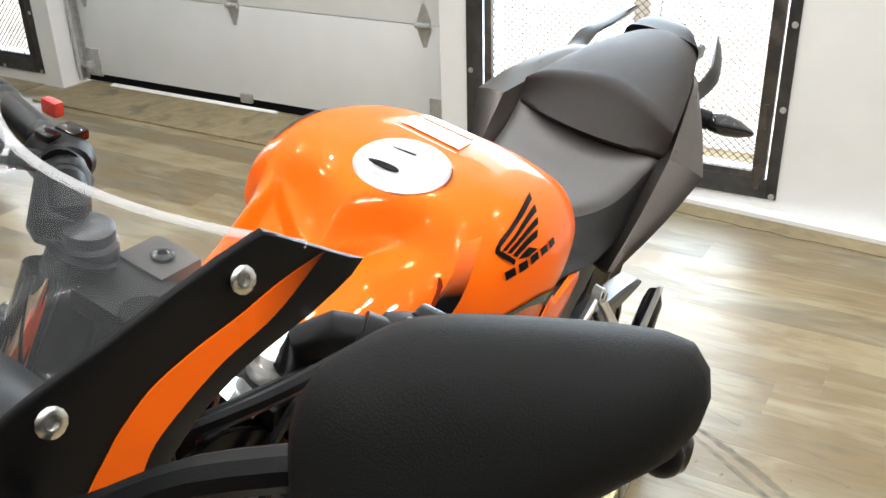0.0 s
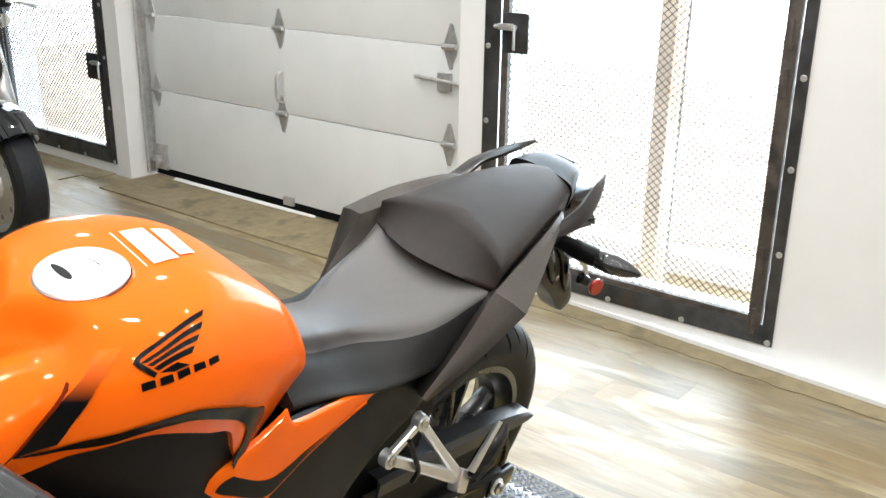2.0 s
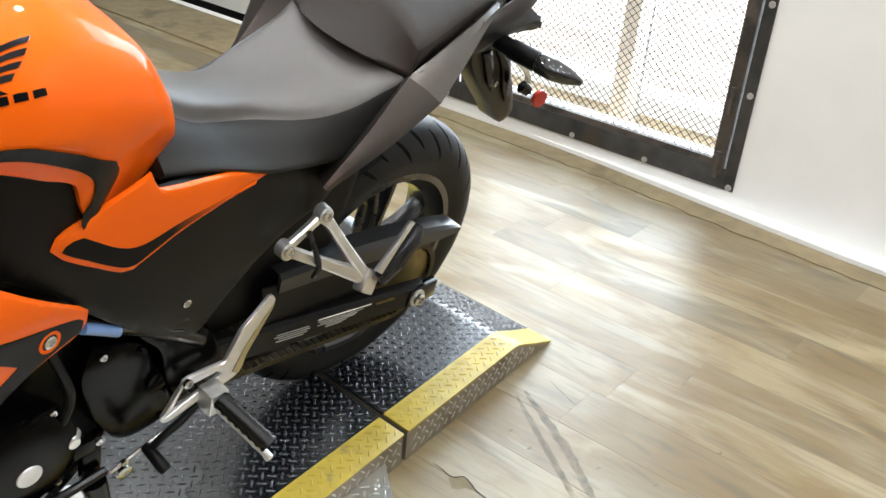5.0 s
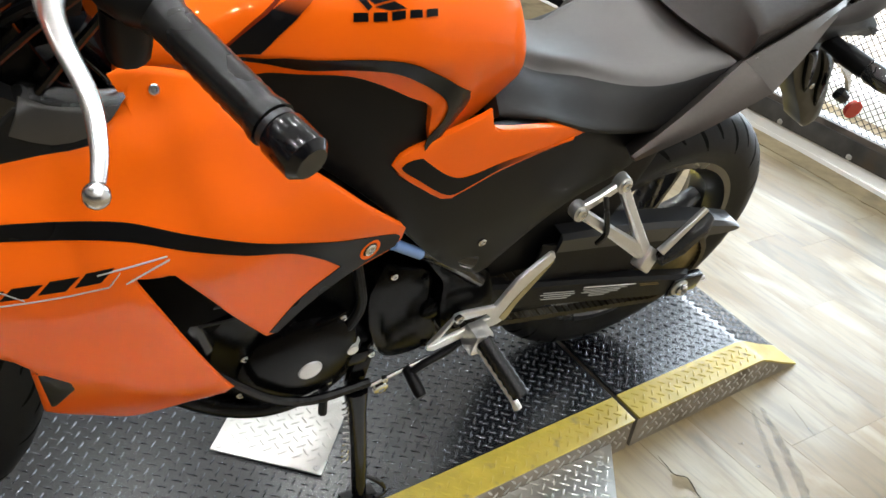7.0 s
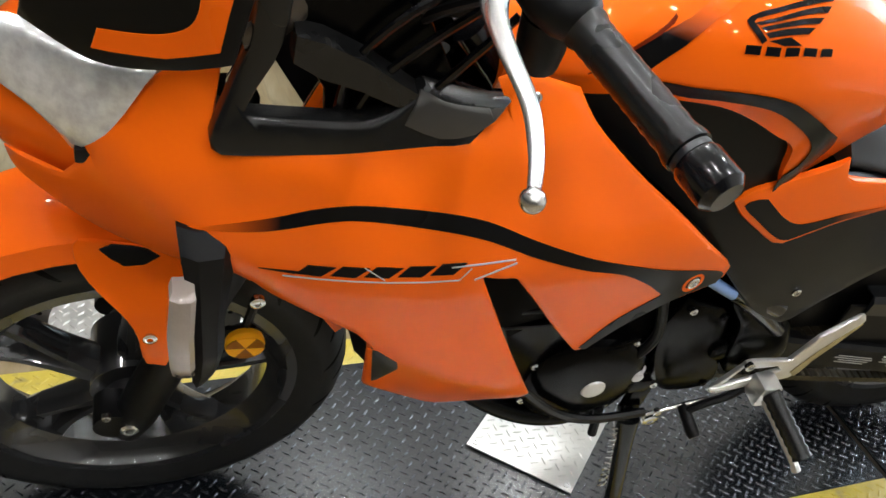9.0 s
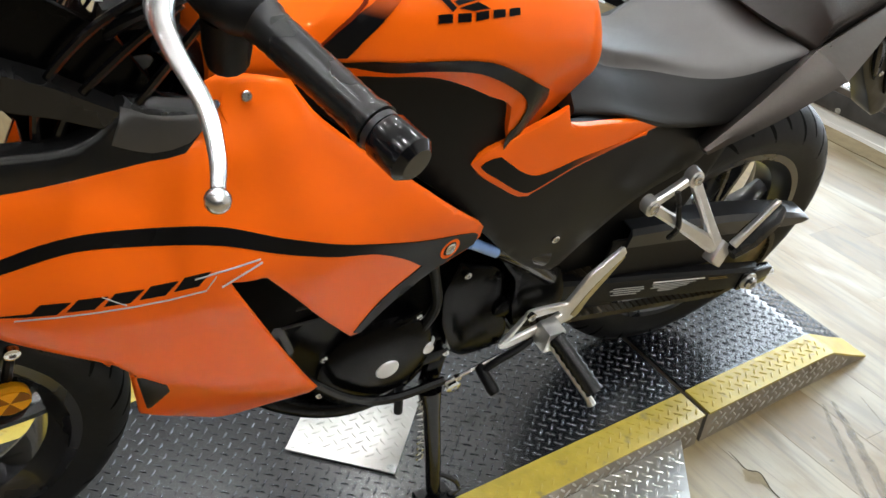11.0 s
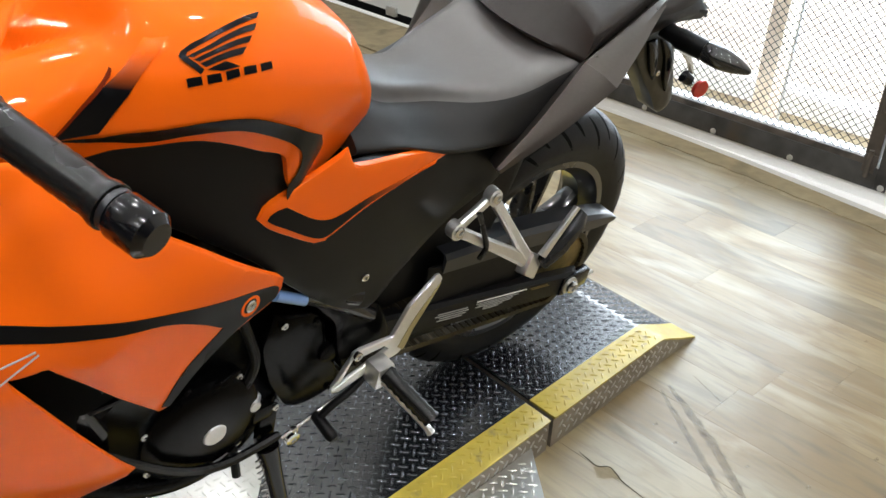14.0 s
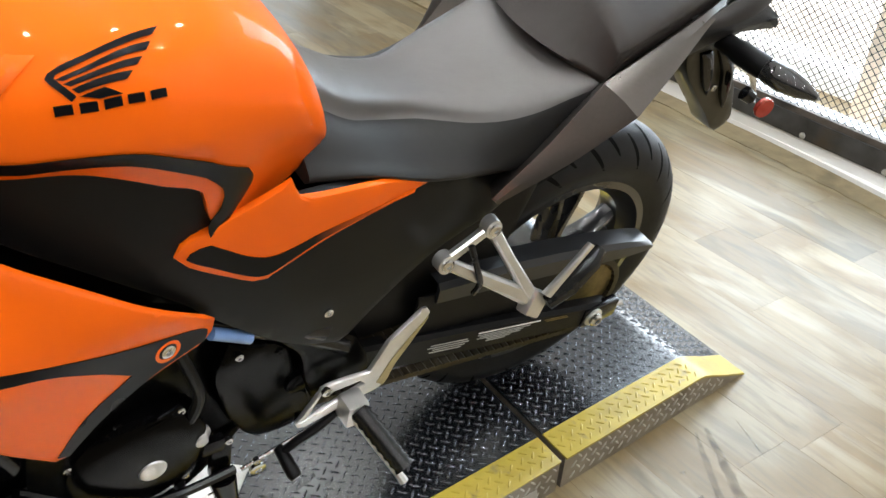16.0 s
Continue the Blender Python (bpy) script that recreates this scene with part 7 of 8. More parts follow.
def build_engine():
    # inner dark body that fills the frame
    def core(x):
        w = keyed(x, (0.42, 0.055), (0.6, 0.068), (0.70, 0.082), (0.8, 0.115), (1.0, 0.12), (1.08, 0.10))
        zt = keyed(x, (0.42, 0.68), (0.6, 0.75), (0.9, 0.86), (1.08, 0.88))
        zb = keyed(x, (0.42, 0.40), (0.55, 0.30), (0.7, 0.255), (0.85, 0.27), (0.95, 0.36), (1.08, 0.55))
        return [(0, zt), (w * 0.85, zt), (w, zt - 0.03), (w, zb + 0.05), (w * 0.75, zb), (0, zb)]
    eng = mirrored_loft("engine", frange(0.42, 1.08, 18), core, M_ENGINE, bike, "black painted engine")
    def cover(name, x, z, r, y0, y1, dome=0.006, mat=M_ENGINE, label=""):
        bm = bmesh.new()
        lathe(bm, [(y0, r + 0.006), (y1 - 0.012, r + 0.006), (y1 - 0.006, r), (y1 - 0.002, r * 0.86), (y1, r * 0.80), (y1 + dome * 0.4, r * 0.4), (y1 + dome * 0.5, 0.0)], (x, 0, z), "y", 36)
        return part(name, bm, mat, eng, label)
    c1 = cover("alternator_cover", 0.785, 0.372, 0.084, 0.08, 0.137, label="round black alternator cover")
    cover("inspection_plug", 0.774, 0.368, 0.021, 0.13, 0.1415, 0.001, M_CAP, "satin silver inspection plug")
    cover("inspection_plug", 0.709, 0.383, 0.0105, 0.12, 0.137, 0.001, M_CAP, "small satin silver plug")
    for k in range(7):
        a = 2 * math.pi * k / 7 + 0.4
        bolt(c1, (0.785 + 0.091 * math.cos(a), 0.122, 0.372 + 0.091 * math.sin(a)), (0, 1, 0), 0.006, M_ENGINE if k % 2 else M_STEEL)
    sp = panel("sprocket_cover", [(0.679, 0.437), (0.672, 0.478), (0.655, 0.494), (0.597, 0.482), (0.571, 0.450), (0.558, 0.392), (0.530, 0.332), (0.532, 0.280), (0.599, 0.272), (0.652, 0.345)], lambda x, z: 0.099 - 1.2 * max(0.0, abs(z - 0.39) - 0.075) ** 1.6, M_ENGINE, eng, "black sprocket cover", thick=0.04, rim=0.010)
    for x, z in ((0.647, 0.479), (0.545, 0.300), (0.590, 0.463)):
        bolt(sp, (x, 0.098, z), (0, 1, 0), 0.006, M_ENGINE if x < 0.6 else M_STEEL)
    bm = bmesh.new()
    lathe(bm, [(0.095, 0.0), (0.095, 0.021), (0.104, 0.019), (0.106, 0.012), (0.106, 0.0)], (0.556, 0, 0.385), "y", 20)
    part("cover_boss", bm, M_ENGINE, sp, "round black boss")
    for k in range(3):
        bm = bmesh.new()
        tube(bm, spline([(0.808 - 0.012 * k, 0.128, 0.425 + 0.012 * k), (0.785 - 0.012 * k, 0.132, 0.436 + 0.012 * k), (0.755 - 0.010 * k, 0.126, 0.438 + 0.012 * k)], 4), 0.004, 8)
        part("cover_rib", bm, M_ENGINE, c1, "raised rib")
    bm = bmesh.new()
    tube(bm, spline([(0.735, 0.118, 0.555), (0.722, 0.122, 0.515), (0.711, 0.126, 0.470), (0.718, 0.126, 0.435), (0.731, 0.120, 0.402), (0.720, 0.100, 0.36)], 5), 0.0075, 10)
    part("breather_hose", bm, M_BLACK, eng, "gloss black breather hose")
    bm = bmesh.new()
    box(bm, 0.674, 0.706, 0.118, 0.132, 0.338, 0.366, 0.004)
    box(bm, 0.660, 0.690, 0.112, 0.126, 0.270, 0.345, 0.005)
    clamp = part("switch_bracket", bm, M_ENGINE, eng, "black switch bracket")
    bm = bmesh.new()
    box(bm, 0.692, 0.724, 0.120, 0.127, 0.346, 0.360, 0.003)
    part("wire_clip", bm, M_ALLOY, clamp, "bright wire clip")
    bolt(clamp, (0.668, 0.128, 0.352), (0, 1, 0), 0.006)
    # finned upper part and frame rails seen in the gaps
    for k in range(6):
        bm = bmesh.new()
        box(bm, 0.86, 1.02, 0.10, 0.132, 0.50 + 0.03 * k, 0.508 + 0.03 * k, 0.002)
        part("cooling_fin", bm, M_ENGINE, eng)
    for pts, r in (([(1.08, 0.09, 0.90), (0.9, 0.135, 0.72), (0.70, 0.13, 0.60), (0.55, 0.125, 0.52)], 0.018), ([(1.10, 0.07, 0.86), (1.0, 0.11, 0.62), (0.93, 0.12, 0.45)], 0.016)):
        bm = bmesh.new()
        tube(bm, spline(pts, 6), r, 12)
        part("frame_tube", bm, M_GLOSS, bike, "gloss black frame tube")
    bm = bmesh.new()
    tube(bm, [(0.712, 0.152, 0.609), (0.664, 0.152, 0.580)], 0.008, 12)
    part("blue_clip", bm, M_BLUE, bike, "small blue plastic clip")
    bm = bmesh.new()
    tube(bm, spline([(1.02, 0.05, 0.46), (0.97, 0.09, 0.36), (0.86, 0.11, 0.285), (0.74, 0.10, 0.262), (0.6, 0.03, 0.27), (0.4, -0.10, 0.30)], 6), 0.018, 12)
    part("exhaust_pipe", bm, M_ENGINE, bike, "dark exhaust pipe")
    bm = bmesh.new()
    tube(bm, spline([(0.93, 0.145, 0.432), (0.84, 0.15, 0.345), (0.76, 0.145, 0.300), (0.66, 0.135, 0.290)], 6), 0.007, 8)
    part("lower_rail", bm, M_GLOSS, bike, "thin gloss black lower rail")
    # gear pedal, its rod and the rider's peg with a heel plate
    hp = panel("heel_plate", [(0.381, 0.487), (0.386, 0.495), (0.394, 0.496, 1), (0.417, 0.476), (0.442, 0.454, 1), (0.456, 0.427), (0.468, 0.404, 1), (0.530, 0.407), (0.541, 0.404), (0.543, 0.395), (0.533, 0.389, 1), (0.480, 0.391, 1), (0.471, 0.381, 1), (0.497, 0.371), (0.560, 0.347, 1), (0.573, 0.341), (0.570, 0.333), (0.560, 0.331, 1), (0.525, 0.340), (0.493, 0.351), (0.452, 0.357), (0.437, 0.364, 1), (0.426, 0.402), (0.410, 0.431), (0.387, 0.471)], lambda x, z: 0.140 - 0.05 * max(0.0, z - 0.40), M_ALLOY, label="bare aluminium heel plate, its lower facet tarnished", thick=0.007, rim=0.003, smooth=True, step=0.008, res=0.006)
    panel("heel_facet", [(0.384, 0.481, 1), (0.412, 0.447), (0.436, 0.412), (0.452, 0.376, 1), (0.440, 0.366), (0.428, 0.402), (0.411, 0.431), (0.388, 0.471, 1)], lambda x, z: 0.1412 - 0.05 * max(0.0, z - 0.40), M_TARNISH, hp, "tarnished lower facet", thick=0.003, rim=0, step=0.008)
    panel("heel_bracket", [(0.534, 0.402, 1), (0.545, 0.392, 1), (0.572, 0.345, 1), (0.562, 0.338, 1)], lambda x, z: 0.139, M_ALLOY, hp, "thin bracket arm", thick=0.007)
    panel("pivot_plate", [(0.640, 0.552, 1), (0.570, 0.524), (0.515, 0.487), (0.478, 0.455, 1), (0.452, 0.40), (0.445, 0.364, 1), (0.497, 0.352), (0.532, 0.340, 1), (0.552, 0.395), (0.566, 0.455), (0.592, 0.488)], lambda x, z: 0.112, M_ENGINE, bike, "black frame pivot plate", thick=0.03, rim=0.006)
    bm = bmesh.new()
    tube(bm, spline([(0.700, 0.112, 0.590), (0.656, 0.116, 0.560), (0.620, 0.118, 0.540), (0.566, 0.116, 0.502), (0.500, 0.108, 0.446)], 5), [0.016] * 21, 12, squash=0.8)
    part("frame_rail", bm, M_GLOSS, bike, "gloss black lower frame rail")
    bolt(hp, (0.534, 0.1405, 0.398), (0, 1, 0), 0.008)
    bm = bmesh.new()
    box(bm, 0.478, 0.512, 0.135, 0.170, 0.335, 0.378, 0.006)
    part("peg_mount", bm, M_ALLOY, hp, "aluminium peg mount")
    p0, p1 = Vector((0.494, 0.165, 0.366)), Vector((0.462, 0.252, 0.322))
    bm = bmesh.new()
    n = 15
    tube(bm, [p0.lerp(p1, i / n) for i in range(n + 1)], [0.0155 if i % 2 else 0.0135 for i in range(n + 1)], 12)
    peg = part("rider_peg", bm, M_GRIP, hp, "ribbed black rubber peg")
    bm = bmesh.new()
    tube(bm, [p0 + Vector((0.006, 0, -0.014)), p1 + Vector((0.006, 0, -0.014)), p1 + Vector((0.002, 0.008, -0.022))], [0.005, 0.006, 0.007], 8)
    part("peg_feeler", bm, M_ALLOY, peg, "bare metal peg edge")
    bm = bmesh.new()
    tube(bm, spline([(0.492, 0.132, 0.345), (0.530, 0.140, 0.325), (0.570, 0.140, 0.305), (0.592, 0.140, 0.288)], 5), 0.0065, 10)
    tube(bm, [(0.592, 0.128, 0.290), (0.590, 0.135, 0.288), (0.587, 0.172, 0.279), (0.586, 0.178, 0.277)], [0.007, 0.0095, 0.0105, 0.008], 12)
    tube(bm, [(0.495, 0.125, 0.345), (0.495, 0.150, 0.345)], 0.013, 12)
    pedal = part("gear_pedal", bm, M_BLACK, bike, "black gear pedal with a rubber tip")
    bm = bmesh.new()
    tube(bm, [(0.545, 0.124, 0.297), (0.640, 0.118, 0.252)], 0.0032, 8)
    part("shift_rod", bm, M_LEVER, pedal, "bright shift rod")
    bolt(pedal, (0.618, 0.120, 0.262), (0, 1, 0), 0.006, M_STEEL)
    bolt(pedal, (0.608, 0.108, 0.220), (0, 1, 0), 0.013, M_STEEL)
    # side stand
    bm = bmesh.new()
    tube(bm, [(0.672, 0.125, 0.262), (0.668, 0.14, 0.225), (0.655, 0.170, 0.120), (0.650, 0.188, 0.060), (0.648, 0.192, 0.052)], [0.020, 0.015, 0.013, 0.012, 0.012], 12)
    st = part("side_stand", bm, M_GLOSS, bike, "black side stand, let down onto the deck")
    bm = bmesh.new()
    box(bm, -0.03, 0.03, -0.02, 0.024, -0.004, 0.003, 0.002, Matrix.Translation((0.648, 0.192, 0.0485)) @ pose(0, 0, 0, 13, 0, 0))
    part("stand_foot", bm, M_GLOSS, st, "flat stand foot")
    bm = bmesh.new()
    helix = [(0.690 - 0.006 * s / 40 + 0.006 * math.cos(s * 1.6), 0.135 + 0.035 * s / 40, 0.25 - 0.11 * s / 40 + 0.006 * math.sin(s * 1.6)) for s in range(41)]
    tube(bm, helix, 0.0018, 6)
    part("stand_spring", bm, M_STEEL, st, "steel return spring")
    bm = bmesh.new()
    tube(bm, spline([(0.650, 0.18, 0.10), (0.622, 0.195, 0.085), (0.606, 0.20, 0.058), (0.628, 0.205, 0.056)], 5), 0.004, 8)
    part("stand_tang", bm, M_GLOSS, st, "bent wire tang")
    bm = bmesh.new()
    tube(bm, [(0.735, 0.13, 0.30), (0.732, 0.14, 0.25)], 0.007, 8)
    part("drain_hose", bm, M_BLACK, bike, "short black drain hose")


build_fairing()
build_front()
build_controls()
build_engine()


# ---- the cruiser that stands further off, by the other gate ----
def cruiser():
    m = pose(-0.56, -3.06, 0, 0, 0, 89)
    g = thing("cruiser_motorcycle", m, "black and chrome cruiser motorcycle parked by the far gate", "motorcycle")

    # local axes: x ahead, y to its left, z up; the front axle is at x = 0
    def P(name, bm, mat, label="", parent=None):
        return part(name, bm, mat, parent or g, label)

    R = 0.315
    bm = bmesh.new()
    prof = [(-0.055, 0.215), (-0.068, 0.25), (-0.066, 0.285), (-0.045, 0.308), (0, R), (0.045, 0.308), (0.066, 0.285), (0.068, 0.25), (0.055, 0.215)]
    lathe(bm, prof, (0, 0, R), "y", 56)
    wheel = P("front_wheel", bm, M_RUBBER, "fat black front tyre on a bright disc wheel")
    bm = bmesh.new()
    lathe(bm, [(-0.05, 0.222), (-0.056, 0.214), (-0.045, 0.200), (-0.030, 0.185), (-0.02, 0.12), (-0.028, 0.07), (-0.055, 0.055), (-0.06, 0.0)], (0, 0, R), "y", 48)
    lathe(bm, [(0.06, 0.0), (0.055, 0.055), (0.028, 0.07), (0.02, 0.12), (0.030, 0.185), (0.045, 0.200), (0.056, 0.214), (0.05, 0.222)], (0, 0, R), "y", 48)
    disc = P("wheel_disc", bm, M_ALLOY, "polished wheel disc", wheel)
    for k in range(9):
        a = 2 * math.pi * k / 9
        bm = bmesh.new()
        c = Vector((0.152 * math.cos(a), -0.0265, R + 0.152 * math.sin(a)))
        loft(bm, [ring_at(c + Vector((0, 0.002, 0)), (0, -1, 0), 0.013, 16), ring_at(c + Vector((0, -0.003, 0)), (0, -1, 0), 0.013, 16)])
        part("wheel_hole", bm, M_DISC, disc)
    bm = bmesh.new()
    lathe(bm, [(-0.125, 0.0), (-0.125, 0.036), (-0.118, 0.042), (-0.06, 0.045), (-0.055, 0.05)], (0, 0, R), "y", 28)
    P("hub_cap", bm, M_CHROME, "chrome hub cap", wheel)
    # mudguard
    bm = bmesh.new()
    rings = []
    for k in range(20):
        a = radians(44 + 118 * k / 19)
        c, s = math.cos(a), math.sin(a)
        rings.append([((R + dr) * c, y, R + (R + dr) * s) for y, dr in ((0.088, -0.05), (0.09, 0.0), (0.075, 0.030), (0.04, 0.044), (0, 0.048), (-0.04, 0.044), (-0.075, 0.030), (-0.09, 0.0), (-0.088, -0.05), (-0.084, -0.05), (-0.085, 0.0), (-0.07, 0.026), (0, 0.042), (0.07, 0.026), (0.085, 0.0), (0.084, -0.05))])
    loft(bm, rings)
    guard = P("front_mudguard", bm, M_DARKPAINT, "gloss black front mudguard")
    bm = bmesh.new()
    rings = []
    for k in range(10):
        a = radians(44 + 12 * k / 9)
        c, s = math.cos(a), math.sin(a)
        rings.append([((R + dr) * c, y, R + (R + dr) * s) for y, dr in ((0.06, 0.042), (0.03, 0.052), (0, 0.054), (-0.03, 0.052), (-0.06, 0.042), (0, 0.046))])
    loft(bm, rings)
    P("mudguard_trim", bm, M_DARKPAINT, "gloss black tip trim", guard)
    # fork with wide chrome covers
    for sgn in (1, -1):
        bm = bmesh.new()
        tube(bm, [(0.0 - 0.33 * h, sgn * 0.115, R + h) for h in (-0.03, 0.0, 0.10, 0.28, 0.30, 0.42, 0.58)], [0.02, 0.032, 0.032, 0.032, 0.044, 0.046, 0.046], 16)
        leg = P("fork_leg", bm, M_ALLOY, "wide polished fork leg")
        bm = bmesh.new()
        tube(bm, [(-0.33 * 0.1 + 0.012, sgn * 0.15, R + 0.13), (-0.33 * 0.2 + 0.012, sgn * 0.15, R + 0.23)], 0.009, 8)
        P("fork_reflector", bm, M_AMBER, "amber strip reflector", leg)
    # headlamp nacelle
    bm = bmesh.new()
    rings = [ring_at((0.0 - 0.10 + dx, 0, 0.805 + dz), (1, 0, 0.0), r, 24) for dx, dz, r in ((-0.16, 0.02, 0.03), (-0.12, 0.015, 0.09), (-0.05, 0.005, 0.115), (0.03, 0, 0.112), (0.06, 0, 0.10))]
    loft(bm, rings)
    nac = P("headlamp_nacelle", bm, M_CHROME, "chrome headlamp nacelle")
    bm = bmesh.new()
    lathe(bm, [(0.055, 0.096), (0.062, 0.092), (0.062, 0.076), (0.05, 0.07), (0.045, 0.0)], (-0.10, 0, 0.805), "x", 32)
    P("headlamp_ring", bm, M_GLOSS, "black headlamp ring", nac)
    bm = bmesh.new()
    lathe(bm, [(0.052, 0.073), (0.066, 0.045), (0.070, 0.0)], (-0.10, 0, 0.805), "x", 28)
    lens = P("headlamp_lens", bm, M_LENS, "round headlamp lens", nac)
    bm = bmesh.new()
    tube(bm, [(-0.032, 0.0, 0.805), (-0.028, 0.0, 0.805)], 0.028, 16)
    P("headlamp_bulb", bm, M_SMOKE, "dark bulb shield", lens)
    for sgn in (1, -1):
        bm = bmesh.new()
        box(bm, -0.26, -0.10, sgn * 0.10 - 0.035, sgn * 0.10 + 0.035, 0.70, 0.79, 0.02)
        P("fork_cover", bm, M_ALLOY, "polished fork cover", nac)
    # handlebar
    bm = bmesh.new()
    for sgn in (1, -1):
        tube(bm, spline([(-0.40, 0, 0.99), (-0.40, sgn * 0.12, 1.0), (-0.42, sgn * 0.26, 1.05), (-0.52, sgn * 0.38, 1.03), (-0.60, sgn * 0.42, 1.01)], 5), 0.0135, 10)
    bar = P("handlebar", bm, M_CHROME, "chrome handlebar")
    for sgn in (1, -1):
        bm = bmesh.new()
        tube(bm, [(-0.50, sgn * 0.372, 1.034), (-0.62, sgn * 0.43, 1.005)], 0.02, 12)
        P("hand_grip", bm, M_GRIP, "black grip", bar)
        bm = bmesh.new()
        box(bm, -0.47, -0.40, sgn * 0.30 - 0.03, sgn * 0.30 + 0.03, 1.02, 1.075, 0.012)
        P("switch_box", bm, M_BLACK, "black switch box", bar)
        bm = bmesh.new()
        tube(bm, spline([(-0.42, sgn * 0.31, 1.05), (-0.38, sgn * 0.36, 1.045), (-0.42, sgn * 0.47, 1.02)], 4), 0.009, 8)
        P("hand_lever", bm, M_CHROME, "chrome lever", bar)
        bm = bmesh.new()
        rings = [ring_at((-0.45 + d, sgn * 0.36, 1.17), (1, 0, 0), r, 20, 0.7) for d, r in ((-0.012, 0.05), (0.0, 0.058), (0.015, 0.05), (0.024, 0.025))]
        loft(bm, rings)
        tube(bm, [(-0.45, sgn * 0.34, 1.14), (-0.44, sgn * 0.31, 1.06)], 0.007, 8)
        P("bar_mirror", bm, M_CHROME, "chrome mirror on a stem", bar)
        bm = bmesh.new()
        lathe(bm, [(-0.05, 0.0), (-0.05, 0.03), (0.0, 0.036), (0.02, 0.03), (0.022, 0.0)], (-0.36, sgn * 0.27, 0.97), "x", 20)
        P("turn_signal", bm, M_CHROME, "chrome bullet turn signal", bar)
    # body: tank, engine, seat, rear wheel
    def tank(x):
        w = keyed(x, (-1.05, 0.06), (-0.85, 0.14), (-0.6, 0.165), (-0.47, 0.10))
        zt = keyed(x, (-1.05, 0.80), (-0.8, 0.90), (-0.6, 0.93), (-0.47, 0.90))
        return [tuple(p) for p in spline([(0, zt), (w * 0.7, zt - 0.02), (w, zt - 0.11), (w * 0.8, zt - 0.20), (0, zt - 0.22)], 4)]
    mirrored_loft("fuel_tank", frange(-1.05, -0.47, 14), tank, M_DARKPAINT, g, "gloss black fuel tank")
    for x, a in ((-0.66, -22), (-0.86, 22)):
        bm = bmesh.new()
        for k in range(7):
            box(bm, -0.075, 0.075, -0.1, 0.1, 0.04 * k - 0.012, 0.04 * k + 0.012, 0.004, Matrix.Translation((x, 0, 0.42)) @ pose(0, 0, 0, 0, -a, 0))
        P("engine_cylinder", bm, M_ENGINE, "black finned cylinder")
    bm = bmesh.new()
    box(bm, -1.1, -0.5, -0.16, 0.16, 0.18, 0.44, 0.06)
    P("crankcase", bm, M_ENGINE, "black crankcase")
    for y in (-0.2,):
        bm = bmesh.new()
        tube(bm, spline([(-0.6, -0.12, 0.62), (-0.5, -0.2, 0.55), (-0.55, -0.2, 0.30), (-0.8, -0.2, 0.22), (-1.7, -0.21, 0.24)], 6), 0.038, 14)
        P("exhaust", bm, M_CHROME, "chrome exhaust")
    bm = bmesh.new()
    tube(bm, spline([(-0.36, 0, 0.80), (-0.50, -0.06, 0.5), (-0.52, -0.12, 0.2), (-0.8, -0.13, 0.15), (-1.2, -0.12, 0.16)], 6), 0.02, 12)
    P("frame_tube", bm, M_DARKPAINT, "gloss black frame tube")
    def seat(x):
        w = keyed(x, (-1.75, 0.10), (-1.4, 0.16), (-1.0, 0.12))
        zt = keyed(x, (-1.75, 0.80), (-1.45, 0.72), (-1.2, 0.68), (-1.0, 0.76))
        return [tuple(p) for p in spline([(0, zt), (w * 0.8, zt - 0.01), (w, zt - 0.06), (w * 0.8, zt - 0.11), (0, zt - 0.12)], 4)]
    mirrored_loft("seat", frange(-1.75, -1.0, 14), seat, M_SEATSIDE, g, "black leather seat")
    bm = bmesh.new()
    lathe(bm, [(d, r) for d, r in prof], (-1.62, 0, R), "y", 40)
    rear = P("rear_wheel", bm, M_RUBBER, "black rear tyre")
    bm = bmesh.new()
    rings = []
    for k in range(18):
        a = radians(10 + 170 * k / 17)
        c, s = math.cos(a), math.sin(a)
        rings.append([(-1.62 + (R + dr) * c, y, R + (R + dr) * s) for y, dr in ((0.10, -0.06), (0.1, 0.02), (0, 0.06), (-0.1, 0.02), (-0.10, -0.06), (0, 0.05))])
    loft(bm, rings)
    P("rear_mudguard", bm, M_DARKPAINT, "gloss black rear mudguard")


cruiser()

# ---- floor planks, one by one ----
def planks():
    w, length, gap = 0.152, 0.914, 0.0002
    bm = bmesh.new()
    box(bm, -w / 2 + gap / 2, w / 2 - gap / 2, -length / 2 + gap / 2, length / 2 - gap / 2, -0.006, 0.0)
    bmesh.ops.bevel(bm, geom=[e for e in bm.edges if all(v.co.z > -0.001 for v in e.verts)], offset=0.0003, segments=1, affect="EDGES")
    me = bpy.data.meshes.new("plank")
    bm.to_mesh(me)
    bm.free()
    me.materials.append(M_PLANK)
    floor = bpy.data.objects["floor"]
    rng = random.Random(4)
    x = WALL + w / 2
    while x < 1.9:
        y = -4.6 + rng.random() * length
        while y < 1.7:
            if not (x > -0.35 and -0.4 < y < -0.0 and x < 2.4) and not (x < -1.4 and -3.9 < y < -1.1):
                ob = new("plank", me)
                ob.parent = floor
                ob.location = (x, y, 0.0)
            y += length
        x += w


planks()


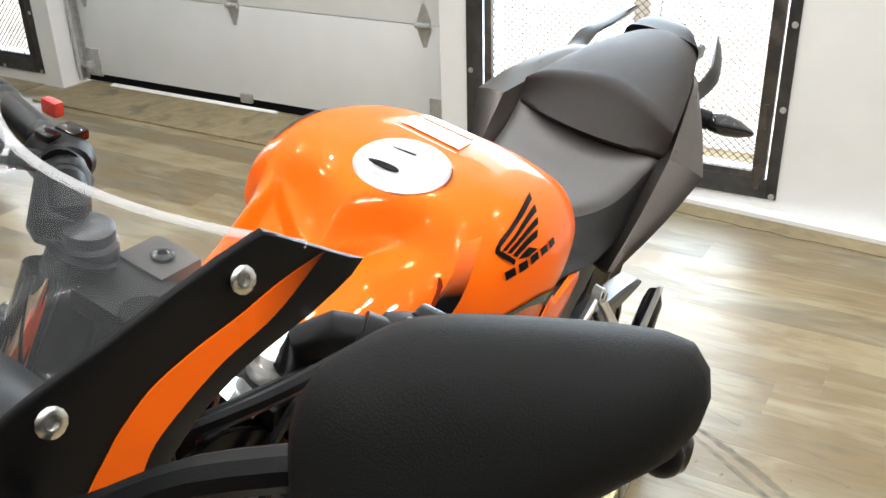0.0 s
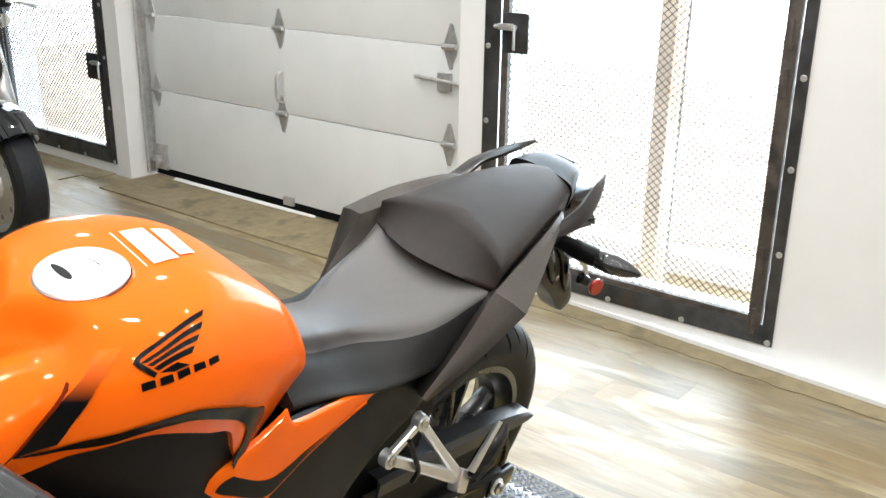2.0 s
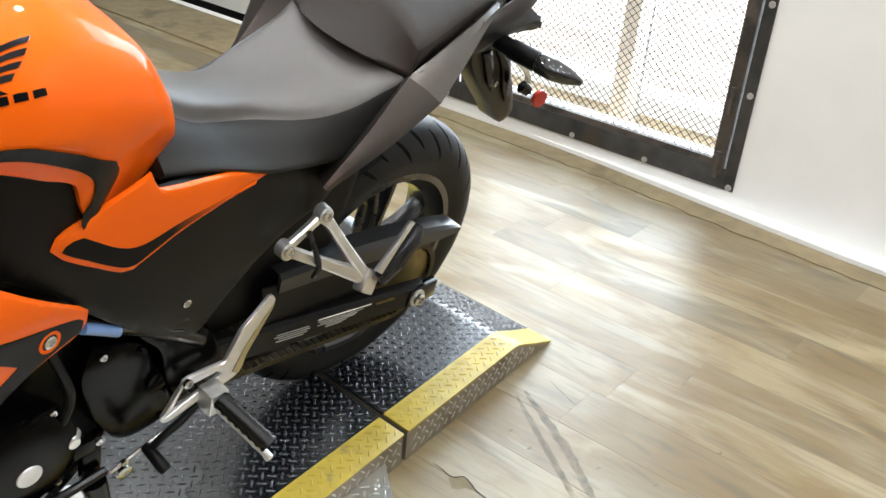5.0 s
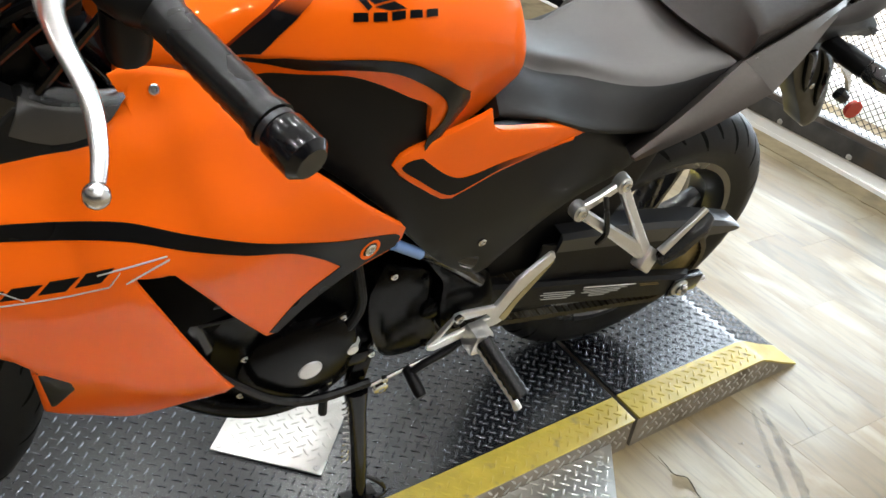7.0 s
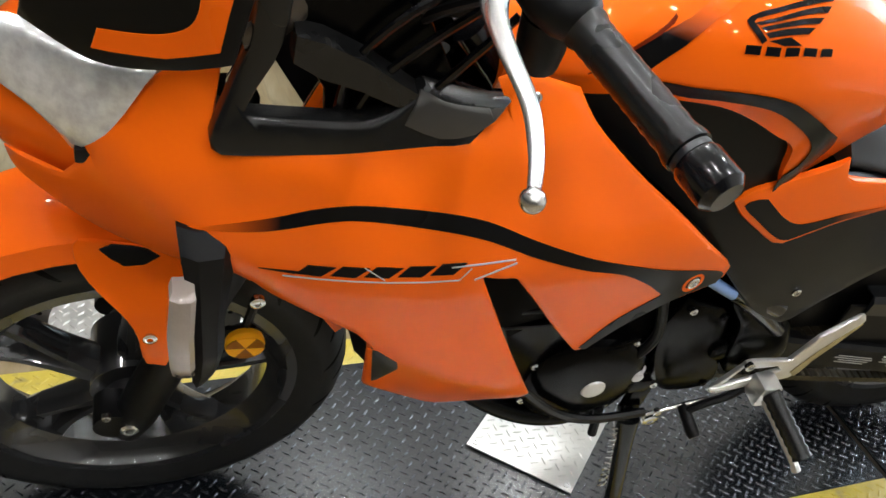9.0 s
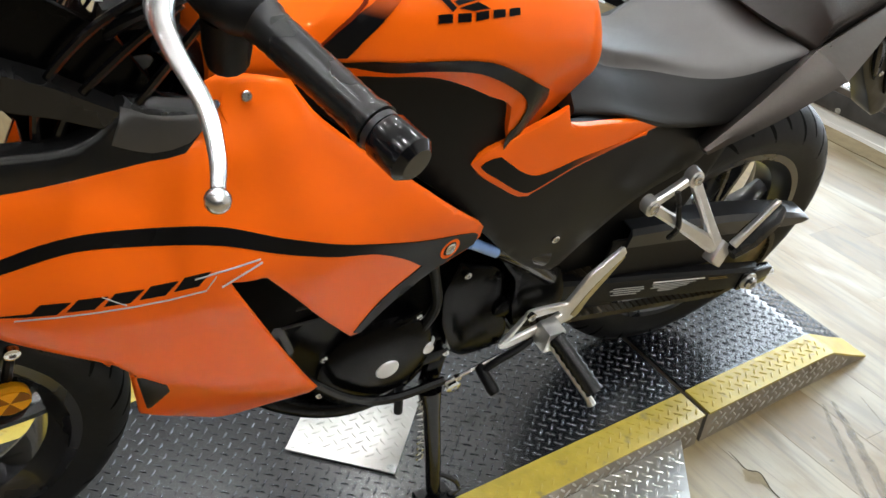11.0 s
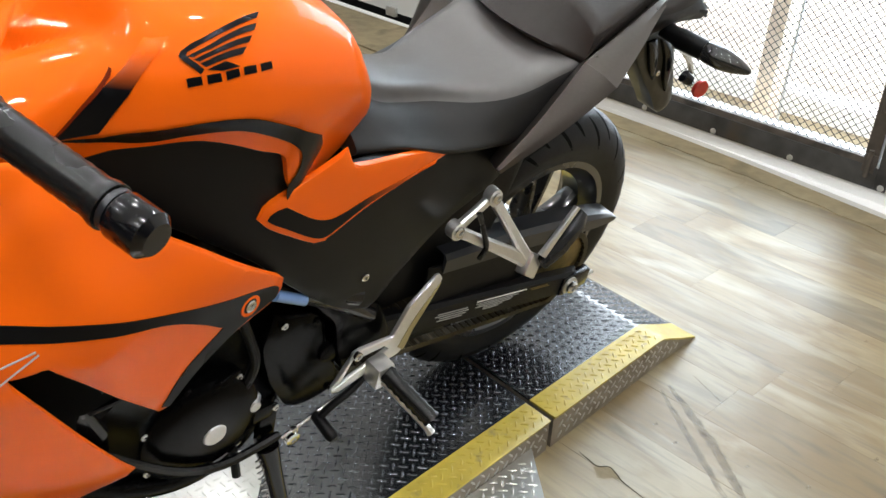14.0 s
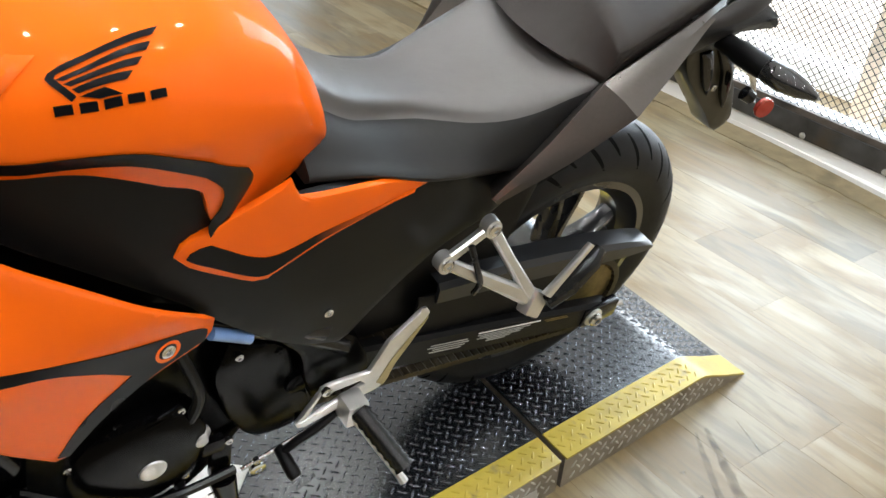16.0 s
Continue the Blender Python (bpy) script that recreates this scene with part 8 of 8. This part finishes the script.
def floor_marks():
    """Scuffs, tyre marks and a lifted tear in the floor beside the lift."""
    floor = bpy.data.objects["floor"]
    rng = random.Random(9)

    def strip(name, pts, width, label, mat):
        path = spline([(x, y, 0.0) for x, y in pts], 10)
        bm = bmesh.new()
        rows = []
        for i, p in enumerate(path):
            d = (path[min(i + 1, len(path) - 1)] - path[max(i - 1, 0)]).normalized()
            n = Vector((-d.y, d.x, 0))
            w = width * math.sin(math.pi * (0.04 + 0.92 * i / (len(path) - 1))) ** 0.6
            rows.append([bm.verts.new(p + n * w * (k - 0.5) * (0.75 + 0.5 * rng.random()) + Vector((0, 0, 0.0007))) for k in (0, 1)])
        for a, b in zip(rows, rows[1:]):
            bm.faces.new((a[0], a[1], b[1], b[0]))
        part(name, bm, mat, floor, label)

    strip("tyre_mark", [(-0.291, 0.097), (-0.239, 0.170), (-0.163, 0.283), (-0.108, 0.363), (-0.080, 0.410)], 0.016, "faint curved tyre mark", M_SCUFF)
    strip("tyre_mark", [(-0.318, 0.100), (-0.271, 0.184), (-0.214, 0.280), (-0.150, 0.368), (-0.105, 0.430)], 0.022, "faint curved tyre mark", M_SCUFF)
    strip("scratch", [(-0.393, 0.119), (-0.371, 0.175), (-0.353, 0.223)], 0.004, "thin dark scratch", M_SCUFF)
    strip("tear", [(0.015, 0.108), (0.018, 0.134), (0.021, 0.161), (0.004, 0.178), (0.009, 0.198), (0.018, 0.221), (0.021, 0.245), (0.025, 0.280)], 0.0032, "thin dark lifted tear in the floor", M_BARE)
    bm = bmesh.new()
    bm.faces.new([bm.verts.new((x, y, 0.0006)) for x, y in ((0.030, 0.158), (0.021, 0.161), (0.004, 0.178), (0.009, 0.198), (0.018, 0.221), (0.023, 0.202), (0.039, 0.193), (0.048, 0.181), (0.036, 0.170))])
    part("bare_patch", bm, M_CONCRETE, floor, "bare brown patch where the plank has chipped")
    for x, y in [(-0.253, 0.471), (-0.857, 0.313), (-0.441, 0.524), (-0.181, 0.159), (-0.212, 0.359), (-0.161, 0.221)]:
        strip("scuff", [(x - 0.006, y), (x, y + 0.002), (x + 0.007, y - 0.001)], 0.006, "small dark scuff", M_SCUFF)


floor_marks()
